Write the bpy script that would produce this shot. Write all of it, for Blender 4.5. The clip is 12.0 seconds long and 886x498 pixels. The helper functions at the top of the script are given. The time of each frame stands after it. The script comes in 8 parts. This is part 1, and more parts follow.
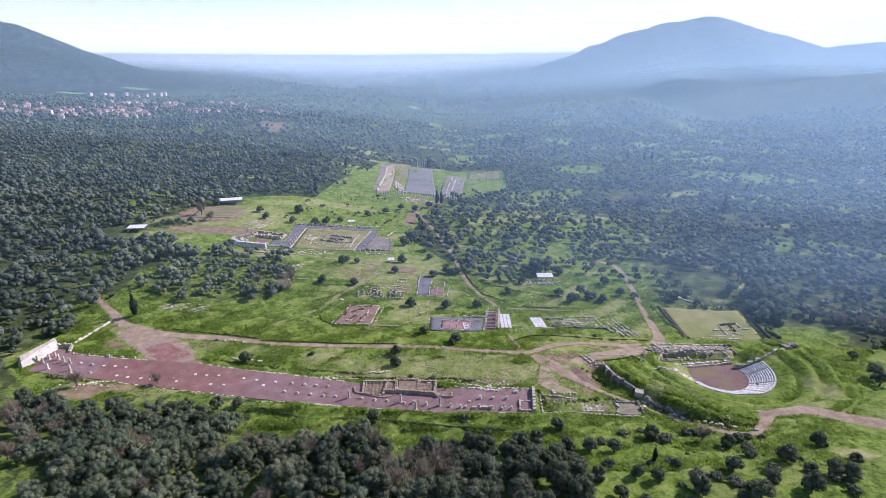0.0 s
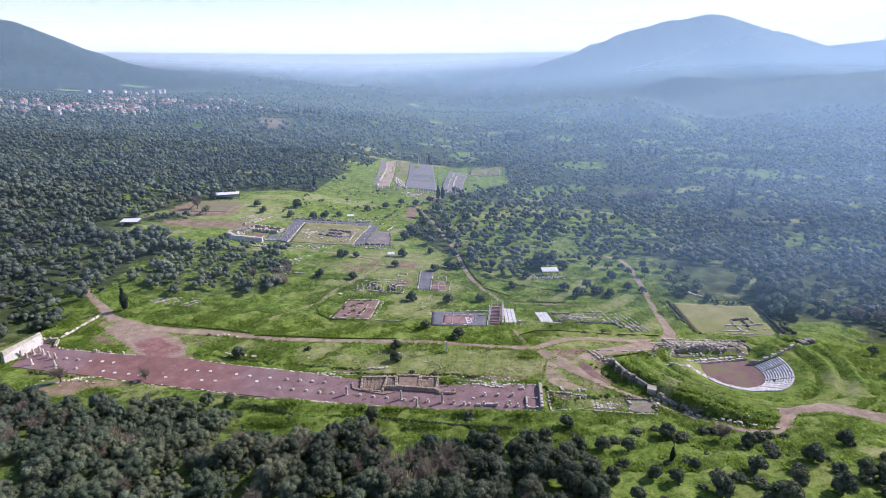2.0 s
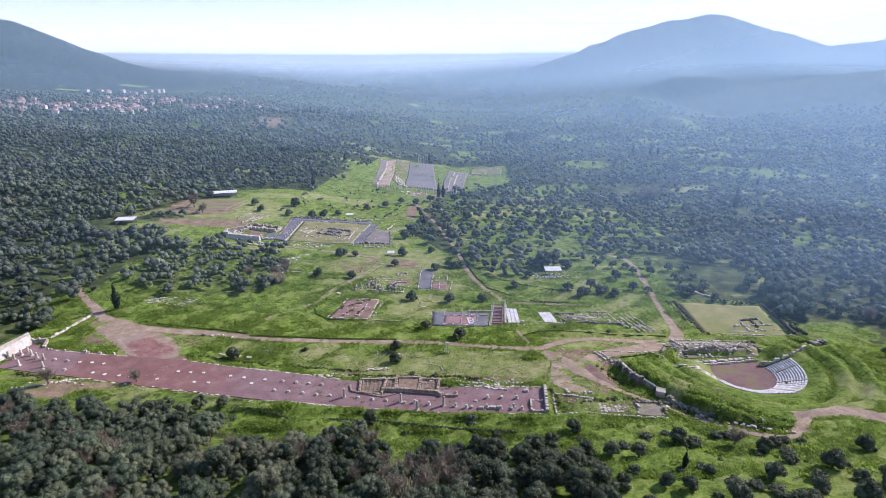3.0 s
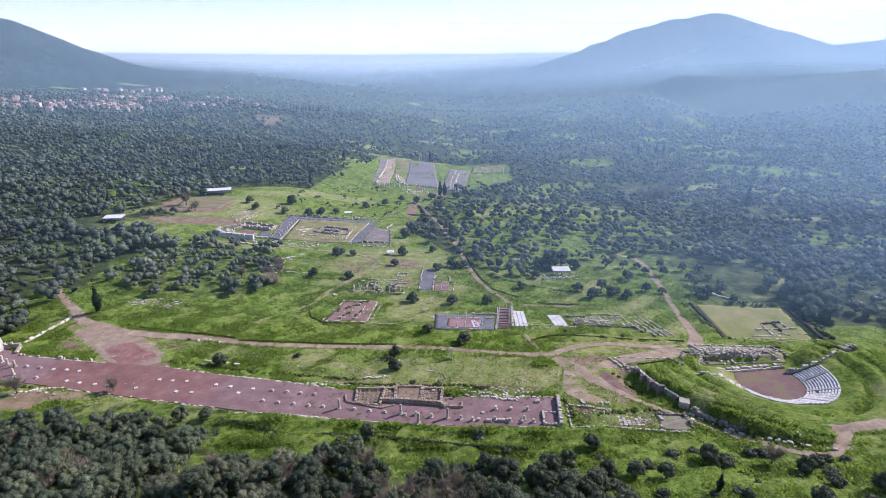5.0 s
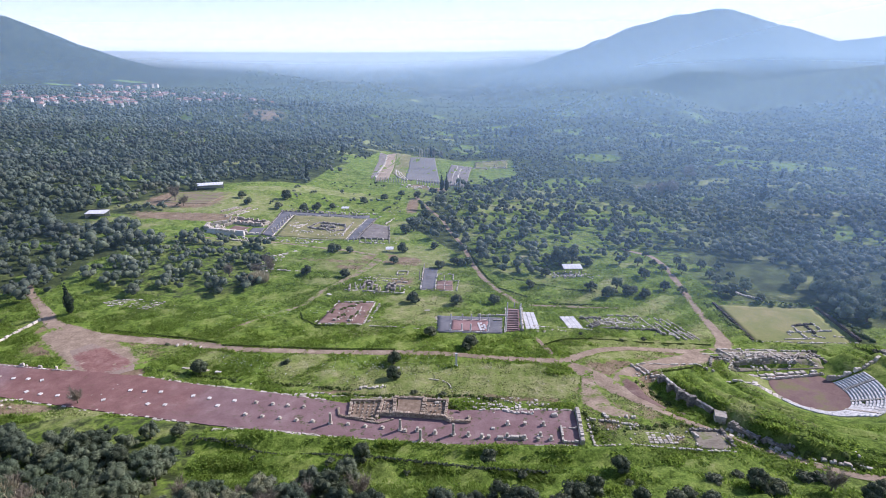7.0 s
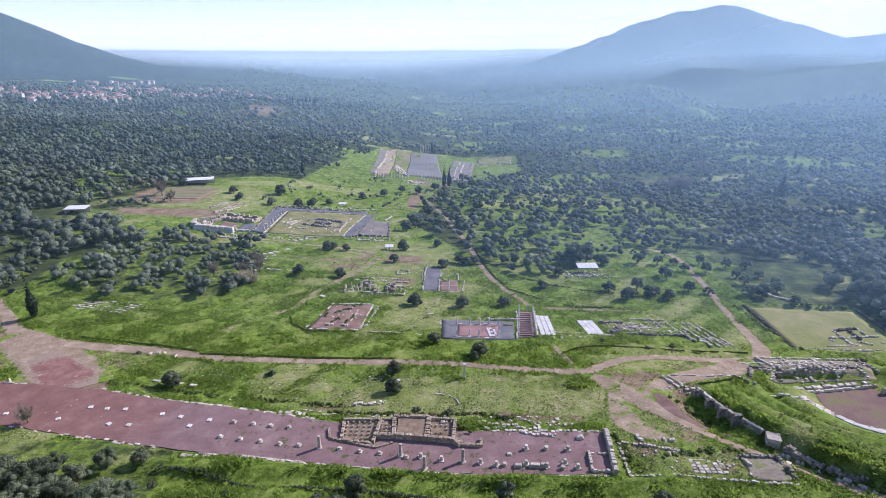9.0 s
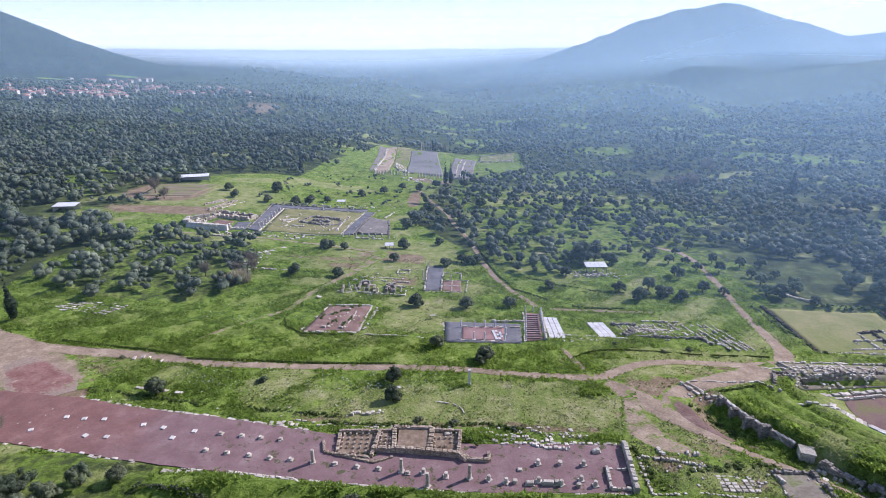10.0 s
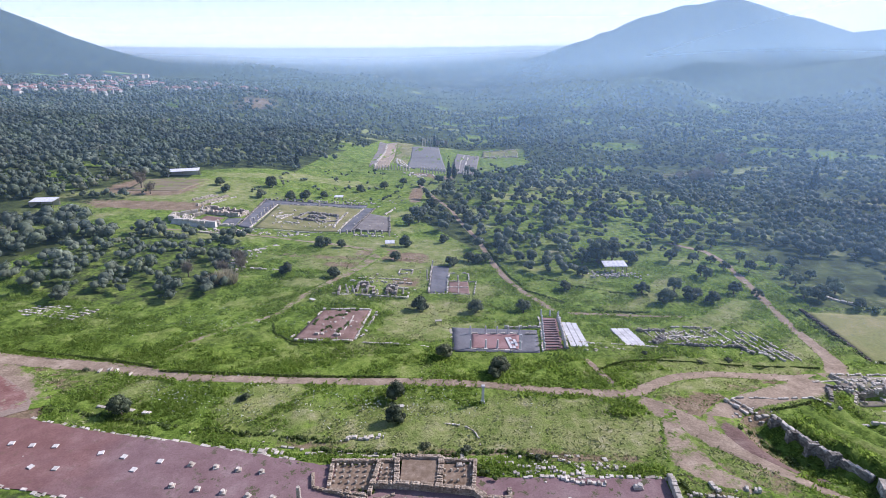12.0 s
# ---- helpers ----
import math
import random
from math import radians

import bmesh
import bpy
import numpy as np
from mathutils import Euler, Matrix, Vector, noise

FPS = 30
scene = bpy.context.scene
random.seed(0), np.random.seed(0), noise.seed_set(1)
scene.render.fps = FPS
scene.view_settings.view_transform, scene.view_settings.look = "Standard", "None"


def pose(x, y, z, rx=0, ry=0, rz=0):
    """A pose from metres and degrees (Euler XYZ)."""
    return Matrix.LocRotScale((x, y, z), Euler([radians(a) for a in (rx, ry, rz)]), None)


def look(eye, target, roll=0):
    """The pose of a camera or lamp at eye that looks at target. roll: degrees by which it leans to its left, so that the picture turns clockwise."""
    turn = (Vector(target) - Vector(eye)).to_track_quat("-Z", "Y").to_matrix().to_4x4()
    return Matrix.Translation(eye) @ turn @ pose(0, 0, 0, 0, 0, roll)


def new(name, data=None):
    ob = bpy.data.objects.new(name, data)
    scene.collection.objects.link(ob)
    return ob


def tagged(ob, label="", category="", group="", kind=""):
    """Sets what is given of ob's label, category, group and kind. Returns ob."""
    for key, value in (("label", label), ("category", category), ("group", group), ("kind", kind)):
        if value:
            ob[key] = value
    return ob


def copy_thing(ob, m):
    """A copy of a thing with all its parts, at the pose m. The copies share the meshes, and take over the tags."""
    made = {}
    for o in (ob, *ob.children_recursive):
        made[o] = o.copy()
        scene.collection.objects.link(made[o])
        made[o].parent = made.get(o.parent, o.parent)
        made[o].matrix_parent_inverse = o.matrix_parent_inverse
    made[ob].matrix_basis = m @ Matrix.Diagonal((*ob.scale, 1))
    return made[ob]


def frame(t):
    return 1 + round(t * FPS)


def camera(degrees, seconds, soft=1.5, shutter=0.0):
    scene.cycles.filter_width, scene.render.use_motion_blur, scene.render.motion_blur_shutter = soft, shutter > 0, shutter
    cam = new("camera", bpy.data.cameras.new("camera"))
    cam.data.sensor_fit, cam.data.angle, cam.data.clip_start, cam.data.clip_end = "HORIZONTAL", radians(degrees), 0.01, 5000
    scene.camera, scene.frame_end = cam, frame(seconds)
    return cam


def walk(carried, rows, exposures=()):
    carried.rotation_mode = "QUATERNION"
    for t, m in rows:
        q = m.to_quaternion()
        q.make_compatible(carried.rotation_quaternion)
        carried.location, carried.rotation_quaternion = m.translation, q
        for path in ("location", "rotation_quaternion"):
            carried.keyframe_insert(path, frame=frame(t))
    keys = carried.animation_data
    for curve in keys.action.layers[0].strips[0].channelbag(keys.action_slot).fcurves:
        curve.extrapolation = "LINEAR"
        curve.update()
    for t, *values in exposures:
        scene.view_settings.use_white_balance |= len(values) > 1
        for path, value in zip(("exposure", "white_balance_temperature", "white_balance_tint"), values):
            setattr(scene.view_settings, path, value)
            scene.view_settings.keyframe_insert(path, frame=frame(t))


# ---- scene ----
# ---- camera and its flight ----
cam = camera(78.0, 12.0, 0.85)
ROWS = [
    (0.0, 0.0, 0.0, 117.0, -0.0, -20.449, 0.0),
    (0.5, -0.24, 1.66, 115.32, 0.007, -20.464, 0.0),
    (1.0, -0.38, 3.44, 113.61, 0.008, -20.468, 0.006),
    (1.5, -0.56, 5.37, 111.89, 0.019, -20.453, 0.015),
    (2.0, -0.78, 7.6, 110.11, 0.037, -20.421, 0.022),
    (2.5, -0.94, 10.23, 108.37, 0.041, -20.371, 0.032),
    (3.0, -1.2, 13.28, 106.67, 0.047, -20.32, 0.04),
    (5.0, -2.3, 26.88, 100.64, 0.074, -20.233, 0.057),
    (5.5, -2.59, 30.83, 98.94, 0.078, -20.236, 0.035),
    (6.0, -2.9, 35.01, 97.0, 0.089, -20.259, 0.006),
    (6.5, -3.2, 39.45, 94.94, 0.104, -20.3, -0.018),
    (7.0, -3.48, 44.12, 92.93, 0.116, -20.336, -0.036),
    (9.0, -5.11, 63.03, 84.91, 0.165, -20.372, -0.057),
    (9.5, -5.56, 67.67, 82.85, 0.178, -20.402, -0.058),
    (10.0, -6.04, 72.33, 80.9, 0.185, -20.416, -0.058),
    (10.5, -6.58, 76.89, 79.03, 0.192, -20.432, -0.06),
    (11.0, -7.13, 81.22, 77.27, 0.189, -20.461, -0.063),
    (11.5, -7.71, 85.5, 75.58, 0.191, -20.49, -0.072),
    (12.0, -8.21, 89.95, 73.86, 0.191, -20.513, -0.086),
]
walk(cam, [(t, pose(x, y, z, 90 + pitch, 0, yaw) @ pose(0, 0, 0, 0, 0, roll)) for t, x, y, z, yaw, pitch, roll in ROWS],
     [(0.0, 0.66, 6140, 28), (12.0, 0.63, 6000, 25)])

# ---- the lie of the land ----
# heights over the portico's floor on a coarse plan (rows: distance ahead; columns: to the side), smoothed between
PLAN_X = np.array([-1400, -700, -350, -160, -60, 30, 110, 200, 450, 1000.0])
PLAN_Y = np.array([0, 110, 150, 185, 215, 255, 340, 430, 520, 680, 800, 1080, 1600, 2600, 3600, 4700.0])
NEAR_Z = {
    0: (70, 58, 44, 32, 27, 26, 28, 31, 40, 60), 110: (60, 48, 27, 13, 10, 10, 11, 12, 20, 40),
    150: (55, 40, 16, 3, 1, 1, 2, 2, 7, 25), 185: (50, 33, 12, 0, -1, -2, -5, -6, -3, 14),
    215: (48, 30, 10, -1, -2, -4, -9, -10, -8, 6), 255: (45, 27, 8, -1, -4, -9, -10, -12, -12, -4),
}
VALLEY_Z = {
    340: (42, 24, 6, -3, -9, -11, -13, -15, -18, -8), 430: (40, 22, 4, -3, -14, -15, -19, -21, -22, -10),
    520: (38, 20, 2, -6, -19, -22, -25, -26, -24, -8), 680: (36, 18, -2, -16, -34, -35, -32, -28, -24, -14),
    800: (34, 16, -4, -20, -40, -43, -38, -34, -30, -20), 1080: (34, 16, -2, -16, -34, -46, -46, -44, -44, -34),
}
FAR_Z = {
    1600: (30, -4, -20, -34, -50, -58, -58, -56, -50, -30), 2600: (-30, -50, -58, -60, -60, -60, -60, -60, -55, -40),
    3600: (-4, -10, 12, 20, 34, 32, 26, 24, 22, 20), 4700: (66, 66, 66, 66, 66, 66, 66, 66, 66, 66),
}
GRID = np.array([{**NEAR_Z, **VALLEY_Z, **FAR_Z}[int(y)] for y in PLAN_Y], float)


def catmull(v, knots):
    """Index of the knot before v and the four weights of a smooth curve through the knots."""
    i = np.clip(np.searchsorted(knots, v) - 1, 0, len(knots) - 2)
    u = np.clip((v - knots[i]) / (knots[i + 1] - knots[i]), 0, 1)
    return i, u * u * (3 - 2 * u) * 0.5 + u * 0.5


def bump(x, y, cx, cy, rx, ry, turn=0.0):
    c, s = np.cos(turn), np.sin(turn)
    dx, dy = x - cx, y - cy
    return np.exp(-((dx * c + dy * s) / rx) ** 2 - ((-dx * s + dy * c) / ry) ** 2)


RIDGE_X = np.array([65, 148, 206, 282, 347, 413, 468, 551, 633, 740, 828, 916, 965, 1064, 1163, 1244, 1294, 1339, 1413, 1524, 1960, 2831.0])
RIDGE_Z = np.array([-60, -39, -10, 27, 54, 79, 95, 126, 156, 191, 202, 203, 191, 166, 142, 120, 109, 117, 122, 126, 120, 55.0])
# lower ridges, one behind another: the line they stand on, how far they fall towards and away from it, their crest
LOW_RIDGES = (
    (1200, 190, 170, (90, 118, 161, 226, 291, 314, 330, 389, 433, 491, 560), (-50, -37, -19, -2, 8, 1, 2, 16, 13, -11, -40)),
    (1330, 330, 260, (430, 469, 526, 584, 664, 754, 911, 1062, 1500), (-58, -48, -30, -16, 4, 25, 49, 60, 70)),
    (1050, 90, 70, (140, 161, 200, 244, 296, 336, 366, 426, 470), (-46, -42, -36, -32, -23, -28, -33, -42, -46)),
    (1750, 220, 200, (-1100, -993, -880, -770, -672, -605, -569, -524, -492, -428, -380, -314, -249, -184, -118, 0), (40, 37, 30, 9, 12, 21, 24, 15, 10, -2, -7, -12, -6, -20, -36, -60)),
    (3600, 500, 500, (-1500, -992, -647, -339, -168, 36, 309, 582, 900), (-8, -6, 20, 22, 45, 35, 31, 31, 20)),
)
LEFT_X = np.array([-4000, -2400, -1307, -1231, -1154, -1077, -1000, -937, -860, -700.0])
LEFT_Z = np.array([420, 400, 190, 162, 132, 98, 66, 42, 24, 4.0])


def smooth(v, a, b):
    u = np.clip((v - a) / (b - a), 0, 1)
    return u * u * (3 - 2 * u)


def relief(x, y):
    """Height of the bare land at x, y (arrays)."""
    x, y = np.asarray(x, float), np.asarray(y, float)
    i, u = catmull(np.clip(x, PLAN_X[0], PLAN_X[-1]), PLAN_X)
    j, v = catmull(np.clip(y, PLAN_Y[0], PLAN_Y[-1]), PLAN_Y)
    z = (GRID[j, i] * (1 - u) + GRID[j, i + 1] * u) * (1 - v) + (GRID[j + 1, i] * (1 - u) + GRID[j + 1, i + 1] * u) * v
    # the big mountain, the one at the other side of the valley, spurs and low hills
    rough = 1 + 0.10 * np.sin(x / 61 + y / 83) * np.sin(y / 97 - x / 140) + 0.05 * np.sin(x / 23.0 + 2 * np.sin(y / 71))
    fall = np.interp(y, (1180, 1420, 1710, 1960, 2300, 3100), (0, 0.10, 0.50, 1, 0.8, 0.1))
    part_of = fall * smooth(x, 30, 190)
    top = np.interp(x, RIDGE_X, RIDGE_Z)
    gully = 1 + 0.22 * np.sin(x / 74 + 0.9 * np.sin(y / 130)) * np.clip(2 - 2 * fall, 0, 1)
    z = z * (1 - part_of) + top * part_of * gully * (1 + (rough - 1) * np.clip(2.2 - 2 * fall, 0.12, 1))
    fall = np.interp(y, (500, 1000, 1450, 1750, 1950, 2300), (0.0, 0.2, 0.62, 1, 0.6, 0.05))
    part_of = fall * smooth(-x, 640, 900)
    top = np.interp(x, LEFT_X, LEFT_Z)
    z = z * (1 - part_of) + top * part_of * (1 + (rough - 1) * np.clip(2.0 - 1.8 * fall, 0.12, 1))
    for line, near, beyond, xs, zs in LOW_RIDGES:
        part_of = smooth(y, line - near, line) * (1 - smooth(y, line, line + beyond)) * smooth(x, xs[0] - 60, xs[0]) * (1 - smooth(x, xs[-1], xs[-1] + 60))
        z = z + part_of * np.maximum(np.interp(x, xs, zs) - z, 0) * (1 + 0.3 * (rough - 1))
    z = z + 14 * bump(x, y, -285, 900, 130, 90) + 16 * bump(x, y, -290, 1430, 80, 50) + 16 * bump(x, y, -120, 1560, 120, 60) + 12 * bump(x, y, 60, 1350, 110, 50)
    far = smooth(y, 250, 700)
    z = z + far * (2.2 * np.sin(x / 47 + 1.3) * np.sin(y / 61) + 1.0 * np.sin(x / 19 + y / 31))
    return z + 0.35 * np.sin(x / 9.5 + 0.6 * np.sin(y / 11)) * np.sin(y / 13.0 + 1) * smooth(np.abs(y - 168), 14, 40)

# ---- sky, sun, white balance ----
SUN_AHEAD, SUN_HIGH = math.atan2(0.88, 0.47), radians(34)
world = bpy.data.worlds.new("sky")
scene.world = world
world.use_nodes = True
sky = world.node_tree.nodes.new("ShaderNodeTexSky")
sky.sky_type, sky.sun_disc = "NISHITA", False
sky.sun_elevation, sky.sun_rotation = SUN_HIGH, SUN_AHEAD
sky.altitude, sky.air_density, sky.dust_density, sky.ozone_density = 300, 1.0, 0.5, 1.0
background = world.node_tree.nodes["Background"]
background.inputs["Strength"].default_value = 0.108
world.node_tree.links.new(sky.outputs["Color"], background.inputs["Color"])
sun = new("sun", bpy.data.lights.new("sun", "SUN"))
sun.data.energy, sun.data.angle, sun.data.color = 3.9, radians(0.6), (1.0, 0.95, 0.87)
sun.matrix_world = look((0, 0, 400), (-300 * math.sin(SUN_AHEAD), -300 * math.cos(SUN_AHEAD), 400 - 300 * math.tan(SUN_HIGH)))

# ---- materials ----


class Nodes:
    """A small writer of node materials, in world metres."""

    def __init__(self, name, rough=0.9, spec=0.2):
        self.mat = bpy.data.materials.new(name)
        self.mat.use_nodes = True
        self.tree = self.mat.node_tree
        self.bsdf = self.tree.nodes["Principled BSDF"]
        self.bsdf.inputs["Roughness"].default_value = rough
        self.bsdf.inputs["Specular IOR Level"].default_value = spec
        self.place = self.node("ShaderNodeNewGeometry").outputs["Position"]

    def node(self, kind):
        return self.tree.nodes.new(kind)

    def link(self, a, b):
        self.tree.links.new(a, b)

    def noise(self, scale, detail=4.0, rough=0.6, vector=None, stretch=None):
        n = self.node("ShaderNodeTexNoise")
        n.inputs["Scale"].default_value, n.inputs["Detail"].default_value, n.inputs["Roughness"].default_value = scale, detail, rough
        v = vector or self.place
        if stretch:
            m = self.node("ShaderNodeMapping")
            m.inputs["Scale"].default_value = stretch
            self.link(v, m.inputs["Vector"])
            v = m.outputs["Vector"]
        self.link(v, n.inputs["Vector"])
        return n.outputs["Fac"]

    def ramp(self, fac, stops):
        r = self.node("ShaderNodeValToRGB")
        while len(r.color_ramp.elements) < len(stops):
            r.color_ramp.elements.new(0.5)
        for e, (p, c) in zip(r.color_ramp.elements, stops):
            e.position, e.color = p, (*c, 1) if len(c) == 3 else c
        self.link(fac, r.inputs["Fac"])
        return r.outputs["Color"]

    def value(self, fac, lo, hi, a=0.0, b=1.0):
        m = self.node("ShaderNodeMapRange")
        m.interpolation_type = "SMOOTHSTEP"
        for k, v in zip(("From Min", "From Max", "To Min", "To Max"), (lo, hi, a, b)):
            m.inputs[k].default_value = v
        self.link(fac, m.inputs["Value"])
        return m.outputs["Result"]

    def mix(self, fac, a, b, how="MIX"):
        m = self.node("ShaderNodeMix")
        m.data_type, m.blend_type = "RGBA", how
        for k, v in (("Factor", fac), ("A", a), ("B", b)):
            s = [i for i in m.inputs if i.name == k and (i.type == "RGBA" or k == "Factor" and i.type == "VALUE")][0]
            if isinstance(v, (int, float)):
                s.default_value = v
            elif isinstance(v, tuple):
                s.default_value = (*v, 1)
            else:
                self.link(v, s)
        return [o for o in m.outputs if o.type == "RGBA"][0]

    def math(self, how, a, b):
        m = self.node("ShaderNodeMath")
        m.operation = how
        for s, v in zip(m.inputs, (a, b)):
            if isinstance(v, (int, float)):
                s.default_value = v
            else:
                self.link(v, s)
        return m.outputs[0]

    def attribute(self, name):
        a = self.node("ShaderNodeAttribute")
        a.attribute_name = name
        return a

    def bump(self, height, strength=0.5, distance=0.1):
        b = self.node("ShaderNodeBump")
        b.inputs["Strength"].default_value, b.inputs["Distance"].default_value = strength, distance
        self.link(height, b.inputs["Height"])
        self.link(b.outputs["Normal"], self.bsdf.inputs["Normal"])

    def colour(self, c):
        self.link(c, self.bsdf.inputs["Base Color"])
        return self.mat


def earthy(name, stops, fine=1.5, broad=0.12, bump=0.5, dist=0.08, rough=0.95, grain=0.35, per_object=0.0, per_island=0.0):
    """Stone, gravel, soil: a ramp over broad noise, broken by fine grain; optionally each piece a little different."""
    n = Nodes(name, rough)
    f = n.noise(fine, 6, 0.7)
    c = n.ramp(n.noise(broad, 5, 0.65), stops)
    c = n.mix(grain, c, n.ramp(f, [(0.3, (0.35, 0.35, 0.35)), (0.7, (1.5, 1.5, 1.5))]), "MULTIPLY")
    if per_object:
        i = n.node("ShaderNodeObjectInfo")
        c = n.mix(per_object, c, n.ramp(i.outputs["Random"], [(0, (0.5, 0.48, 0.44)), (1, (1.3, 1.28, 1.25))]), "MULTIPLY")
    if per_island:
        i = n.node("ShaderNodeNewGeometry")
        c = n.mix(per_island, c, n.ramp(i.outputs["Random Per Island"], [(0, (0.5, 0.48, 0.44)), (1, (1.3, 1.28, 1.25))]), "MULTIPLY")
    n.bump(f, bump, dist)
    return n.colour(c)


def leafy(name, dark, light, through_light=0.22, grey=None, per_tree=0.0):
    """Leaves: every clump its own green, every tree its own tone; light comes through a little."""
    n = Nodes(name, 0.65, 0.25)
    g = n.node("ShaderNodeNewGeometry")
    c = n.ramp(g.outputs["Random Per Island"], [(0.0, dark), (1.0, light)])
    if grey:
        c = n.mix(n.value(n.noise(0.045, 3), 0.42, 0.62), c, grey)
        c = n.mix(n.value(n.noise(0.021, 4, 0.65), 0.55, 0.66, 0.0, 0.55), c, (0.15, 0.14, 0.10))
        c = n.mix(0.8, c, n.ramp(n.noise(0.009, 5, 0.65), [(0.38, (0.45, 0.5, 0.52)), (0.5, (0.9, 0.95, 0.9)), (0.62, (1.35, 1.35, 1.2))]), "MULTIPLY")
        c = n.mix(0.75, c, n.ramp(n.noise(0.085, 2, 0.5), [(0.34, (0.6, 0.64, 0.62)), (0.5, (1.0, 1.0, 1.0)), (0.66, (1.45, 1.4, 1.3))]), "MULTIPLY")
    c = n.mix(0.45, c, n.ramp(n.noise(0.22, 3), [(0.3, (0.5, 0.5, 0.5)), (0.7, (1.35, 1.35, 1.3))]), "MULTIPLY")
    if per_tree:
        i = n.node("ShaderNodeObjectInfo")
        c = n.mix(per_tree, c, n.ramp(i.outputs["Random"], [(0, (0.55, 0.6, 0.5)), (0.5, (0.95, 1.0, 0.85)), (0.8, (1.3, 1.25, 1.15)), (1, (1.45, 1.3, 1.05))]), "MULTIPLY")
    n.colour(c)
    t = n.node("ShaderNodeBsdfTranslucent")
    n.link(c, t.inputs["Color"])
    m = n.node("ShaderNodeMixShader")
    m.inputs["Fac"].default_value = through_light
    n.link(n.bsdf.outputs[0], m.inputs[1])
    n.link(t.outputs[0], m.inputs[2])
    n.link(m.outputs[0], n.tree.nodes["Material Output"].inputs["Surface"])
    return n.mat


def meadow_colour(n):
    clump = n.math("ADD", n.math("MULTIPLY", n.noise(0.6, 5, 0.75), 0.6), n.math("MULTIPLY", n.noise(0.14, 4, 0.6), 0.4))
    lush = n.ramp(clump, [(0.36, (0.036, 0.062, 0.013)), (0.44, (0.088, 0.142, 0.021)), (0.51, (0.150, 0.228, 0.036)), (0.60, (0.225, 0.300, 0.062)), (0.72, (0.35, 0.35, 0.165))])
    return clump, n.mix(n.value(n.noise(0.07, 4, 0.6), 0.45, 0.68, 0.0, 0.4), lush, n.ramp(clump, [(0.3, (0.10, 0.12, 0.035)), (0.55, (0.22, 0.225, 0.085)), (0.75, (0.35, 0.32, 0.19))]))


def trodden_earth(name="trodden earth", stops=((0.3, (0.22, 0.165, 0.118)), (0.55, (0.325, 0.25, 0.182)), (0.7, (0.42, 0.335, 0.25))), round_it=None):
    """Earth worn bare down the middle, grass creeping in from ragged edges."""
    n = Nodes(name, 0.95, 0.1)
    clump, grass = meadow_colour(n)
    fine = n.noise(2.0, 6, 0.75)
    grass = round_it or grass
    earth = n.ramp(n.noise(0.25, 5, 0.65), stops)
    ragged = n.math("MULTIPLY", n.math("SUBTRACT", n.math("ADD", n.math("MULTIPLY", n.noise(0.3, 4, 0.7), 0.6), n.math("MULTIPLY", n.noise(1.1, 4, 0.7), 0.4)), 0.5), 2.2)
    c = n.mix(n.value(n.math("ADD", n.attribute("wear").outputs["Fac"], ragged), 0.3, 0.6), grass, earth)
    c = n.mix(0.5, c, n.ramp(fine, [(0.3, (0.4, 0.4, 0.38)), (0.7, (1.45, 1.45, 1.45))]), "MULTIPLY")
    n.bump(fine, 0.5, 0.1)
    return n.colour(c)


def ground_material():
    n = Nodes("meadow and woodland soil", 0.95, 0.1)
    fine, mid = n.noise(1.9, 6, 0.75), n.noise(0.22, 5, 0.65)
    clump, lush = meadow_colour(n)
    dry = n.ramp(mid, [(0.3, (0.13, 0.185, 0.042)), (0.45, (0.215, 0.255, 0.078)), (0.58, (0.29, 0.30, 0.125)), (0.75, (0.40, 0.365, 0.24))])
    bare = n.ramp(mid, [(0.3, (0.17, 0.12, 0.075)), (0.55, (0.27, 0.20, 0.13)), (0.75, (0.36, 0.29, 0.20))])
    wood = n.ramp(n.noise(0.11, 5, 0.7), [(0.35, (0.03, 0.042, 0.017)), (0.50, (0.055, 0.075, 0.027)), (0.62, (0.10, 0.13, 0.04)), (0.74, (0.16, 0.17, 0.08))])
    a = n.attribute("zone")
    part_xyz = n.node("ShaderNodeSeparateXYZ")
    n.link(n.place, part_xyz.inputs["Vector"])
    s = n.node("ShaderNodeSeparateColor")
    n.link(a.outputs["Color"], s.inputs["Color"])
    ragged = n.math("MULTIPLY", n.math("SUBTRACT", n.noise(0.35, 5, 0.7), 0.5), 0.9)
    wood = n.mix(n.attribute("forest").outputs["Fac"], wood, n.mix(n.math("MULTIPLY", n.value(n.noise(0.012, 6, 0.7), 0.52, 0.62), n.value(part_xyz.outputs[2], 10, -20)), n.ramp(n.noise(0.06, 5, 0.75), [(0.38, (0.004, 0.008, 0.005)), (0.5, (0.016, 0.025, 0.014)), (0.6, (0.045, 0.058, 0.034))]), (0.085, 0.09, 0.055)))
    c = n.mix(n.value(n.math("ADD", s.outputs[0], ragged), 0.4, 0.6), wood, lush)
    c = n.mix(n.value(n.math("ADD", s.outputs[1], ragged), 0.35, 0.7), c, dry)
    c = n.mix(n.value(n.math("ADD", s.outputs[2], ragged), 0.4, 0.6), c, bare)
    c = n.mix(0.55, c, n.ramp(fine, [(0.3, (0.35, 0.38, 0.3)), (0.7, (1.5, 1.45, 1.5))]), "MULTIPLY")
    n.bump(n.math("ADD", n.math("MULTIPLY", fine, 0.45), clump), 0.8, 0.8)
    return n.colour(c)


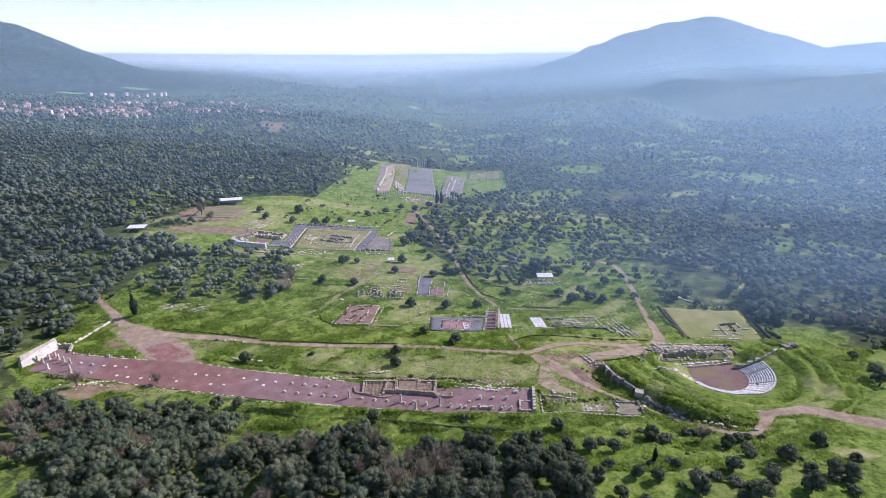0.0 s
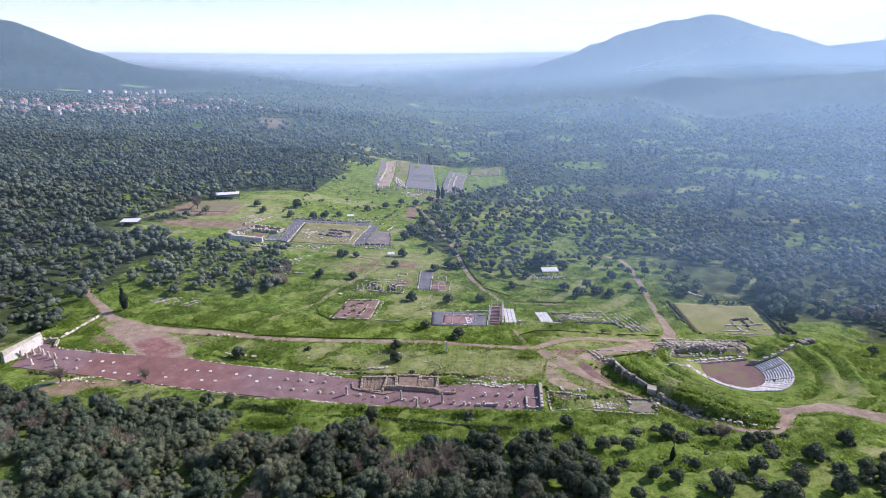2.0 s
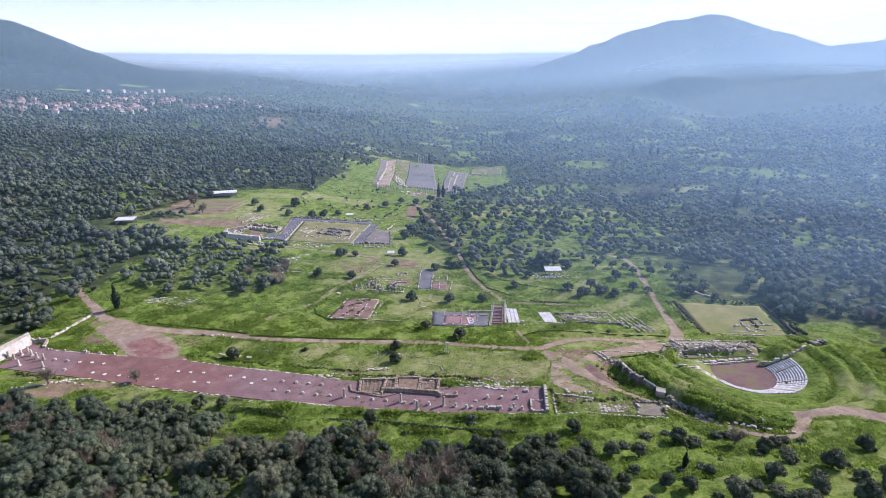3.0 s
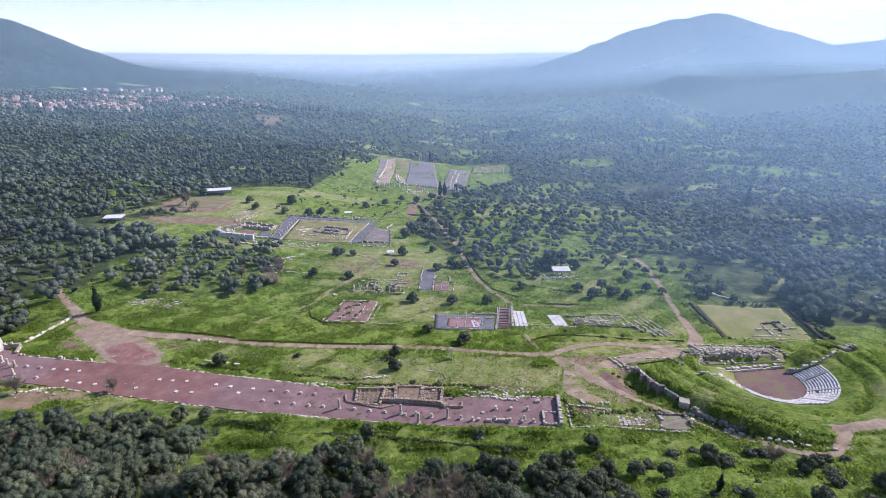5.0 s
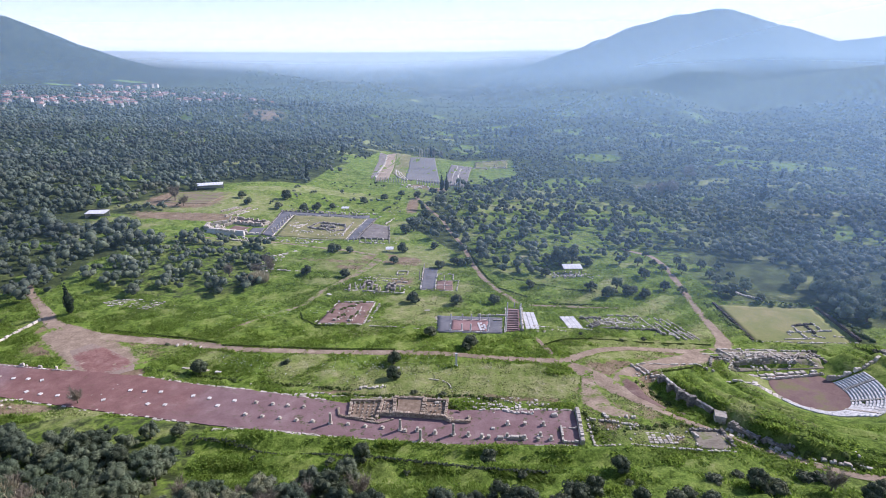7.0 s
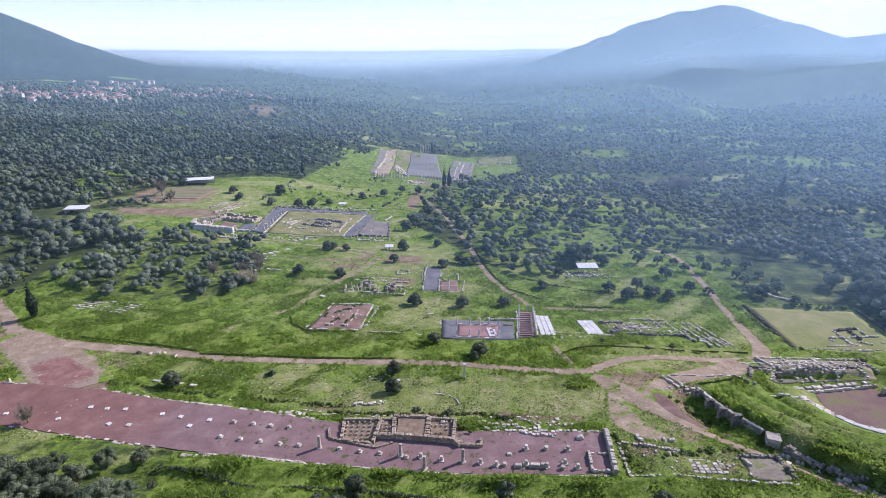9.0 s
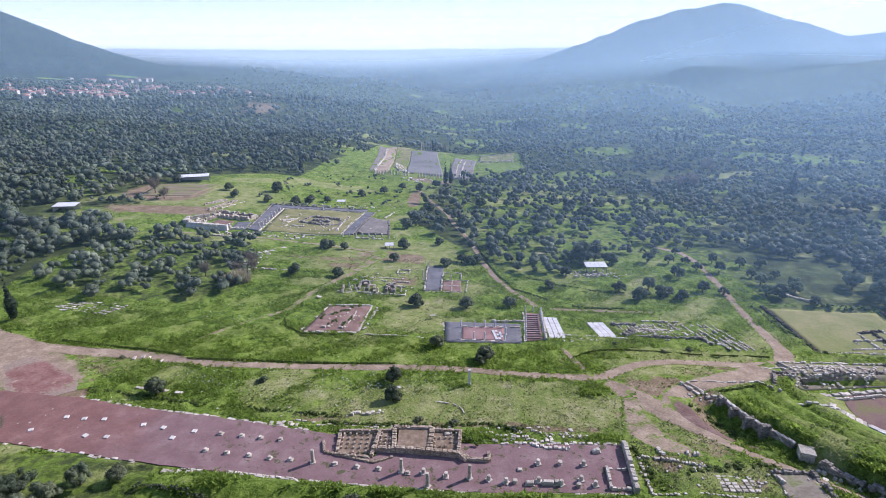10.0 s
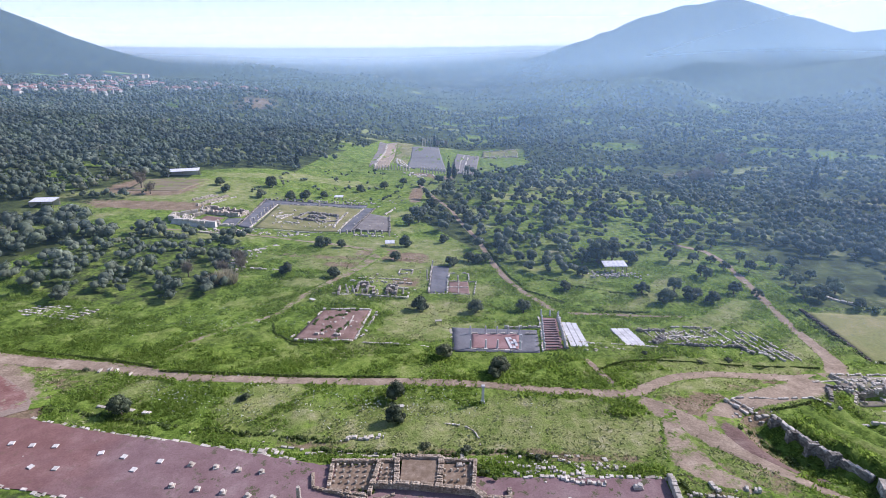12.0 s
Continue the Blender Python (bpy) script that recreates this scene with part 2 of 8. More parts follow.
def portico_gravel():
    """Brick-red at one end, worn to mauve grey at the other, with pale wear and weeds."""
    n = Nodes("worn red gravel", 0.95, 0.1)
    x = n.node("ShaderNodeSeparateXYZ")
    n.link(n.place, x.inputs["Vector"])
    along = n.value(n.math("ADD", x.outputs[0], n.math("MULTIPLY", n.noise(0.1, 4), 30.0)), -74, -48)
    broad, fine = n.noise(0.16, 6, 0.7), n.noise(3.0, 6, 0.75)
    red = n.ramp(broad, [(0.3, (0.180, 0.093, 0.083)), (0.55, (0.243, 0.132, 0.117)), (0.72, (0.308, 0.190, 0.168))])
    mauve = n.ramp(broad, [(0.3, (0.19, 0.115, 0.114)), (0.55, (0.255, 0.167, 0.163)), (0.72, (0.325, 0.24, 0.225))])
    c = n.mix(n.math("MAXIMUM", along, n.value(n.math("ADD", x.outputs[0], n.math("MULTIPLY", n.noise(0.1, 4), 10.0)), -124, -132)), red, mauve)
    c = n.mix(n.math("MULTIPLY", n.value(n.noise(0.42, 5, 0.75), 0.56, 0.62, 0.0, 0.85), n.value(x.outputs[0], -62, -48, 0.25, 1.0)), c, (0.085, 0.10, 0.04))
    c = n.mix(0.45, c, n.ramp(fine, [(0.3, (0.45, 0.45, 0.45)), (0.7, (1.4, 1.4, 1.4))]), "MULTIPLY")
    n.bump(fine, 0.4, 0.04)
    return n.colour(c)


M = {
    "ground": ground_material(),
    "dirt": trodden_earth(),
    "red_wash": trodden_earth("washed red gravel", ((0.35, (0.20, 0.10, 0.085)), (0.55, (0.26, 0.145, 0.125)), (0.7, (0.31, 0.19, 0.165))), (0.29, 0.225, 0.18)),
    "gully": trodden_earth("washed gully earth", ((0.35, (0.15, 0.095, 0.08)), (0.55, (0.20, 0.135, 0.115)), (0.7, (0.27, 0.20, 0.165)))),
    "red": earthy("red gravel", [(0.35, (0.20, 0.11, 0.10)), (0.55, (0.26, 0.155, 0.145)), (0.7, (0.32, 0.205, 0.195))], 3.0, 0.09, 0.4, 0.04),
    "stoa": portico_gravel(),
    "stone": earthy("weathered limestone", [(0.3, (0.37, 0.325, 0.265)), (0.5, (0.55, 0.50, 0.425)), (0.7, (0.72, 0.67, 0.595))], 4.0, 0.5, 0.7, 0.05, 0.85, 0.4, 0.6),
    "rubble": earthy("rough rubble stone", [(0.3, (0.25, 0.215, 0.16)), (0.5, (0.42, 0.37, 0.30)), (0.7, (0.60, 0.55, 0.46))], 3.0, 0.6, 0.8, 0.08, 0.9, 0.5, 0.0, 0.7),
}
# dark brown stone, its colour lowered further to stand in for shade
M["shade_dark_rubble"] = earthy("dark rubble with shade in its colour", [(0.3, (0.045, 0.036, 0.03)), (0.5, (0.095, 0.078, 0.066)), (0.7, (0.19, 0.165, 0.142))], 2.5, 0.5, 0.8, 0.08, 0.92, 0.5, 0.0, 0.8)
M["tan_rubble"] = earthy("warm tan rubble", [(0.3, (0.27, 0.205, 0.145)), (0.5, (0.43, 0.35, 0.265)), (0.7, (0.60, 0.52, 0.415))], 3.0, 0.6, 0.8, 0.08, 0.9, 0.5, 0.0, 0.7)
# lichened stone, albedo lowered so that walls read as shaded sides
M["dark_rubble"] = earthy("lichened rubble darkened for shade", [(0.3, (0.15, 0.135, 0.115)), (0.5, (0.28, 0.255, 0.22)), (0.7, (0.45, 0.415, 0.365))], 2.5, 0.5, 0.8, 0.08, 0.92, 0.5, 0.0, 0.8)
M.update({
    "olive": leafy("olive leaves", (0.050, 0.066, 0.042), (0.21, 0.25, 0.17), grey=(0.16, 0.195, 0.14), per_tree=0.7),
    "oak": leafy("dark evergreen leaves", (0.042, 0.056, 0.033), (0.165, 0.195, 0.125), per_tree=0.7),
    "cypress": leafy("cypress leaves", (0.010, 0.020, 0.008), (0.03, 0.05, 0.016)),
    "bare_twigs": leafy("bare twigs", (0.16, 0.135, 0.10), (0.33, 0.285, 0.215)),
    "bark": earthy("bark", [(0.3, (0.09, 0.07, 0.05)), (0.7, (0.20, 0.16, 0.12))], 6.0, 1.0),
})


def haze_material():
    """Tint of the sheets that stand in for haze: mostly clear, thicker low down and towards the sun."""
    n = Nodes("haze tint of the sheets", 1.0, 0.0)
    s = n.node("ShaderNodeSeparateXYZ")
    n.link(n.place, s.inputs["Vector"])
    low = n.math("POWER", 2.0, n.math("MULTIPLY", n.math("ADD", s.outputs[2], 40.0), -1 / 220))
    low = n.math("MULTIPLY", low, n.value(s.outputs[2], 420, 180, 0.0, 1.0))
    thick = n.attribute("thickness").outputs["Fac"]
    fac = n.math("MINIMUM", n.math("MULTIPLY", low, thick), 0.9)
    clear, lit, back, both, m = (n.node("ShaderNode" + k) for k in ("BsdfTransparent", "BsdfTranslucent", "BsdfDiffuse", "MixShader", "MixShader"))
    # haze colour painted by distance: bluer near, almost white at the horizon
    tone = n.mix(n.value(s.outputs[1], 200, 1000), (0.30, 0.52, 0.80), n.mix(n.value(s.outputs[1], 1200, 2950), (0.40, 0.62, 0.80), n.mix(n.value(s.outputs[1], 3000, 4200), (0.68, 0.77, 0.86), (0.93, 0.94, 0.96))))
    n.link(tone, lit.inputs["Color"])
    n.link(tone, back.inputs["Color"])
    both.inputs["Fac"].default_value = 0.2
    forward = n.node("ShaderNodeCombineXYZ")  # fixed normal, brightens the sheets like haze scattering the sun's light onwards
    for k, v in enumerate((-math.sin(SUN_AHEAD) * math.cos(SUN_HIGH), -math.cos(SUN_AHEAD) * math.cos(SUN_HIGH), -math.sin(SUN_HIGH))):
        forward.inputs[k].default_value = v
    n.link(forward.outputs[0], lit.inputs["Normal"])
    n.link(lit.outputs[0], both.inputs[1])
    n.link(back.outputs[0], both.inputs[2])
    n.link(fac, m.inputs["Fac"])
    n.link(clear.outputs[0], m.inputs[1])
    n.link(both.outputs[0], m.inputs[2])
    n.link(m.outputs[0], n.tree.nodes["Material Output"].inputs["Surface"])
    return n.mat


M["haze"] = haze_material()

# ---- builders of meshes ----


class Geo:
    """Collects corners and faces of one mesh."""

    def __init__(self):
        self.v, self.f = [], []

    def add(self, verts, faces):
        k = len(self.v)
        self.v.extend(tuple(p) for p in verts)
        self.f.extend(tuple(i + k for i in face) for face in faces)
        return self

    def box(self, x0, x1, y0, y1, z0, z1, turn=0.0, about=(0, 0), taper=0.0):
        c, s = math.cos(turn), math.sin(turn)
        out = []
        for z, g in ((z0, 0.0), (z1, taper)):
            for x, y in ((x0 + g, y0 + g), (x1 - g, y0 + g), (x1 - g, y1 - g), (x0 + g, y1 - g)):
                out.append((about[0] + x * c - y * s, about[1] + x * s + y * c, z))
        return self.add(out, [(0, 3, 2, 1), (4, 5, 6, 7), (0, 1, 5, 4), (1, 2, 6, 5), (2, 3, 7, 6), (3, 0, 4, 7)])

    def stone(self, x, y, z, sx, sy, sz, turn, rng):
        """A rough block with uneven, chamfered shoulders, its foot at z."""
        c, s = math.cos(turn), math.sin(turn)
        out = []
        for h, k in ((0, 1.0), (0.72, 0.98), (1.0, 0.78)):
            for a, b in ((-1, -1), (1, -1), (1, 1), (-1, 1)):
                px, py = a * sx / 2 * k * rng.uniform(0.86, 1.06), b * sy / 2 * k * rng.uniform(0.86, 1.06)
                out.append((x + px * c - py * s, y + px * s + py * c, z + h * sz * (rng.uniform(0.88, 1.08) if h else 1)))
        faces = [(0, 3, 2, 1), (8, 9, 10, 11)]
        for r in (0, 4):
            faces += [(r + i, r + (i + 1) % 4, r + 4 + (i + 1) % 4, r + 4 + i) for i in range(4)]
        return self.add(out, faces)

    def tube(self, rings, sides=8, cap=True):
        """rings: (x, y, z, radius) along the tube, level rings."""
        k = []
        for x, y, z, r in rings:
            k += [(x + r * math.cos(2 * math.pi * i / sides), y + r * math.sin(2 * math.pi * i / sides), z) for i in range(sides)]
        faces = [(j * sides + i, j * sides + (i + 1) % sides, (j + 1) * sides + (i + 1) % sides, (j + 1) * sides + i)
                 for j in range(len(rings) - 1) for i in range(sides)]
        if cap:
            faces += [tuple(range((len(rings) - 1) * sides, len(rings) * sides)), tuple(range(sides - 1, -1, -1))]
        return self.add(k, faces)

    def mesh(self, name, material, smooth_faces=False):
        m = bpy.data.meshes.new(name)
        m.from_pydata(self.v, [], self.f)
        m.materials.append(material)
        if smooth_faces:
            m.polygons.foreach_set("use_smooth", [True] * len(m.polygons))
        return m

    def thing(self, name, material, label="", category="", group="", kind="", at=None, smooth_faces=False):
        ob = new(name, self.mesh(name, material, smooth_faces))
        if at is not None:
            ob.matrix_world = at
        return tagged(ob, label, category, group, kind)


def part(name, geo, material, parent, label="", at=None, smooth_faces=False):
    """One mesh object under a thing or a part. geo: a Geo, or a mesh that pieces share."""
    ob = new(name, geo if isinstance(geo, bpy.types.Mesh) else geo.mesh(name, material, smooth_faces))
    ob.parent = parent
    if at is not None:
        ob.matrix_basis = at
    return tagged(ob, label)


def holder(name, x, y, z, turn=0.0, label="", category="", group=""):
    ob = new(name)
    ob.matrix_world = pose(x, y, z, 0, 0, math.degrees(turn))
    return tagged(ob, label, category, group)


def fast_mesh(name, v, quads, material, tris=False):
    """A big mesh from arrays."""
    v, q = np.asarray(v, np.float32), np.asarray(quads, np.int32)
    m = bpy.data.meshes.new(name)
    m.vertices.add(len(v))
    m.vertices.foreach_set("co", v.ravel())
    k = q.shape[1]
    m.loops.add(q.size)
    m.loops.foreach_set("vertex_index", q.ravel())
    m.polygons.add(len(q))
    m.polygons.foreach_set("loop_start", np.arange(0, q.size, k, dtype=np.int32))
    m.update(calc_edges=True)
    m.validate()
    m.materials.append(material)
    return m

# ---- the portico's floor lines and the theatre's plan ----
BACK_X, BACK_Y = (-160, -148, -118, -95, -80, -58, -32, 0, 33), (197, 192.5, 188, 185, 181.3, 177.5, 172, 168.6, 168.4)
FRONT_X, FRONT_Y = (-160, -128, -91, -58, -35, 0, 31), (180, 174.2, 166.8, 161.2, 158.2, 154.8, 154.6)


def back_edge(x):
    return np.interp(x, BACK_X, BACK_Y)


def front_edge(x):
    return np.interp(x, FRONT_X, FRONT_Y)


OPEN = [(-174, 186), (-166, 211), (-163, 244), (-169, 283), (-156, 311), (-197, 352), (-163, 383), (-170, 450), (-114, 474), (-112, 548), (-94, 625), (-90, 700), (-82, 750),
        (77, 691), (67, 541), (-2, 505), (-26, 367), (6, 311), (21, 285), (55, 278), (77, 306), (105, 307), (116, 280), (117, 258), (155, 256), (150, 221),
        (162, 216), (197, 212), (210, 150), (127, 127), (102, 130), (66, 143), (12, 150), (-26, 144), (-74, 166), (-107, 163), (-123, 157), (-144, 162)]
FRONT_MEADOW = [(-66, 166), (-61, 137), (-41, 132.5), (-26, 141), (-15, 128), (9, 134), (28, 127), (40, 116), (42, 92), (230, 92), (230, 160), (110, 152), (60, 152), (0, 155)]
GROVE = [(-159, 258), (-161, 292), (-141, 324), (-93, 316), (-80, 273), (-81, 250), (-105, 238), (-136, 247)]


def inside(x, y, polygon):
    x, y = np.asarray(x, float), np.asarray(y, float)
    hit = np.zeros(x.shape, bool)
    for (ax, ay), (bx, by) in zip(polygon, polygon[1:] + polygon[:1]):
        cross = (ay > y) != (by > y)
        hit ^= cross & (x < (bx - ax) * (y - ay) / (by - ay + 1e-9) + ax)
    return hit


def soft_inside(x, y, polygon, width):
    """1 inside, 0 outside, with a ramp of that width."""
    near = np.full(np.shape(x), 1e9)
    for (ax, ay), (bx, by) in zip(polygon, polygon[1:] + polygon[:1]):
        dx, dy = bx - ax, by - ay
        u = np.clip(((x - ax) * dx + (y - ay) * dy) / (dx * dx + dy * dy), 0, 1)
        near = np.minimum(near, np.hypot(x - ax - u * dx, y - ay - u * dy))
    return np.clip(0.5 + np.where(inside(x, y, polygon), near, -near) / width, 0, 1)


THEATRE = (113.6, 193.0)  # centre of the round dancing floor
FLOOR_Z, SEAT_IN, SEAT_OUT = -10.5, 10.8, 19.7
BANK = [(66.4, 190), (68.6, 177.5), (71, 167), (77.5, 156.5), (81, 151), (90, 146.8), (99.5, 142.8), (105, 148), (113, 156), (126, 160), (140, 165), (150, 174), (154, 186), (152, 203),
        (134, 209), (118, 206), (96, 207), (88, 198), (76, 192)]
BANK_ANGLE, BANK_SLOPE = (-3.15, -2.75, -2.3, -1.9, -1.5, -1.1, -0.6, 0.0, 0.7), (0.10, 0.26, 0.38, 0.36, 0.34, 0.26, 0.22, 0.22, 0.12)


def height(x, y):
    """Height of the finished ground: the bare land, the level floors and the theatre's bank."""
    x, y = np.asarray(x, float), np.asarray(y, float)
    z = relief(x, y)
    on_floor = smooth(y - front_edge(x), -5, 0.5) * (1 - smooth(y - back_edge(x), -0.5, 6)) * smooth(x, -168, -160) * (1 - smooth(x, 34, 44))
    z = z * (1 - on_floor) - 0.12 * on_floor
    # the theatre: level floor, steps of the seats, grass slope above them
    dx, dy = x - THEATRE[0], y - THEATRE[1]
    r, turn = np.hypot(dx, dy), np.arctan2(dy, dx)
    turn = np.where(turn > 1.6, turn - 2 * math.pi, turn)
    bowl = FLOOR_Z - 0.5 + 4.4 * np.clip((r - SEAT_IN) / (SEAT_OUT - SEAT_IN), 0, 1) + np.interp(turn, BANK_ANGLE, BANK_SLOPE) * np.maximum(r - SEAT_OUT, 0)
    steps = np.sin(r * 0.85 + 0.25 * np.sin(turn * 5))
    bowl = bowl + 0.75 * np.sign(steps) * np.abs(steps) ** 0.5 * smooth(r, 22, 26)
    open_side = smooth(dy, 4.0, 8.0) * (1 - smooth(np.abs(dx + 4), 15, 24))
    bowl = bowl * (1 - open_side) + (FLOOR_Z - 0.1 + 0.12 * np.maximum(dy - 8, 0)) * open_side
    on_bank = smooth(soft_inside(x, y, BANK, 2.4), 0.05, 0.95)
    z = z * (1 - on_bank) + bowl * on_bank
    # the gully at the foot of the theatre's high wall
    z = z - 3.2 * bump(x, y, 61.0, 181, 4.2, 11, 0.14) * (1 - on_bank) - 1.2 * bump(x, y, 72, 158, 2.5, 9, 0.65) * (1 - on_bank)
    # terraces and grassy ledges in front of the portico
    ledge = smooth(y, 128, 150) * (1 - smooth(y - front_edge(x), -3, 0)) * smooth(x, -75, -60) * (1 - smooth(x, 36, 50))
    wave = np.sin(0.62 * y + 0.9 * np.sin(x / 17) + x / 40)
    z = z + ledge * 1.1 * np.sign(wave) * np.abs(wave) ** 0.6
    square = smooth(soft_inside(x, y, [(112, 256.5), (152.5, 252), (150, 221), (111, 222.5)], 3.0), 0.1, 0.9)
    return z * (1 - square) + np.minimum(z, -10.9) * square


# ---- the ground, one sheet to the horizon ----


def ladder(lo, hi, step, reach_lo, reach_hi, grow=1.09):
    core = list(np.arange(lo, hi + step / 2, step))
    s, v = step, core[-1]
    while v < reach_hi:
        s *= grow
        v += s
        core.append(v)
    s, v = step, core[0]
    while v > reach_lo:
        s *= grow
        v -= s
        core.insert(0, v)
    return np.array(core)


FIELDS = ((36, 776, 34, 44), (322, 736, 60, 22), (200, 483, 26, 16), (69, 432, 22, 14), (74, 331, 24, 10), (93, 345, 16, 9), (388, 596, 50, 16), (316, 491, 30, 12), (-355, 549, 36, 16), (-229, 389, 26, 14), (-100, 640, 22, 60),
          (150, 400, 16, 10), (240, 360, 22, 10), (330, 330, 24, 10), (-230, 330, 20, 10), (110, 520, 20, 24), (30, 400, 16, 26), (60, 380, 14, 9), (120, 300, 20, 8), (140, 345, 18, 8), (20, 560, 20, 60), (172, 226, 24, 14), (166, 212, 20, 10), (-173, 236, 15, 24), (-180, 262, 12, 10), (-185, 318, 30, 12), (-208, 300, 30, 9), (-190, 352, 32, 12))


DRY_A = ((95, 122, 55, 16, 0.45), (50, 158, 18, 7, 0.62), (66, 209, 28, 5, 0.62), (46, 206, 12, 6, 0.62), (74, 217.5, 20, 3, 0.6), (-5, 186, 60, 11, 0.62), (38, 182, 18, 10, 0.75), (-22, 178, 10, 5, 0.6), (70, 214, 40, 9, 0.6), (-16, 235, 14, 14, 0.8), (132, 238, 24, 20, 1.1), (-78, 362, 34, 34, 0.9), (-30, 300, 40, 34, 0.75), (-60, 420, 70, 40, 0.15), (-45, 292, 60, 8, 0.5), (-150, 395, 50, 36, 0.8), (50, 262, 40, 12, 0.4), (150, 150, 26, 10, 0.5), (-20, 440, 20, 60, 0.5))
DRY_B = ((118, 126, 9, 4, 0.8), (142, 172, 6, 16, 0.7), (120, 158, 20, 3, 0.6), (90, 165, 4, 16, 0.5), (-30, 500, 30, 60, 0.35), (-22, 292, 12, 16, 0.85), (-12, 250, 22, 9, 0.75), (-24, 272, 16, 10, 0.7), (56, 204, 14, 3, 0.75), (40, 222, 20, 4, 0.5), (24, 182, 16, 9, 0.8), (60, 234, 24, 10, 0.55), (80, 246, 20, 6, 0.55), (-52, 191, 9, 6, 0.7))
DRY_C = ((-30, 188, 26, 5, 0.6), (20, 186, 10, 6, 0.65), (64, 206, 12, 4, 0.6), (-95, 205, 8, 3, 0.5), (-118, 318, 40, 8, 0.7), (-46, 256, 8, 10, 0.5), (430, 300, 140, 60, 0.3), (-10, 181, 40, 6, 0.75), (15, 193, 22, 5, 0.65), (-2, 236, 10, 6, 0.6), (-48, 288, 22, 12, 0.8), (-58, 266, 12, 6, 0.7))
BARE_SPOTS_A = ((54, 196, 6, 5, 0.85), (59, 193, 7, 5, 0.8), (66, 199, 8, 4, 0.7), (78, 207, 8, 4, 0.7), (49, 187, 6, 8, 0.75), (-22, 298, 9, 9, 0.75), (-31, 305, 6, 5, 0.7), (57, 178, 5, 4, 0.8), (-124, 204, 20, 8, 0.9), (-102, 200, 10, 7, 0.55), (44, 186, 6, 7, 0.62), (72, 203, 14, 4, 0.6), (41, 171, 7, 5, 0.7), (90, 210, 8, 6, 0.75), (54, 172, 4, 6, 0.7), (-130, 163, 10, 5, 0.7), (-175, 398, 26, 22, 1.0), (-160, 360, 40, 10, 0.8), (-140, 175, 18, 5, 0.5))
BARE_SPOTS_B = ((-122, 168, 16, 4, 0.8), (-26, 420, 5, 26, 0.8), (-45, 296, 50, 4, 0.55), (38, 181, 6, 4, 0.5), (-10, 480, 12, 14, 0.7), (-262, 850, 40, 46, 0.62), (-300, 800, 60, 30, 0.4), (50, 166, 8, 8, 0.5), (120, 300, 30, 8, 0.4), (47, 194, 7, 6, 0.7), (56, 184, 6, 7, 0.7), (40, 163, 5, 4, 0.6), (55, 156, 6, 3, 0.6), (0, 176.5, 26, 2.2, 0.55), (-34, 178, 12, 2.5, 0.55), (20, 175, 14, 2.5, 0.6), (-24, 492, 10, 14, 0.75), (-48, 287, 12, 5, 0.6), (-40, 303, 9, 5, 0.6), (-22, 270, 8, 7, 0.6))


def far_fields():
    """Small fields and clearings between the groves of the valley."""
    rng = random.Random(31)
    out = []
    for _ in range(150):
        y = rng.uniform(400, 1500)
        x = rng.uniform(-0.75, 0.8) * y
        if (x > -130 - 0.2 * (y - 480) and (x < 120 or y < 1000)) or x < 0 and rng.random() < 0.75:
            out.append((x, y, rng.uniform(14, 42) * (0.7 + y / 1500), rng.uniform(6, 14) * (0.7 + y / 1500), rng.uniform(-0.5, 0.5), rng.choice((0, 0, 1, 1, 2))))
    return out


FAR_FIELDS = far_fields()


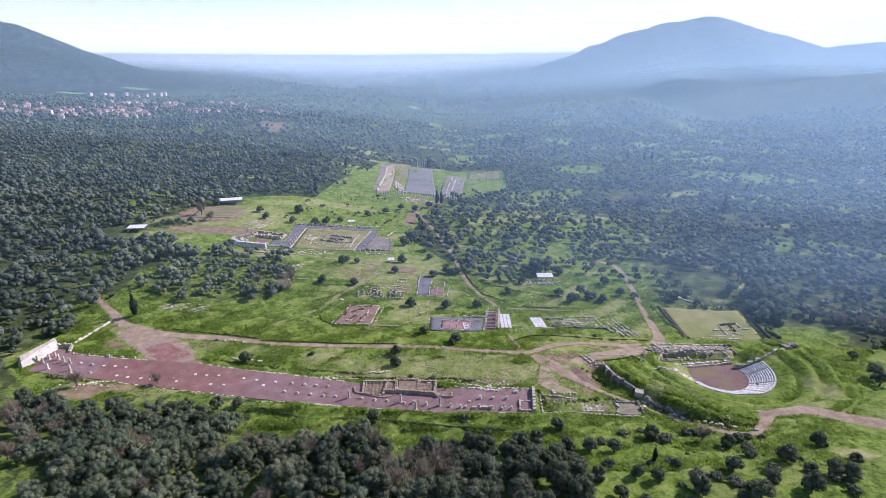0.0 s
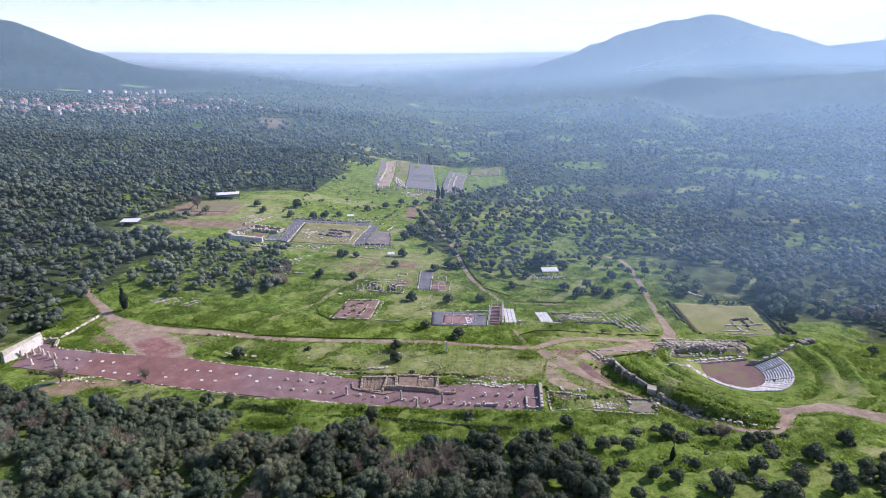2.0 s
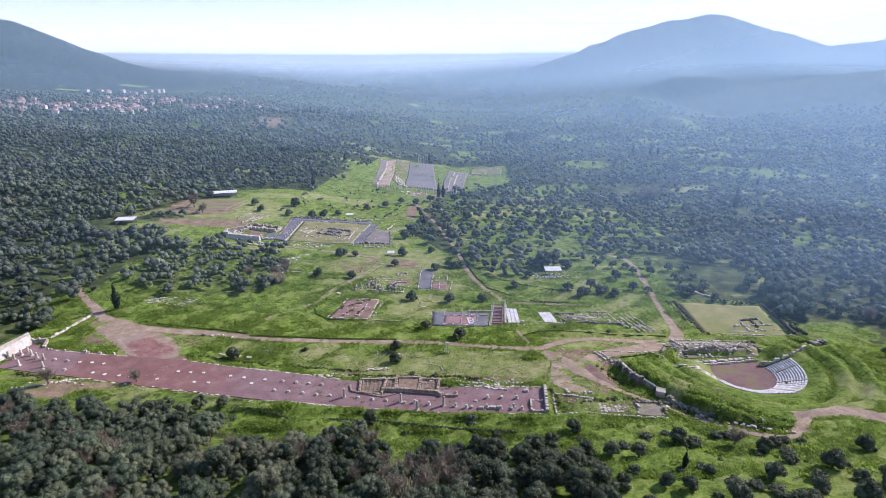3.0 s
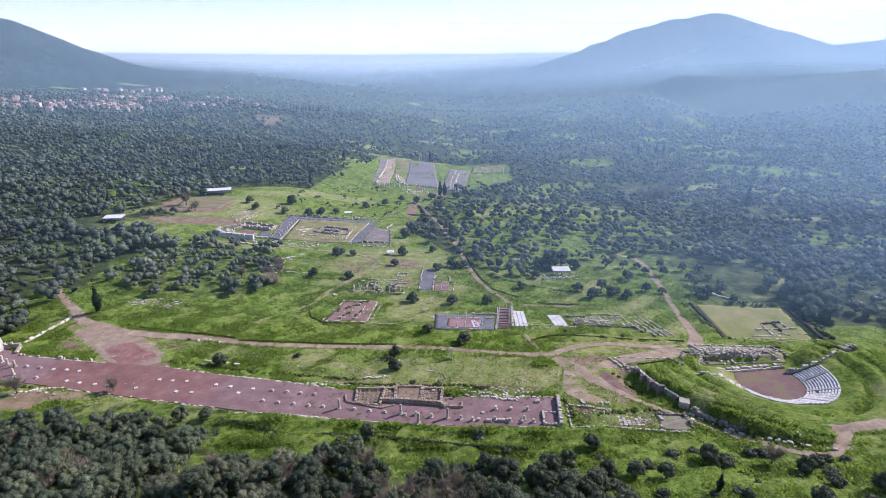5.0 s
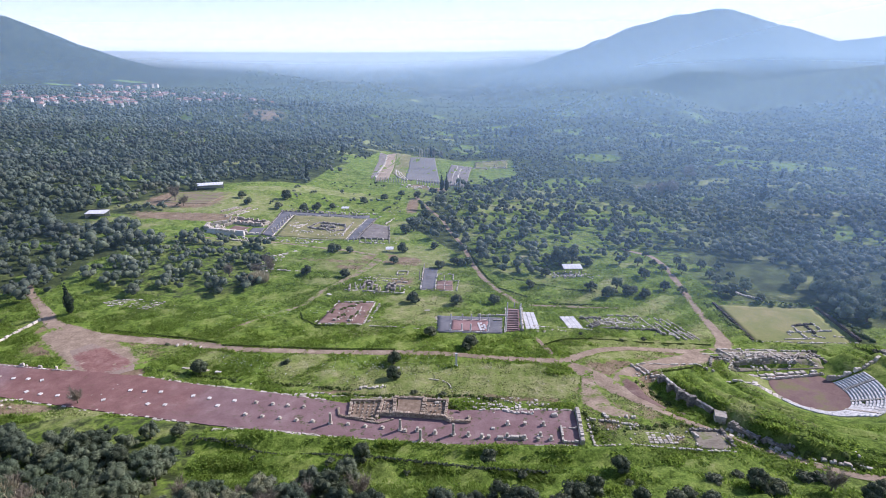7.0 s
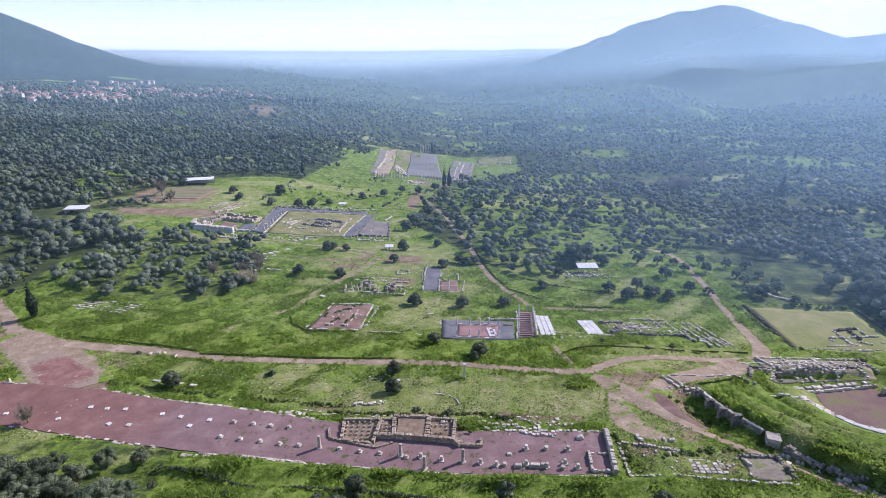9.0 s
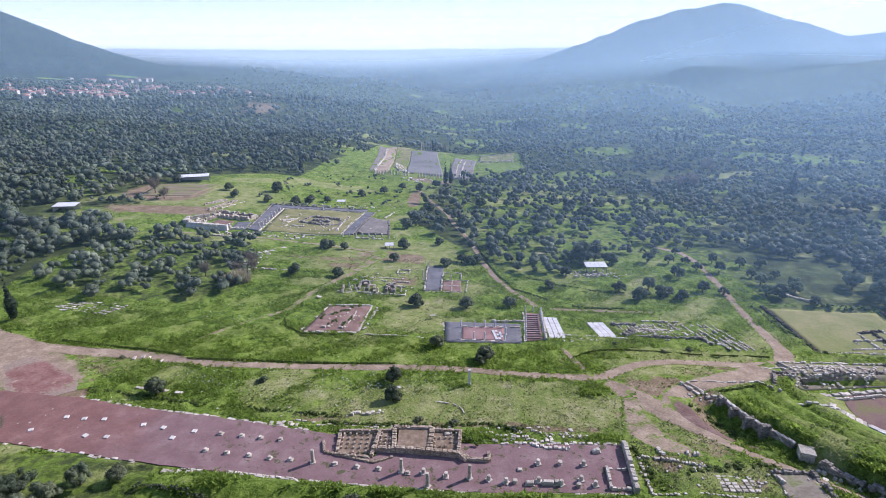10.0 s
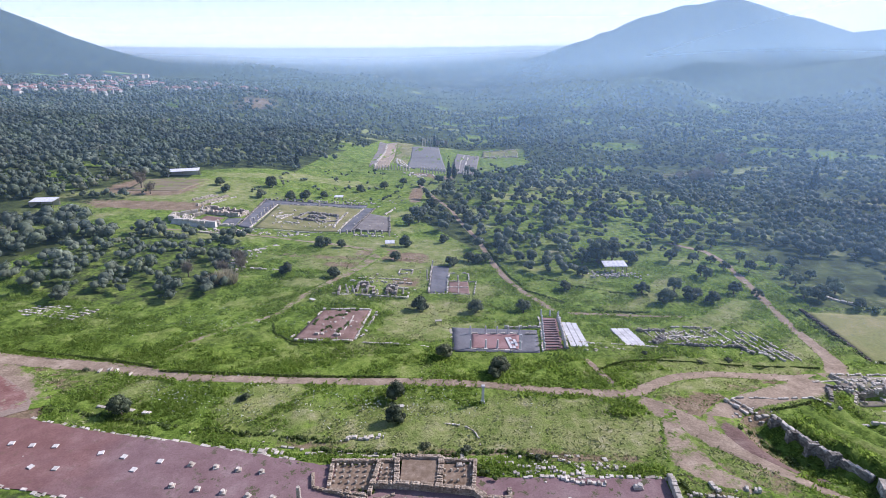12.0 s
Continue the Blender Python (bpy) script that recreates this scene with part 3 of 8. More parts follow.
def zones(x, y):
    """Shares of lush grass, dry grass and bare earth."""
    lush = soft_inside(x, y, OPEN, 6) * (1 - 0.5 * soft_inside(x, y, GROVE, 10))
    lush = np.maximum(lush, 0.9 * bump(x, y, 80, 120, 90, 30))
    lush = np.maximum(lush, soft_inside(x, y, FRONT_MEADOW, 5))
    lush = np.maximum(lush, 0.5 * (1 - smooth(y, 165, 180)) * smooth(y, 60, 90) * (1 - smooth(x, 40, 60)))
    patch = np.sin(x / 37 + 1.7 * np.sin(y / 53)) * np.sin(y / 41 + 1.3 * np.sin(x / 67))
    lush = np.maximum(lush, np.clip((patch - 0.3) * 2.0, 0, 0.8) * smooth(y, 260, 380) * (1 - smooth(y, 900, 1400)) * smooth(x, -120, 40) * (1 - smooth(x, 500, 700)))
    lush = np.maximum(lush, 0.58 * smooth(x + 0.1 * (y - 250), -10, 30) * (1 - smooth(x, 90, 200)) * smooth(y, 230, 270) * (1 - smooth(y, 420, 620)))
    for cx, cy, rx, ry in FIELDS:
        rx, ry = 0.75 * rx, 0.7 * ry
        lush = np.maximum(lush, 0.85 * np.exp(-(np.abs((x - cx) / rx) ** 4) - np.abs((y - cy) / ry) ** 4))
    dry, bare = np.zeros_like(x), np.zeros_like(x)
    for cx, cy, rx, ry, w in DRY_A + DRY_B + DRY_C:
        dry = np.maximum(dry, w * np.exp(-(np.abs((x - cx) / rx) ** 3) - np.abs((y - cy) / ry) ** 3))
    for cx, cy, rx, ry, w in BARE_SPOTS_A + BARE_SPOTS_B:
        bare = np.maximum(bare, w * np.exp(-(np.abs((x - cx) / rx) ** 3) - np.abs((y - cy) / ry) ** 3))
    for cx, cy, rx, ry, turn, kind in FAR_FIELDS:
        near = (np.abs(x - cx) < 2 * rx) & (np.abs(y - cy) < 2 * rx)
        if near.any():
            dx, dy = x[near] - cx, y[near] - cy
            u, v = dx * math.cos(turn) + dy * math.sin(turn), dy * math.cos(turn) - dx * math.sin(turn)
            share = np.exp(-(np.abs(u / rx) ** 4) - np.abs(v / ry) ** 4)
            layer = (lush, dry, bare)[kind]
            layer[near] = np.maximum(layer[near], (0.8, 0.75, 0.45)[kind] * share)
    mown = np.sin(x / 11 + 2.1 * np.sin(y / 16)) * np.sin(y / 9 + 1.6 * np.sin(x / 21)) + 0.5 * np.sin(x / 4.7 - y / 6.1)
    return lush, np.maximum(dry, (0.22 + 0.30 * mown) * smooth(y, 145, 160) * (1 - smooth(y, 380, 480)) * (1 - (1 - smooth(x, -62, -40)) * smooth(y, 202, 210) * (1 - smooth(y, 300, 330))) * (1 - smooth(np.abs(x), 200, 260))), bare


def ground():
    xs, ys = ladder(-260, 260, 1.6, -3600, 3600, 1.075), ladder(96, 420, 1.6, -600, 4780, 1.06)
    x, y = np.meshgrid(xs, ys)
    z = height(x, y)
    lush, dry, bare = zones(x, y)
    tuft = (np.sin(x * 1.9 + 3 * np.sin(y * 0.7)) * np.sin(y * 2.3 + 2 * np.sin(x * 0.9)) + np.sin(x * 0.83 - y * 0.61) * np.sin(y * 0.9 + x * 0.33))
    level = np.ones_like(x)
    for line, wide in TRODDEN:
        near = (x > line[:, 0].min() - 9) & (x < line[:, 0].max() + 9) & (y > line[:, 1].min() - 9) & (y < line[:, 1].max() + 9)
        away = np.full(near.sum(), 99.0)
        for (px, py), half in zip(line, wide):
            away = np.minimum(away, np.hypot(x[near] - px, y[near] - py) - half)
        level[near] = np.minimum(level[near], smooth(away, 0.3, 3.0))
        bare[near] = np.maximum(bare[near], 0.62 * (1 - smooth(away, -0.6, 1.4)))
    for corners in FLOORS:
        if min(c[1] for c in corners) < 450:
            level = np.minimum(level, 1 - smooth(soft_inside(x, y, corners, 5.0), 0.1, 0.6))
    off_floor = 1 - smooth(y - front_edge(x), -4, -1) * (1 - smooth(y - back_edge(x), 1, 4)) * smooth(x, -168, -162) * (1 - smooth(x, 34, 38))
    wild = np.clip(lush - 0.6 * dry - bare, 0.15, 1) * level * off_floor
    lump = np.sin(x / 1.7 + 2.2 * np.sin(y / 4.3) + y / 5.1) * np.sin(y / 1.5 + 1.9 * np.sin(x / 3.7)) + 0.7 * np.sin(x / 4.1 - y / 2.9 + np.sin(y / 6.0))
    z = z + (0.10 * tuft + 0.42 * lump + np.random.RandomState(9).normal(0, 0.17, x.shape)) * wild * (1 - 0.75 * soft_inside(x, y, BANK, 4.0)) - 0.05 * (1 - level) * off_floor
    v = np.stack([x.ravel(), y.ravel(), z.ravel()], 1)
    nx = len(xs)
    i = (np.arange(len(ys) - 1)[:, None] * nx + np.arange(nx - 1)[None]).ravel()
    m = fast_mesh("ground", v, np.stack([i, i + 1, i + nx + 1, i + nx], 1), M["ground"])
    m.polygons.foreach_set("use_smooth", np.ones(len(m.polygons), bool))
    a = m.color_attributes.new("zone", "FLOAT_COLOR", "POINT")
    a.data.foreach_set("color", np.stack([lush.ravel(), dry.ravel(), bare.ravel(), np.ones(x.size)], 1).astype(np.float32).ravel())
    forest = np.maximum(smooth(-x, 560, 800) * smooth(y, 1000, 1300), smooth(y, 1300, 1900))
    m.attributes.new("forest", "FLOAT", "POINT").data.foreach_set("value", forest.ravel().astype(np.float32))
    return tagged(new("ground", m), "green spring meadow and wooded valley floor running up to hills", "ground", kind="structure")


TRODDEN, FLOORS = [], []


def ribbon(name, line, width, material, label, lift=0.07, ragged=0.14, worn=1.0, category="path"):
    """A path laid on the ground along a line of (x, y) or (x, y, width)."""
    pts = []
    for a, b in zip(line, line[1:]):
        n = max(2, int(math.hypot(b[0] - a[0], b[1] - a[1]) / 1.5))
        pts += [tuple(a[k] + (b[k] - a[k]) * i / n for k in range(len(a))) for i in range(n)]
    p = np.array(pts + [line[-1]], float)
    w = 1.15 * (p[:, 2] if p.shape[1] > 2 else np.full(len(p), width))
    for _ in range(3):
        p[1:-1, :2] = 0.25 * p[:-2, :2] + 0.5 * p[1:-1, :2] + 0.25 * p[2:, :2]
    d = np.gradient(p[:, :2], axis=0)
    d /= np.linalg.norm(d, axis=1)[:, None] + 1e-9
    side = np.stack([-d[:, 1], d[:, 0]], 1)
    rng = np.random.RandomState(len(p))
    across = np.linspace(-0.62, 0.62, 9)
    v, wear = [], []
    for k, u in enumerate(across):
        edge = 1 + (rng.normal(0, ragged, len(p)) if k in (0, 8) else 0)
        q = p[:, :2] + side * (u * w * edge)[:, None]
        z = height(q[:, 0], q[:, 1]) + lift * (-1.5 if k in (0, 8) else 0.6 if k in (1, 7) else 1)
        v.append(np.stack([q[:, 0], q[:, 1], z], 1))
        ends = np.clip(np.minimum(np.arange(len(p)), np.arange(len(p))[::-1]) / 4.0, 0, 1)
        wear.append(np.full(len(p), worn * min(1.0, 2.0 * (1 - abs(u) / 0.62))) * (0.1 + 0.9 * ends))
    TRODDEN.append((p[::2, :2], w[::2] / 2))
    v, n = np.concatenate(v), len(p)
    i = (np.arange(8)[:, None] * n + np.arange(n - 1)[None]).ravel()
    m = fast_mesh(name, v, np.stack([i, i + 1, i + n + 1, i + n], 1)[:, ::-1], material)
    m.polygons.foreach_set("use_smooth", np.ones(len(m.polygons), bool))
    m.attributes.new("wear", "FLOAT", "POINT").data.foreach_set("value", np.concatenate(wear).astype(np.float32))
    return tagged(new(name, m), label, category, kind="structure")


ribbon("path", [(-185, 262, 3), (-169, 243, 3), (-157, 232, 3.4), (-143, 218, 5), (-125, 211, 5), (-107, 209.5, 4.4), (-90, 207, 3.6), (-70, 202.4, 3), (-43, 202.2, 2.8), (-1, 201.8, 2.8), (20, 199.4, 3), (36, 198, 3.4), (42, 202.5, 3), (50, 207.2, 2.8), (60, 210.4, 2.8), (72, 211.5, 3), (83, 211, 3.4), (96, 213, 4.5)], 3, M["dirt"], "winding path of trodden earth through grass", worn=1.0)
ribbon("path", [(93, 211, 6), (99, 219.5, 4.5), (100, 229, 3.6), (101, 242, 3), (104, 268, 3), (108, 301, 2.8), (107, 318, 2.6), (92, 330, 2.2)], 3, M["dirt"], "straight path of trodden earth beside the square lawn", worn=1.0)
ribbon("path", [(91.5, 211.2, 8), (81, 205.6, 8), (72.4, 201.6, 7), (64.3, 197.8, 5.5), (57.9, 195, 5), (51.5, 189.7, 4.6), (48.6, 183.6, 4)], 3, M["dirt"], "broad worn track of earth with grass islands", worn=0.78)
ribbon("path", [(35, 197.5, 3.4), (39.5, 193.4, 5), (43.1, 188.2, 6.5), (48, 182.6, 6.5), (51.5, 176.5, 4.6), (55.1, 172.2, 3.2), (59, 167.5, 3), (67, 157.7, 2.8), (78.7, 148, 2.6), (88, 140.5, 2.6), (96, 138, 3.2), (104, 145, 4), (108, 152.6, 5), (123, 154.8, 6), (134, 148.5, 6.5), (160, 138, 7), (200, 128, 6)], 3, M["dirt"], "rutted dirt road round the foot of the theatre bank", worn=1.0)
ribbon("path", [(53, 190, 5), (52.6, 184, 5), (53.4, 179, 4.4), (56.4, 175.4, 4), (61, 171.6, 3), (65.4, 167, 2.2)], 3, M["gully"], "strip of washed red earth along the gully", 0.09, 0.2, 0.9)
ribbon("path", [(42, 192, 3.4), (40.4, 186, 4.4), (39.6, 181.3, 5.5), (39.2, 174.1, 8), (40, 170.4, 7), (43.5, 168.2, 5), (48, 166.4, 3), (50.5, 161.5, 2)], 3, M["dirt"], "patchy trodden ground beside the gravel floor", worn=0.56)
ribbon("path", [(-26, 470, 2.6), (-24, 444, 2.4), (-4.5, 382.5, 2.0), (-0.5, 358, 2.0), (7, 327.5, 2.0), (11, 299, 2.2), (14.4, 281.5, 2.4), (20, 266, 2.4), (29, 250, 2.2)], 3, M["dirt"], "narrow earth path climbing past olive trees", worn=0.95)
ribbon("path", [(-34.5, 307, 5), (-37, 297, 5), (-40.2, 285.6, 4), (-49.6, 264.5, 3.2), (-55.3, 253.8, 2.8), (-59.1, 239, 2.2), (-70, 229, 1.8), (-78, 219, 1.5), (-84, 209, 1.2)], 3, M["dirt"], "faint track trodden across the meadow", worn=0.46)
ribbon("path", [(-140, 324, 2.2), (-112, 322.6, 2.2), (-89.6, 322, 2.4), (-62.8, 316, 2.6), (-43.5, 309, 3), (-33, 306, 4)], 3, M["dirt"], "pale track running below the sanctuary", worn=0.52)
ribbon("path", [(29, 250, 2.2), (45, 250.6, 1.8), (58, 249, 1.8), (72, 248, 1.6)], 3, M["dirt"], "narrow earth track below bushes", worn=0.75)
ribbon("path", [(27.4, 219, 1.2), (29.6, 213, 1.6), (32, 205, 1.8), (34, 199, 2)], 3, M["dirt"], "short trodden path up to the halls", worn=0.75)
ribbon("path", [(-143, 215, 8), (-130, 207, 12), (-118, 200, 16), (-109, 192, 18), (-104, 185, 18)], 3, M["dirt"], "broad apron of trodden earth beside the floor", worn=0.8)
ribbon("path", [(-124, 203, 7), (-116, 197, 11), (-108, 190.6, 13), (-103, 185, 12)], 14, M["red_wash"], "washed-out red gravel spilling off the floor", 0.1, 0.2, 0.72)


def stoa_floor():
    xs = np.concatenate([np.arange(-159, 31.5, 1.5), [31.6]])
    rng = np.random.RandomState(3)
    g = Geo()
    rows = [np.stack([xs, front_edge(xs) + rng.normal(0, 0.12, len(xs)), np.full(len(xs), z)], 1) for z in (-0.6, 0.06)]
    rows += [np.stack([xs, back_edge(xs) + rng.normal(0, 0.12, len(xs)), np.full(len(xs), z)], 1) for z in (0.06, -0.6)]
    v, n = np.concatenate(rows), len(xs)
    faces = [(k * n + i, k * n + i + 1, (k + 1) * n + i + 1, (k + 1) * n + i) for k in range(3) for i in range(n - 1)]
    g.add(v, faces)
    return g.thing("floor", M["stoa"], "long level floor of red gravel of a ruined portico", "floor", kind="structure")


stoa_floor()


# ---- upright sheets standing in for the valley's haze, in layers one behind the other ----


def mist(away, thickness, rise, left, right):
    """One haze sheet, thinning out towards the ground over the height called rise."""
    x = np.clip(np.linspace(-1.6 * away - 200, 1.6 * away + 200, 120), -3600, 3600)
    z = np.concatenate([np.linspace(-90, 120, 36), np.linspace(140, 430, 12)])
    v = np.stack([np.tile(x, len(z)), np.full(len(x) * len(z), float(away)), np.repeat(z, len(x))], 1)
    i = (np.arange(len(z) - 1)[:, None] * 120 + np.arange(119)[None]).ravel()
    m = fast_mesh("mist", v, np.stack([i, i + 1, i + 121, i + 120], 1), M["haze"])
    side = np.interp(v[:, 0] / away, (-0.9, -0.12, 0.35, 0.8), (left, 0.9 * left + 0.1 * right, 0.45 * left + 0.55 * right, right))
    foot = np.convolve(np.pad(relief(x, np.full(120, float(away))), 9, mode="edge"), np.ones(19) / 19, "valid")
    share = thickness * side * np.clip((v[:, 2] - np.tile(foot, len(z))) / rise, 0, 1)
    m.attributes.new("thickness", "FLOAT", "POINT").data.foreach_set("value", share.astype(np.float32))
    return tagged(new("mist", m), "upright clear sheet tinted to stand in for the valley's blue haze", "mist", kind="stuff")


for layer in ((215, 0.09, 40, 0.3, 2.5), (420, 0.11, 40, 0.45, 2.2), (680, 0.14, 40, 1.1, 1.1), (1030, 0.20, 35, 0.85, 0.7), (1560, 0.42, 50, 0.2, 1.9), (2050, 0.42, 60, 0.95, 1.0), (2950, 0.5, 60, 1.0, 1.0), (4300, 0.9, 6, 1.0, 1.0)):
    mist(*layer)

# ---- trees ----


def leaf_cloud(rng, centres, radii, count, size, flat=0.8, wild=0.36):
    """Small leaf faces over clumps: arrays of corners and quads."""
    pick = rng.choice(len(centres), count, p=radii ** 2 / (radii ** 2).sum())
    d = rng.normal(size=(count, 3))
    d /= np.linalg.norm(d, axis=1)[:, None]
    d[:, 2] = np.where(d[:, 2] < -0.5, -d[:, 2], d[:, 2])
    p = centres[pick] + d * (radii[pick] * rng.uniform(0.72, 1.08, count))[:, None] * (1, 1, flat)
    n = d + rng.normal(0, wild, (count, 3))
    n /= np.linalg.norm(n, axis=1)[:, None]
    a = np.cross(n, rng.normal(size=(count, 3)))
    a /= np.linalg.norm(a, axis=1)[:, None]
    b = np.cross(n, a)
    s = size * rng.uniform(0.6, 1.3, count)[:, None]
    v = np.stack([p - a * s, p - b * s * 0.55, p + a * s, p + b * s * 0.55], 1).reshape(-1, 3)
    return v, np.arange(count * 4).reshape(-1, 4)


def clumps(rng, count, spread, tall, r0, r1, base):
    """Centres and radii of the clumps of a crown."""
    c = []
    for i in range(count):
        a, h = 2.4 * i + rng.uniform(-0.4, 0.4), rng.uniform(0, 1)
        out = spread * math.sqrt(rng.uniform(0.05, 1)) * (1 - 0.45 * h)
        c.append((out * math.cos(a), out * math.sin(a), base + tall * h * (1 - 0.25 * out / spread)))
    return np.array(c), rng.uniform(r0, r1, count)


ICO_V = np.array([(0, 0, -1), (0.72, -0.53, -0.45), (-0.28, -0.85, -0.45), (-0.89, 0, -0.45), (-0.28, 0.85, -0.45), (0.72, 0.53, -0.45),
                  (0.28, -0.85, 0.45), (-0.72, -0.53, 0.45), (-0.72, 0.53, 0.45), (0.28, 0.85, 0.45), (0.89, 0, 0.45), (0, 0, 1)])
ICO_F = np.array([(0, 1, 2), (1, 0, 5), (0, 2, 3), (0, 3, 4), (0, 4, 5), (1, 5, 10), (2, 1, 6), (3, 2, 7), (4, 3, 8), (5, 4, 9),
                  (1, 10, 6), (2, 6, 7), (3, 7, 8), (4, 8, 9), (5, 9, 10), (6, 10, 11), (7, 6, 11), (8, 7, 11), (9, 8, 11), (10, 9, 11)])


def crown_mesh(name, rng, centres, radii, leaves, size, material, core=0.78, flat=0.85):
    v, q = leaf_cloud(rng, centres, radii, leaves, size, flat)
    t = np.concatenate([q[:, [0, 1, 2]], q[:, [0, 2, 3]]])
    vs, ts, k = [v], [t], len(v)
    for c, r in zip(centres, radii):
        vs.append(c + ICO_V * r * core * (1, 1, flat) * rng.uniform(0.85, 1.1, (12, 1)))
        ts.append(ICO_F + k)
        k += 12
    return fast_mesh(name, np.concatenate(vs), np.concatenate(ts), material)


def trunk_mesh(name, rng, high, thick, limbs, reach):
    g = Geo()
    lean = rng.uniform(-0.25, 0.25, 2)
    g.tube([(lean[0] * u, lean[1] * u, high * u - 0.4, thick * (1.25 - 0.55 * u)) for u in (0, 0.15, 0.5, 1)], 7)
    for i in range(limbs):
        a = 2 * math.pi * i / limbs + rng.uniform(-0.4, 0.4)
        g.tube([(lean[0] + reach * u * math.cos(a), lean[1] + reach * u * math.sin(a), high * (0.8 + 0.75 * u) - 0.4, thick * 0.55 * (1.1 - u)) for u in (0, 0.5, 1)], 5)
    return g.mesh(name, M["bark"], True)


def olive_kinds():
    kinds = []
    for i in range(6):
        rng = np.random.RandomState(20 + i)
        c, r = clumps(rng, 22, 2.5, 2.6, 0.5, 1.05, 1.8)
        kinds.append((trunk_mesh("trunk", rng, 1.7, 0.3, 4, 1.5), crown_mesh("crown", rng, c, r, 3400, 0.14, M["olive"], 0.78, 1.05)))
    return kinds


def oak_kinds():
    kinds = []
    for i in range(3):
        rng = np.random.RandomState(320 + i)
        c, r = clumps(rng, 20, 2.6, 3.4, 0.7, 1.35, 2.0)
        kinds.append((trunk_mesh("trunk", rng, 1.8, 0.3, 4, 1.4), crown_mesh("crown", rng, c, r, 2600, 0.17, M["oak"], 0.8)))
    return kinds


def round_kinds():
    """Low, dense, rounded crowns that nearly reach the ground."""
    kinds = []
    for i in range(4):
        rng = np.random.RandomState(520 + i)
        c, r = clumps(rng, 26, 2.0, 2.3, 0.75, 1.2, 1.1)
        kinds.append((trunk_mesh("trunk", rng, 1.3, 0.26, 4, 1.0), crown_mesh("crown", rng, c, r, 1900, 0.19, M["round"], 0.8)))
    return kinds


def bush_kinds():
    kinds = []
    for i in range(4):
        rng = np.random.RandomState(620 + i)
        c, r = clumps(rng, 9, 1.3, 0.7, 0.4, 0.75, 0.2)
        kinds.append(crown_mesh("bush", rng, c, r, 520, 0.17, M["round"], 0.75))
    return kinds


def reed_mesh(seed):
    """A clump of tall dry reeds leaning outwards."""
    rng = np.random.RandomState(seed)
    n = 420
    a, r = rng.uniform(0, 6.28, n), 1.3 * np.sqrt(rng.uniform(0, 1, n))
    base = np.stack([r * np.cos(a), r * np.sin(a), np.full(n, -0.2)], 1)
    top = base * (1.5, 1.5, 0) + np.stack([rng.normal(0, 0.3, n), rng.normal(0, 0.3, n), rng.uniform(1.8, 3.6, n)], 1)
    t = rng.uniform(0, 6.28, n)
    s = np.stack([np.cos(t), np.sin(t), 0 * t], 1) * 0.06
    v = np.stack([base - s, base + s, top + s * 0.8, top - s * 0.8], 1).reshape(-1, 3)
    return fast_mesh("reeds", v, np.arange(n * 4).reshape(-1, 4), M["reeds"])


M["round"] = leafy("rounded evergreen leaves", (0.032, 0.045, 0.025), (0.16, 0.19, 0.115), 0.18, per_tree=0.6)
M["reeds"] = leafy("dry reeds", (0.30, 0.27, 0.17), (0.50, 0.46, 0.31), 0.5)
ROUND, BUSHES, REEDS = round_kinds(), bush_kinds(), [reed_mesh(7), reed_mesh(8)]
OLIVES, OAKS = olive_kinds(), oak_kinds()


def tree(name, kinds, k, x, y, size, turn, label, category, group, tall=1.0):
    ob = new(name)
    ob.matrix_world = Matrix.LocRotScale((x, y, float(height(x, y)) - 0.1), Euler((0, 0, turn)), (size, size, size * tall))
    tagged(ob, label, category, group)
    for n, m in zip(("trunk", "crown"), kinds[k % len(kinds)]):
        part(n, m, None, ob)
    return ob


FRONT = [(-220, 175), (-160, 164), (-122, 152), (-92, 155), (-70, 158), (-62, 140), (-26, 141), (10, 134), (40, 128), (60, 145), (110, 132), (170, 125), (230, 190), (230, 60), (-220, 60)]
MEADOW_FAR = [(-125, 400), (-112, 480), (-86, 500), (-66, 500), (-12, 490), (-20, 400), (-42, 392)]
SPARSE = [(60, 256), (60, 300), (112, 330), (165, 300), (165, 256), (117, 256)]


M["woods"] = leafy("leaves of the woods", (0.056, 0.073, 0.049), (0.16, 0.192, 0.13), 0.18, grey=(0.14, 0.165, 0.13))


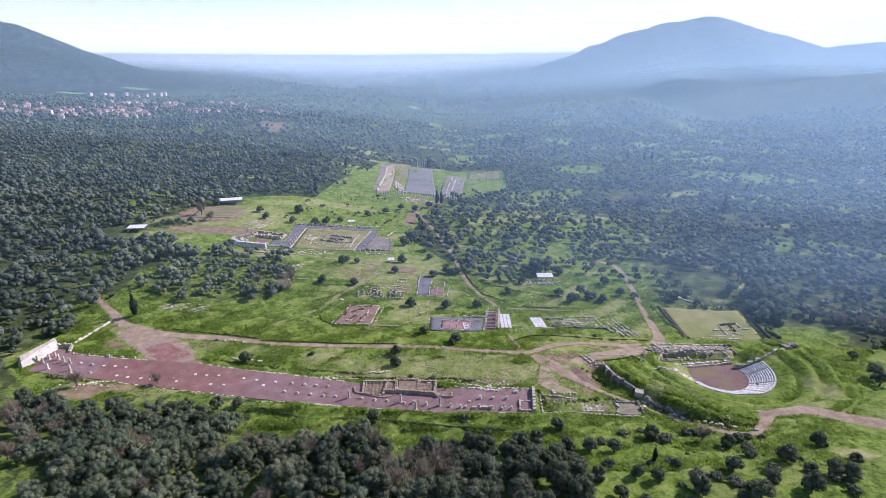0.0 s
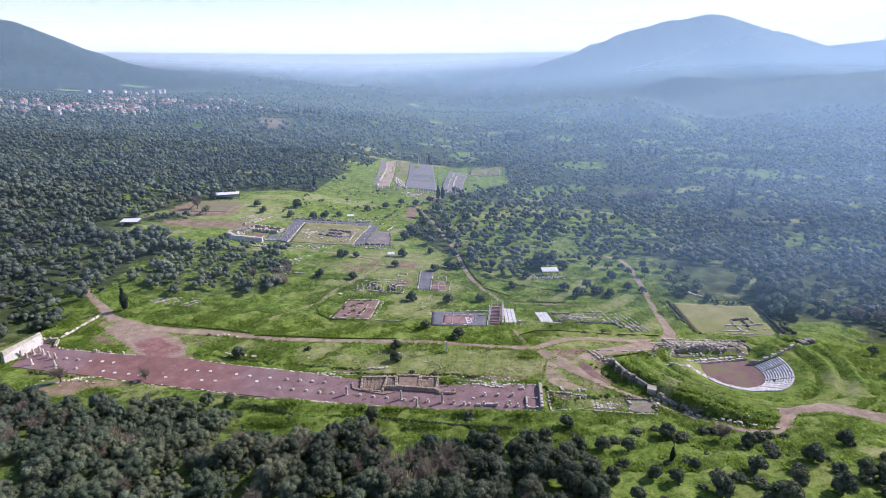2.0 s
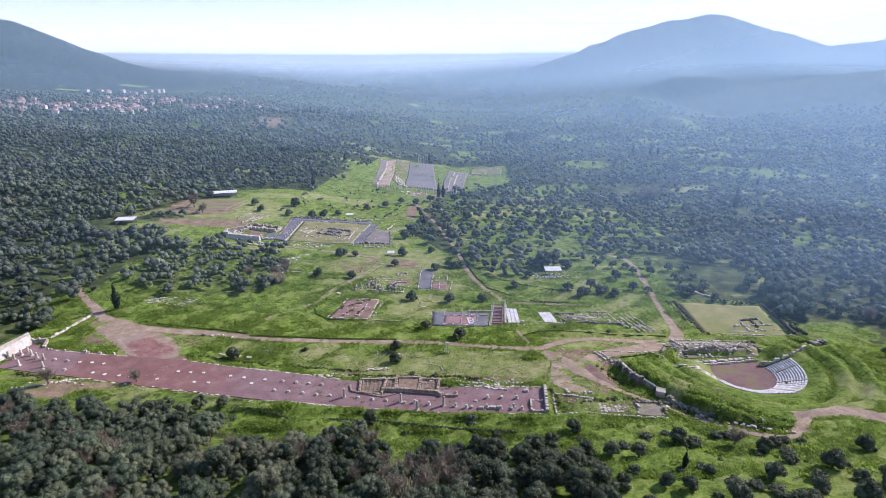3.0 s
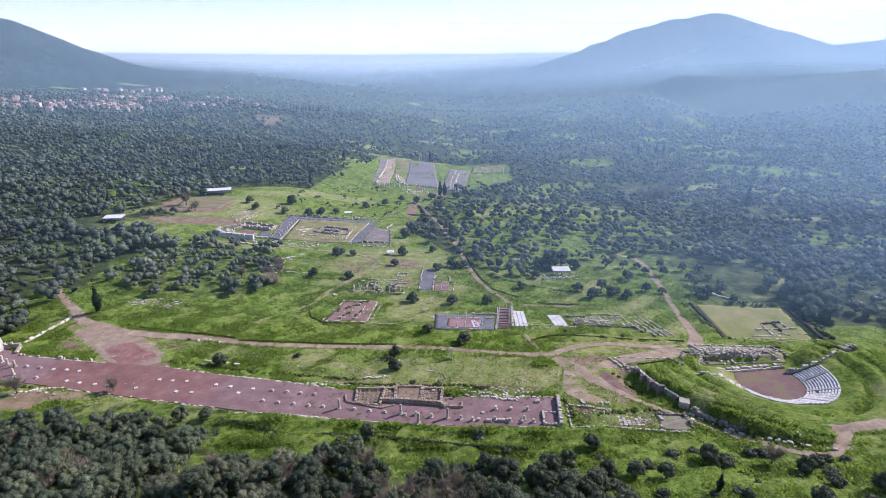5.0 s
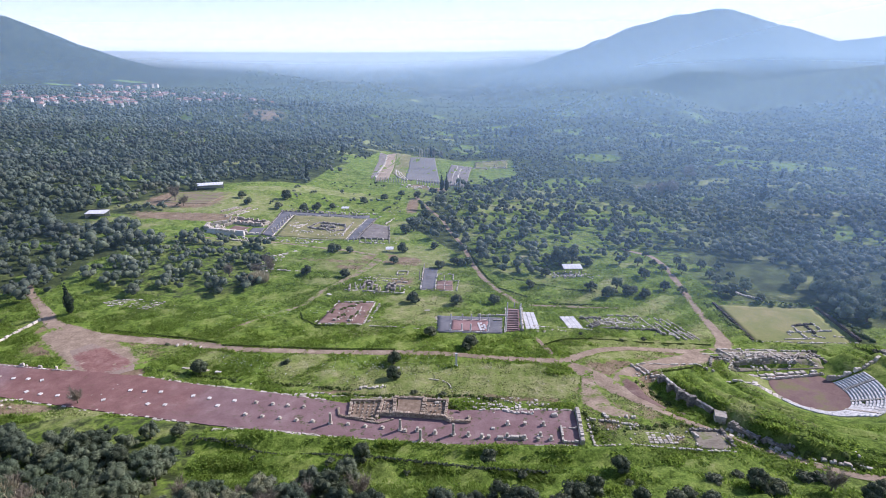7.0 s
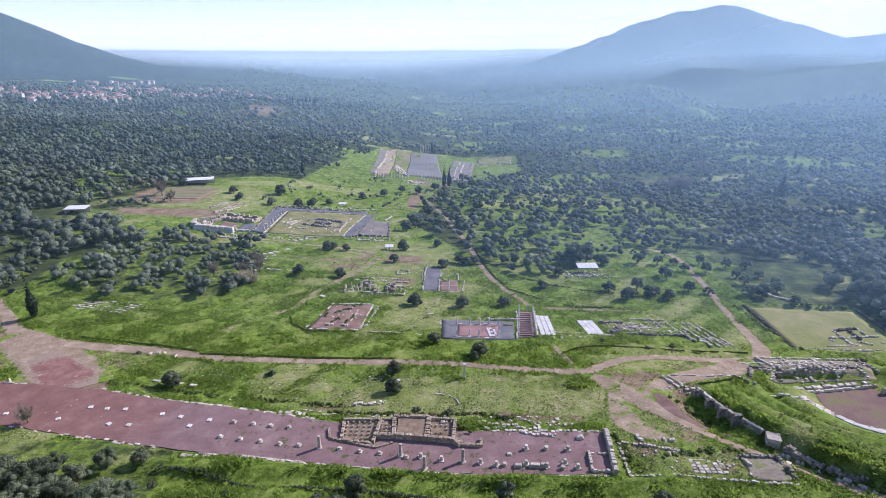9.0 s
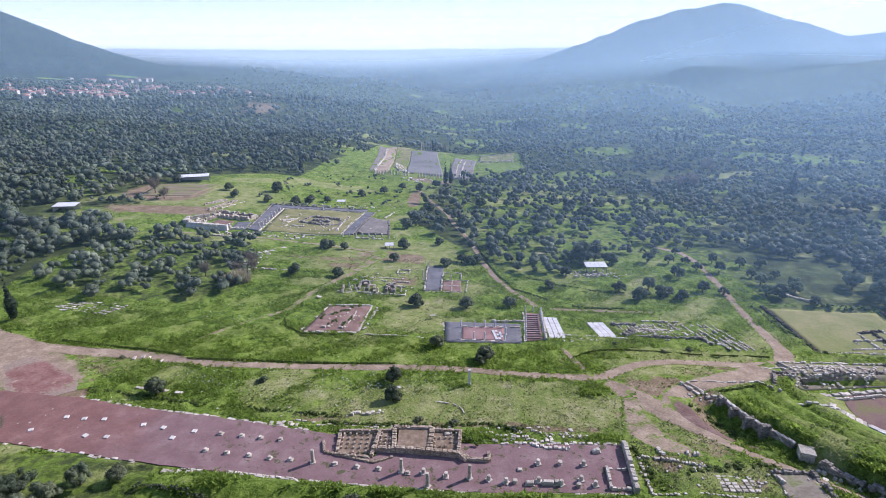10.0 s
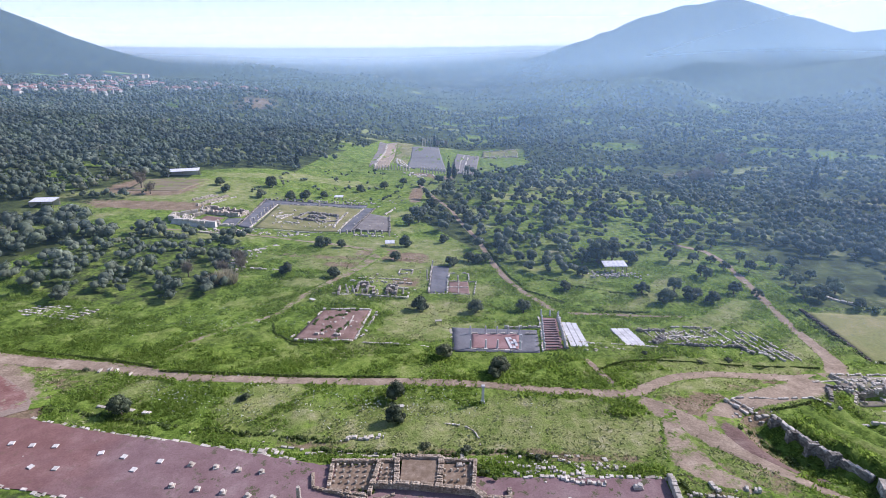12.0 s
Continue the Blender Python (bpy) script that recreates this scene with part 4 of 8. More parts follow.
def far_woods():
    """All that is too far to count: one mesh, with fewer leaves the farther it stands."""
    rng = np.random.RandomState(5)
    vs, ts, k = [], [], 0
    for y0, y1, step, leaves, size, many in ((175, 330, 6.4, 230, 0.27, 4), (330, 520, 6.9, 90, 0.40, 4), (520, 760, 7.4, 36, 0.6, 3), (760, 1150, 8.6, 12, 0.9, 2), (1150, 1450, 13, 8, 2.0, 1), (1450, 1900, 19, 6, 2.8, 1)):
        wide = 1.0 * y1 + 60
        gx, gy = np.meshgrid(np.arange(-wide, wide, step), np.arange(y0, y1, step))
        x, y = (gx + rng.uniform(-0.75, 0.75, gx.shape) * step).ravel(), (gy + rng.uniform(-0.75, 0.75, gy.shape) * step).ravel()
        near_view = np.abs(x) < 0.92 * y + 25
        dense = 0.5 + 0.5 * np.sin(x / 31 + 2 * np.sin(y / 45)) * np.sin(y / 37 + 1.5 * np.sin(x / 52))
        lush, dry, bare = zones(x, y)
        ragged = x + 7 * np.sin(y / 8.0) * smooth(y, 330, 400) + 3 * np.sin(y / 3.1)
        plain = (y < 1150) | ((x > -600) & (x < 330))
        allowed = (~inside(ragged, y, OPEN) | inside(x, y, GROVE) | (inside(x, y, MEADOW_FAR) & (rng.uniform(size=x.shape) < 0.45))) & ~inside(x, y, FRONT) & ~inside(x, y, SPARSE)
        clear = (np.hypot(x - 243, y - 452) > 10) & (np.hypot(x - 58, y - 285) > 14) & (np.hypot(x + 207, y - 344) > 17) & (np.hypot(x + 172, y - 424) > 13) & ~((x > 148) & (x < 190) & (y < 238))
        tuft = np.sin(x / 6.1 + 2.2 * np.sin(y / 11)) * np.sin(y / 7.3 + 1.9 * np.sin(x / 13)) * (1 - 0.6 * smooth(-x, 110, 220))
        chance = 0.38 + 0.45 * tuft + 0.45 * dense - 0.95 * np.clip(lush - 0.45, 0, 1) * ~inside(x, y, GROVE) * ~inside(x, y, MEADOW_FAR) - 1.2 * bare + 0.55 * smooth(-x, 110, 220) + 0.2 * smooth(x, 120, 300) + 0.3 * smooth(x, 130, 165) * smooth(y, 262, 285) * (1 - smooth(y, 460, 600)) + 0.35 * inside(x, y, GROVE)
        chance = chance + 0.2 * smooth(x, 0, 14) * (1 - smooth(x, 110, 150)) * smooth(y, 280, 320)
        keep = near_view & plain & clear & allowed & (rng.uniform(size=x.shape) < chance)
        x, y = x[keep], y[keep]
        z = height(x, y)
        grove, low = inside(x, y, GROVE), inside(x, y, MEADOW_FAR)
        for i in range(len(x)):
            s = (rng.uniform(0.75, 1.4) if rng.random_sample() < 0.7 else rng.uniform(0.35, 0.7)) * (0.85 if grove[i] else 0.5 if low[i] else 1) * (1.3 if x[i] < -120 and y[i] > 300 else 1.15)
            n = many
            if y[i] > 1150:
                s *= 0.7
            c = np.stack([rng.normal(0, 1.35, n), rng.normal(0, 1.35, n), rng.uniform(1.5, 3.7, n)], 1) * s
            r = rng.uniform(0.9, 1.8, n) * s
            if n < 3:
                c[:, :2] *= 0.6
                r = r * 1.35
            v, q = leaf_cloud(rng, c, r, leaves, size * s, 0.85, 0.25)
            o = (x[i], y[i], z[i])
            vs.append(v + o)
            ts += [q[:, [0, 1, 2]] + k, q[:, [0, 2, 3]] + k]
            k += len(v)
            for cc, rr in zip(c, r):
                vs.append(cc + o + ICO_V * rr * 0.88 * (1, 1, 0.9) * rng.uniform(0.7, 1.2, (12, 1)))
                ts.append(ICO_F + k)
                k += 12
    t = np.concatenate(ts)
    print("far woods", len(t))
    m = fast_mesh("woods", np.concatenate(vs), t, M["woods"])
    m.polygons.foreach_set("use_smooth", np.ones(len(m.polygons), bool))
    return tagged(new("woods", m), "dense olive groves and scrub covering the valley", "woods", kind="stuff")


far_woods()

# ---- blocks, walls, columns ----


def stone_meshes():
    out = []
    for i in range(7):
        rng = random.Random(40 + i)
        out.append(Geo().stone(0, 0, 0, 1, 1, 1, 0, rng).mesh("stone", M["stone"]))
    return out


STONES = stone_meshes()


def ground_at(x, y):
    return float(height(x, y))


def lay(owner, x, y, z, sx, sy, sz, turn, rng, name="stone"):
    """One block as a piece of its owner (whose own place is taken off)."""
    m = Matrix.LocRotScale((x, y, z), Euler((0, 0, turn)), (sx, sy, sz))
    return part(name, rng.choice(STONES), None, owner, at=owner.matrix_world.inverted() @ m)


def stone_row(name, pts, wide, high, length, label, category, seed=1, gaps=0.1, sunk=0.1, rough=0.2, base=None):
    """A line of single blocks along a polyline; some missing, sizes uneven."""
    rng = random.Random(seed)
    ob = holder(name, pts[0][0], pts[0][1], ground_at(*pts[0]) if base is None else base, 0, label, category)
    for (ax, ay), (bx, by) in zip(pts, pts[1:]):
        run, turn, s = math.hypot(bx - ax, by - ay), math.atan2(by - ay, bx - ax), 0.0
        while s < run - 0.2:
            step = min(length * rng.uniform(0.6, 1.4), run - s)
            if rng.random() > gaps:
                u = (s + step / 2) / run
                x, y = ax + (bx - ax) * u + rng.uniform(-1, 1) * rough * wide, ay + (by - ay) * u + rng.uniform(-1, 1) * rough * wide
                z = ground_at(x, y) if base is None else base
                lay(ob, x, y, z - sunk, step * 0.96, wide * rng.uniform(0.8, 1.15), (high + sunk) * rng.uniform(0.7, 1.2), turn + rng.uniform(-0.08, 0.08), rng)
            s += step
    return ob


def rubble(geo, a, b, thick, high, rng, base, size=0.55, worn=0.35):
    """A rough wall of many small stones from a to b, with an uneven top."""
    run, turn = math.hypot(b[0] - a[0], b[1] - a[1]), math.atan2(b[1] - a[1], b[0] - a[0])
    c, s = math.cos(turn), math.sin(turn)
    n, layers, courses = max(1, int(run / size)), max(1, int(round(thick / size))), max(1, int(round(high / (size * 0.75))))
    h = high / courses
    geo.add([(a[0] + u * c - w * s, a[1] + u * s + w * c, base + z) for z in (-0.1, high * 0.62) for u, w in ((0.1, -thick * 0.36), (run - 0.1, -thick * 0.36), (run - 0.1, thick * 0.36), (0.1, thick * 0.36))],
            [(0, 3, 2, 1), (4, 5, 6, 7), (0, 1, 5, 4), (1, 2, 6, 5), (2, 3, 7, 6), (3, 0, 4, 7)])
    for i in range(n):
        top = courses - (rng.random() < worn) - (rng.random() < worn * 0.4)
        for k in range(max(1, top)):
            for j in range(layers):
                u, w = (i + 0.5 + rng.uniform(-0.15, 0.15)) * run / n, ((j + 0.5) / layers - 0.5) * thick + rng.uniform(-0.05, 0.05)
                geo.stone(a[0] + u * c - w * s, a[1] + u * s + w * c, base + k * h * 0.97, run / n * 1.08, thick / layers * 1.1, h * rng.uniform(0.95, 1.2), turn + rng.uniform(-0.12, 0.12), rng)
    return geo


def walls_thing(name, lines, label, category, seed=1, base=None, size=0.55, worn=0.35, material=None):
    """A ruin: each line (a, b, thickness, height) a wall of its own under one thing."""
    x, y = lines[0][0]
    z = ground_at(x, y) if base is None else base
    ob = holder(name, x, y, z, 0, label, category)
    rng = random.Random(seed)
    for a, b, thick, high in lines:
        if high < 0.75:
            run, turn, s = math.hypot(b[0] - a[0], b[1] - a[1]), math.atan2(b[1] - a[1], b[0] - a[0]), 0.0
            while s < run - 0.3:
                step = min(size * rng.uniform(1.0, 2.0), run - s)
                u = (s + step / 2) / run
                px, py = a[0] + (b[0] - a[0]) * u + rng.uniform(-0.12, 0.12), a[1] + (b[1] - a[1]) * u + rng.uniform(-0.12, 0.12)
                if rng.random() < 0.9:
                    lay(ob, px, py, (ground_at(px, py) if base is None else base) - 0.12, step * 0.98, thick * rng.uniform(0.7, 1.1), (high + 0.12) * rng.uniform(0.5, 1.15), turn + rng.uniform(-0.1, 0.1), rng)
                s += step
            continue
        g = Geo()
        n = max(1, int(math.hypot(b[0] - a[0], b[1] - a[1]) / 3.0)) if base is None else 1
        for i in range(n):
            p, q = (tuple(a[k] + (b[k] - a[k]) * (i + d) / n for k in (0, 1)) for d in (0, 1))
            low = min(ground_at(*p), ground_at(*q)) - 0.15 if base is None else base - 0.05
            lift = 0.5 * (ground_at(*p) + ground_at(*q)) + high - low if base is None else high + 0.05
            rubble(g, (p[0] - x, p[1] - y), (q[0] - x, q[1] - y), thick, lift, rng, low - z, size, worn)
        part("wall", g, material or M["rubble"], ob)
    return ob


def column_kind(name, high, radius, plinth, label, group, sides=10, material=None):
    """A standing or broken column: square plinth and shaft of drums."""
    ob = new(name)
    tagged(ob, label, "column", group)
    rng = random.Random(int(high * 100))
    if plinth:
        part("base", Geo().box(-radius * 1.45, radius * 1.45, -radius * 1.45, radius * 1.45, -0.1, 0.22, taper=0.04), material or M["stone"], ob)
    z, k = 0.2 if plinth else -0.05, 0
    while z < high:
        h = min(rng.uniform(0.7, 1.1), high - z + 0.05)
        r0 = radius * (1 - 0.06 * k)
        g = Geo().tube([(0, 0, z, r0 * 0.96), (0, 0, z + 0.05, r0), (0, 0, z + h - 0.05, r0 * 0.97), (0, 0, z + h, r0 * 0.92)], sides)
        part("drum", g, material or M["stone"], ob, at=pose(rng.uniform(-0.02, 0.02), rng.uniform(-0.02, 0.02), 0, 0, 0, rng.uniform(0, 90)))
        z, k = z + h, k + 1
    return ob


def put_columns(kind, places, base=None, seed=2):
    """The first place takes the column itself, the others copies of it."""
    rng = random.Random(seed)
    for i, (x, y) in enumerate(places):
        m = pose(x, y, ground_at(x, y) if base is None else base, rng.uniform(-1.5, 1.5), rng.uniform(-1.5, 1.5), rng.uniform(0, 360))
        if i == 0:
            kind.matrix_basis = m
        else:
            copy_thing(kind, m)


# ---- the long portico: column stumps, kerbs, end walls ----
M["white_base"] = earthy("white base stone", [(0.3, (0.55, 0.52, 0.47)), (0.7, (0.74, 0.71, 0.66))], 3.0, 0.7, 0.4, 0.03, 0.85, 0.2, 0.3)
FLAT = [(-131.9, 183.4), (-127.3, 183.2), (-122.7, 182.5), (-123.2, 176.8), (-118.5, 175.7), (-113.1, 174.9), (-109.0, 174.3), (-98.9, 172.9), (-93.8, 177.5), (-89.3, 176.9), (-84.6, 176.7), (-85.5, 171.1), (-80.6, 170.7), (-74.5, 174.8), (-69.5, 173.8), (-65.9, 170.4), (-62, 172.6)]
put_columns(column_kind("column_base", 0.12, 0.36, True, "flat square white column base on red gravel", "column bases of the portico", material=M["white_base"]), FLAT, 0.05)
LOW = [(-142.0, 185.2), (-136.9, 184.3), (-141.5, 178.5), (-134.1, 178.5), (-55.7, 171.7), (-50.8, 171.0), (-46.4, 170.3), (-41.9, 169.8), (-56.9, 166.4), (-52.1, 165.6), (-47.2, 164.9), (-42.6, 164.1), (-38.1, 163.6), (-28.6, 162.4), (-24.0, 161.6), (-19.5, 161.0), (-13.5, 159.8)]
put_columns(column_kind("column", 0.6, 0.38, True, "low worn limestone column base on red gravel", "low column stumps of the portico"), LOW, 0.05)
put_columns(column_kind("column", 1.15, 0.42, True, "broken limestone column stump on red gravel", "column stumps of the portico"),
            [(-10.3, 159.9), (-5.8, 158.9), (2.7, 158.1), (6.1, 157.4), (12.5, 157.6), (13.2, 162.5), (22.5, 162.2), (16.9, 156.9), (21, 158), (23.5, 156.6)], 0.05)
put_columns(column_kind("column", 0.75, 0.5, False, "short drum of a fallen limestone column", "column stumps of the portico"),
            [(7.8, 157.4), (17.7, 162.5), (20.2, 156.4), (26.4, 166.2)], 0.05)
put_columns(column_kind("column", 3.3, 0.42, True, "tall weathered limestone column shaft standing alone", "standing columns of the portico"),
            [(-33.3, 162.9), (-14.8, 160.3), (-1.1, 158.5), (-9.4, 156.4)], 0.05)
put_columns(column_kind("column", 2.4, 0.4, True, "slender broken column beside the end wall", "columns at the far end of the portico"),
            [(-157, 185.6), (-156.4, 188.4), (-155.3, 190.3), (-152.4, 188.1), (-146, 185.2), (-143, 180.4), (-152, 181.2), (-149, 186.2), (-160, 187)], 0.05)


def pedestals():
    """Low stone pedestals and a bench in front of the portico's columns."""
    rng = random.Random(8)
    kind = None
    for x, y, sx, sy, sz in ((10.7, 157, 1.6, 0.9, 0.8), (14.3, 157, 2.4, 0.9, 0.9), (16, 157.1, 1.1, 0.9, 0.9), (26.1, 166.1, 1.6, 0.9, 0.7), (9.2, 160.8, 0.9, 0.8, 0.4), (-5.5, 171.4, 1.2, 0.9, 0.6)):
        ob = holder("pedestal", x, y, 0.05, rng.uniform(-0.1, 0.1), "low block-built stone pedestal on red gravel", "pedestal", "pedestals on the portico floor")
        part("plinth", Geo().stone(0, 0, 0, sx * 1.15, sy * 1.15, 0.25, 0, rng), M["stone"], ob)
        part("body", Geo().stone(0, 0, 0.2, sx, sy, sz - 0.2, 0, rng), M["stone"], ob)


pedestals()
FX = [-60, -50, -40, -30, -20, -10, 0, 10, 20, 30]
stone_row("kerb", [(x, float(front_edge(x)) - 0.2) for x in FX], 0.55, 0.2, 1.9, "thin broken row of pale kerb blocks edging red gravel", "kerb", 3, 0.16, 0.1, 0.1)
stone_row("kerb", [(x, float(front_edge(x)) - 0.1) for x in (-128, -120, -110, -100, -91, -80, -70)], 0.8, 0.2, 1.1, "patchy line of kerb stones edging red gravel", "kerb", 4, 0.45, 0.1, 0.6)
stone_row("kerb", [(x, float(back_edge(x)) + 0.3) for x in (-96, -88, -80, -70, -58, -46, -36)], 0.75, 0.16, 1.2, "broken line of flat pale slabs behind the red floor", "kerb", 5, 0.38, 0.1, 0.45)
stone_row("kerb", [(x, float(back_edge(x)) + 0.2) for x in (6, 12, 20, 28, 33)], 0.8, 0.35, 0.9, "low rubble edge with grass behind the red floor", "kerb", 6, 0.2, 0.1, 0.4)
stone_row("kerb", [(-146, 191.6), (-136, 190.2), (-126, 188.6), (-117, 187.6)], 0.5, 0.3, 1.5, "thin row of pale kerb blocks along the red floor", "kerb", 7, 0.05, 0.1, 0.1)
stone_row("pillar_row", [(-150, 192.6), (-136, 190.7), (-122, 188.5)], 0.5, 1.1, 0.6, "row of small broken pillars along the red floor", "pillars", 9, 0.8)
stone_row("kerb", [(-50, 160.4), (-42, 159.2), (-36, 158.5), (-34.6, 156.6)], 0.5, 0.3, 1.2, "second thin row of kerb blocks beside the gravel", "kerb", 10, 0.12, 0.1, 0.1)
stone_row("slab_heap", [(-46, 176.4), (-42.6, 176), (-40, 175.6)], 1.3, 0.18, 1.1, "white flat slabs lying at the floor's edge", "slabs", 18, 0.1, 0.1, 0.5)
stone_row("kerb", [(-34, 175.4), (-28, 174.8), (-18, 175)], 0.5, 0.15, 1.0, "thin pale line of stones in the grass", "kerb", 19, 0.3, 0.1, 0.4)
stone_row("kerb", [(12.6, 168.2), (16.4, 167.4), (20.8, 167)], 0.9, 0.6, 0.9, "low grey rubble ledge at the back of the floor", "kerb", 20, 0.05, 0.1, 0.3)
stone_row("kerb", [(-64, 160.8), (-58.6, 160.2), (-53.5, 159.6)], 1.3, 0.35, 1.6, "flat pale paving slabs at the edge of the gravel", "paving", 11, 0.1)
stone_row("boundary_wall", [(-155, 201.5), (-153, 212), (-151, 222.5)], 0.8, 0.9, 2.2, "straight low wall of pale dressed blocks", "wall", 12, 0.0, 0.1, 0.04)
stone_row("stone_heap", [(-143, 165), (-134, 168), (-127, 172), (-121, 173)], 0.9, 0.4, 0.8, "line of loose rocks tumbling down the slope", "rocks", 13, 0.2, 0.15, 0.5)
walls_thing("end_wall", [((32.6, 168.6), (31.9, 162), 1.0, 1.5), ((31.9, 162), (31.0, 154.6), 1.0, 1.3)], "thick grey block wall closing the portico", "wall", 14, 0.0, 0.8, 0.15, M["stone"])
walls_thing("side_room", [((27.0, 161.8), (26.3, 155.6), 0.6, 0.8), ((26.3, 155.7), (31.0, 155.4), 0.6, 0.7), ((27.2, 161.2), (30.9, 160.9), 0.6, 0.5)], "small open stone chamber built against the end wall", "ruin", 15, 0.03, 0.6, 0.2, M["stone"])


def great_wall():
    """The tall pale retaining wall at the far end of the portico."""
    ob = holder("retaining_wall", -161, 190, -0.3, math.atan2(13, 4.2), "tall pale retaining wall of dressed stone blocks, leaning on the slope", "wall")
    rng = random.Random(16)
    part("core", Geo().box(-7.4, 7.4, -0.2, 0.9, -0.6, 4.6), M["stone"], ob)
    part("sloping_face", Geo().add([(-8.6, -1.9, -0.8), (7.6, -1.5, -0.8), (7.4, 0.1, 4.9), (-7.6, -0.3, 2.6), (-8.6, 0.8, -0.8), (7.6, 0.8, -0.8), (7.4, 0.9, 4.9), (-7.6, 0.9, 2.6)],
                                   [(0, 1, 2, 3), (3, 2, 6, 7), (1, 5, 6, 2), (4, 0, 3, 7), (5, 4, 7, 6), (0, 4, 5, 1)]), M["great_face"], ob, "smooth pale sloping face")
    for k in range(3):
        n = 9
        for i in range(n):
            lay(ob, *(ob.matrix_world @ Vector((-7.5 + 15 * (i + 0.5 + 0.5 * (k % 2)) / n, rng.uniform(-0.05, 0.05) + 0.14 * k, 0))).to_2d(), -0.4 + 0.95 * k, 1.72, 1.3, 1.04, math.atan2(13, 4.2), rng, "block")
    return ob


M["great_face"] = earthy("pale weathered wall face", [(0.3, (0.42, 0.39, 0.33)), (0.5, (0.56, 0.53, 0.47)), (0.7, (0.68, 0.65, 0.59))], 1.6, 0.35, 0.5, 0.06, 0.9, 0.4)
great_wall()
walls_thing("corner_ruin", [((-158.6, 197), (-153.5, 198.2), 1.2, 2.4), ((-153.5, 198.2), (-151.8, 193.6), 0.9, 1.2)], "dark corner of a ruined stone room", "ruin", 17, None, 0.7)


def fountain_house():
    """The long ruined fountain building with three rooms set against the back of the portico."""
    ob = holder("fountain_house", -30, 172, 0, 0, "ruined stone fountain house with three roofless rooms", "ruin")
    rng = random.Random(21)
    lines = [((-29.4, 172.2), (-20.4, 172.4), 0.7, 1.0), ((-20.4, 172.4), (-17.2, 172.6), 0.7, 0.9), ((-17.3, 173.2), (-8.6, 172.9), 0.9, 1.4), ((-8.6, 172.6), (-2.3, 172.2), 0.7, 1.1), ((-29.2, 172), (-28.8, 166), 0.8, 0.9),
             ((-20.4, 172.4), (-21.4, 164.4), 0.8, 1.1), ((-17.2, 173), (-16.8, 166), 1.1, 1.2), ((-8.8, 173), (-9.2, 166), 1.3, 1.2), ((-2.5, 172.2), (-3.2, 164.6), 0.8, 1.3), ((-21.5, 166.3), (-16.6, 166.2), 1.0, 1.5)
             ]
    lines += [((-16.6, 166.2), (-9.2, 165.4), 1.0, 1.7), ((-9.2, 165.4), (-2.9, 164.6), 1.0, 1.6), ((-28.6, 165.2), (-21.6, 164.0), 0.7, 0.8), ((-32.4, 169.6), (-31.6, 166), 0.6, 0.6), ((-31.6, 166), (-26, 164.4), 0.6, 0.6),
             ((-26, 164.3), (-20.6, 162.9), 0.6, 0.5), ((-20.6, 162.9), (-16.9, 164.5), 0.6, 0.5), ((-3.2, 165.2), (-1.4, 163.4), 1.5, 1.3), ((-1.4, 163.6), (3.2, 163.3), 0.8, 0.9), ((3.2, 163.3), (3.2, 165.6), 0.8, 0.8)]
    for a, b, thick, high in lines:
        g = rubble(Geo(), (a[0] + 30, a[1] - 172), (b[0] + 30, b[1] - 172), thick * 0.85, high * 0.9, rng, 0, 0.34, 0.12)
        part("wall", g, M["tan_rubble"], ob)
    for x0, x1, y0, y1, z in ((-28.4, -21, 165.4, 171.8, 0.12), (-16.2, -9.6, 166.6, 172.6, 0.7), (-8.4, -3, 165.6, 171.8, 0.3), (-20, -17.4, 166.8, 172, 0.3)):
        part("room_floor", Geo().box(x0 + 30, x1 + 30, y0 - 172, y1 - 172, -0.3, z), M["earth"], ob, "brown earth floor")
    for x0, x1, y0, y1, z, n in ((-28.2, -21.4, 165.8, 171.4, 0.1, 5), (-8.2, -3.4, 166, 171.4, 0.28, 4), (-19.9, -17.8, 167, 171.6, 0.28, 2)):
        for i in range(n + 1):
            for j in range(5):
                if rng.random() < 0.9:
                    g = Geo().stone(x0 + (x1 - x0) * i / n + 30, y0 + (y1 - y0) * j / 4 - 172, z, 0.42, 0.42, rng.uniform(0.35, 0.6), rng.uniform(0, 1), rng)
                    part("floor_pillar", g, M["rubble"], ob)
    return ob


M["grey_brown"] = earthy("grey brown earth", [(0.3, (0.15, 0.135, 0.12)), (0.5, (0.21, 0.185, 0.165)), (0.7, (0.28, 0.25, 0.22))], 2.5, 0.2)
M["earth"] = earthy("brown earth", [(0.3, (0.16, 0.11, 0.07)), (0.6, (0.28, 0.21, 0.15)), (0.75, (0.38, 0.31, 0.23))], 2.2, 0.6)
fountain_house()
for line, seed in (([(4, 169.6), (9, 170.2)], 231), ([(6, 172), (13, 171.4)], 232), ([(12, 170.2), (18, 169.4)], 233), ([(16, 172.6), (18.5, 169.6)], 234), ([(20, 173), (26, 171.4)], 235), ([(-1, 174), (5, 172.6)], 236)):
    stone_row("rubble_heap", line, 0.7, 0.32, 0.65, "scattered grey building blocks overgrown with weeds", "rubble", seed, 0.1, 0.1, 0.7)
stone_row("rubble_row", [(-40, 176.5), (-24, 175.2), (-10, 174.6), (4, 175.4), (24, 174.4)], 0.7, 0.2, 1.0, "pale loose stones in dry grass", "stones", 24, 0.5, 0.1, 1.3)
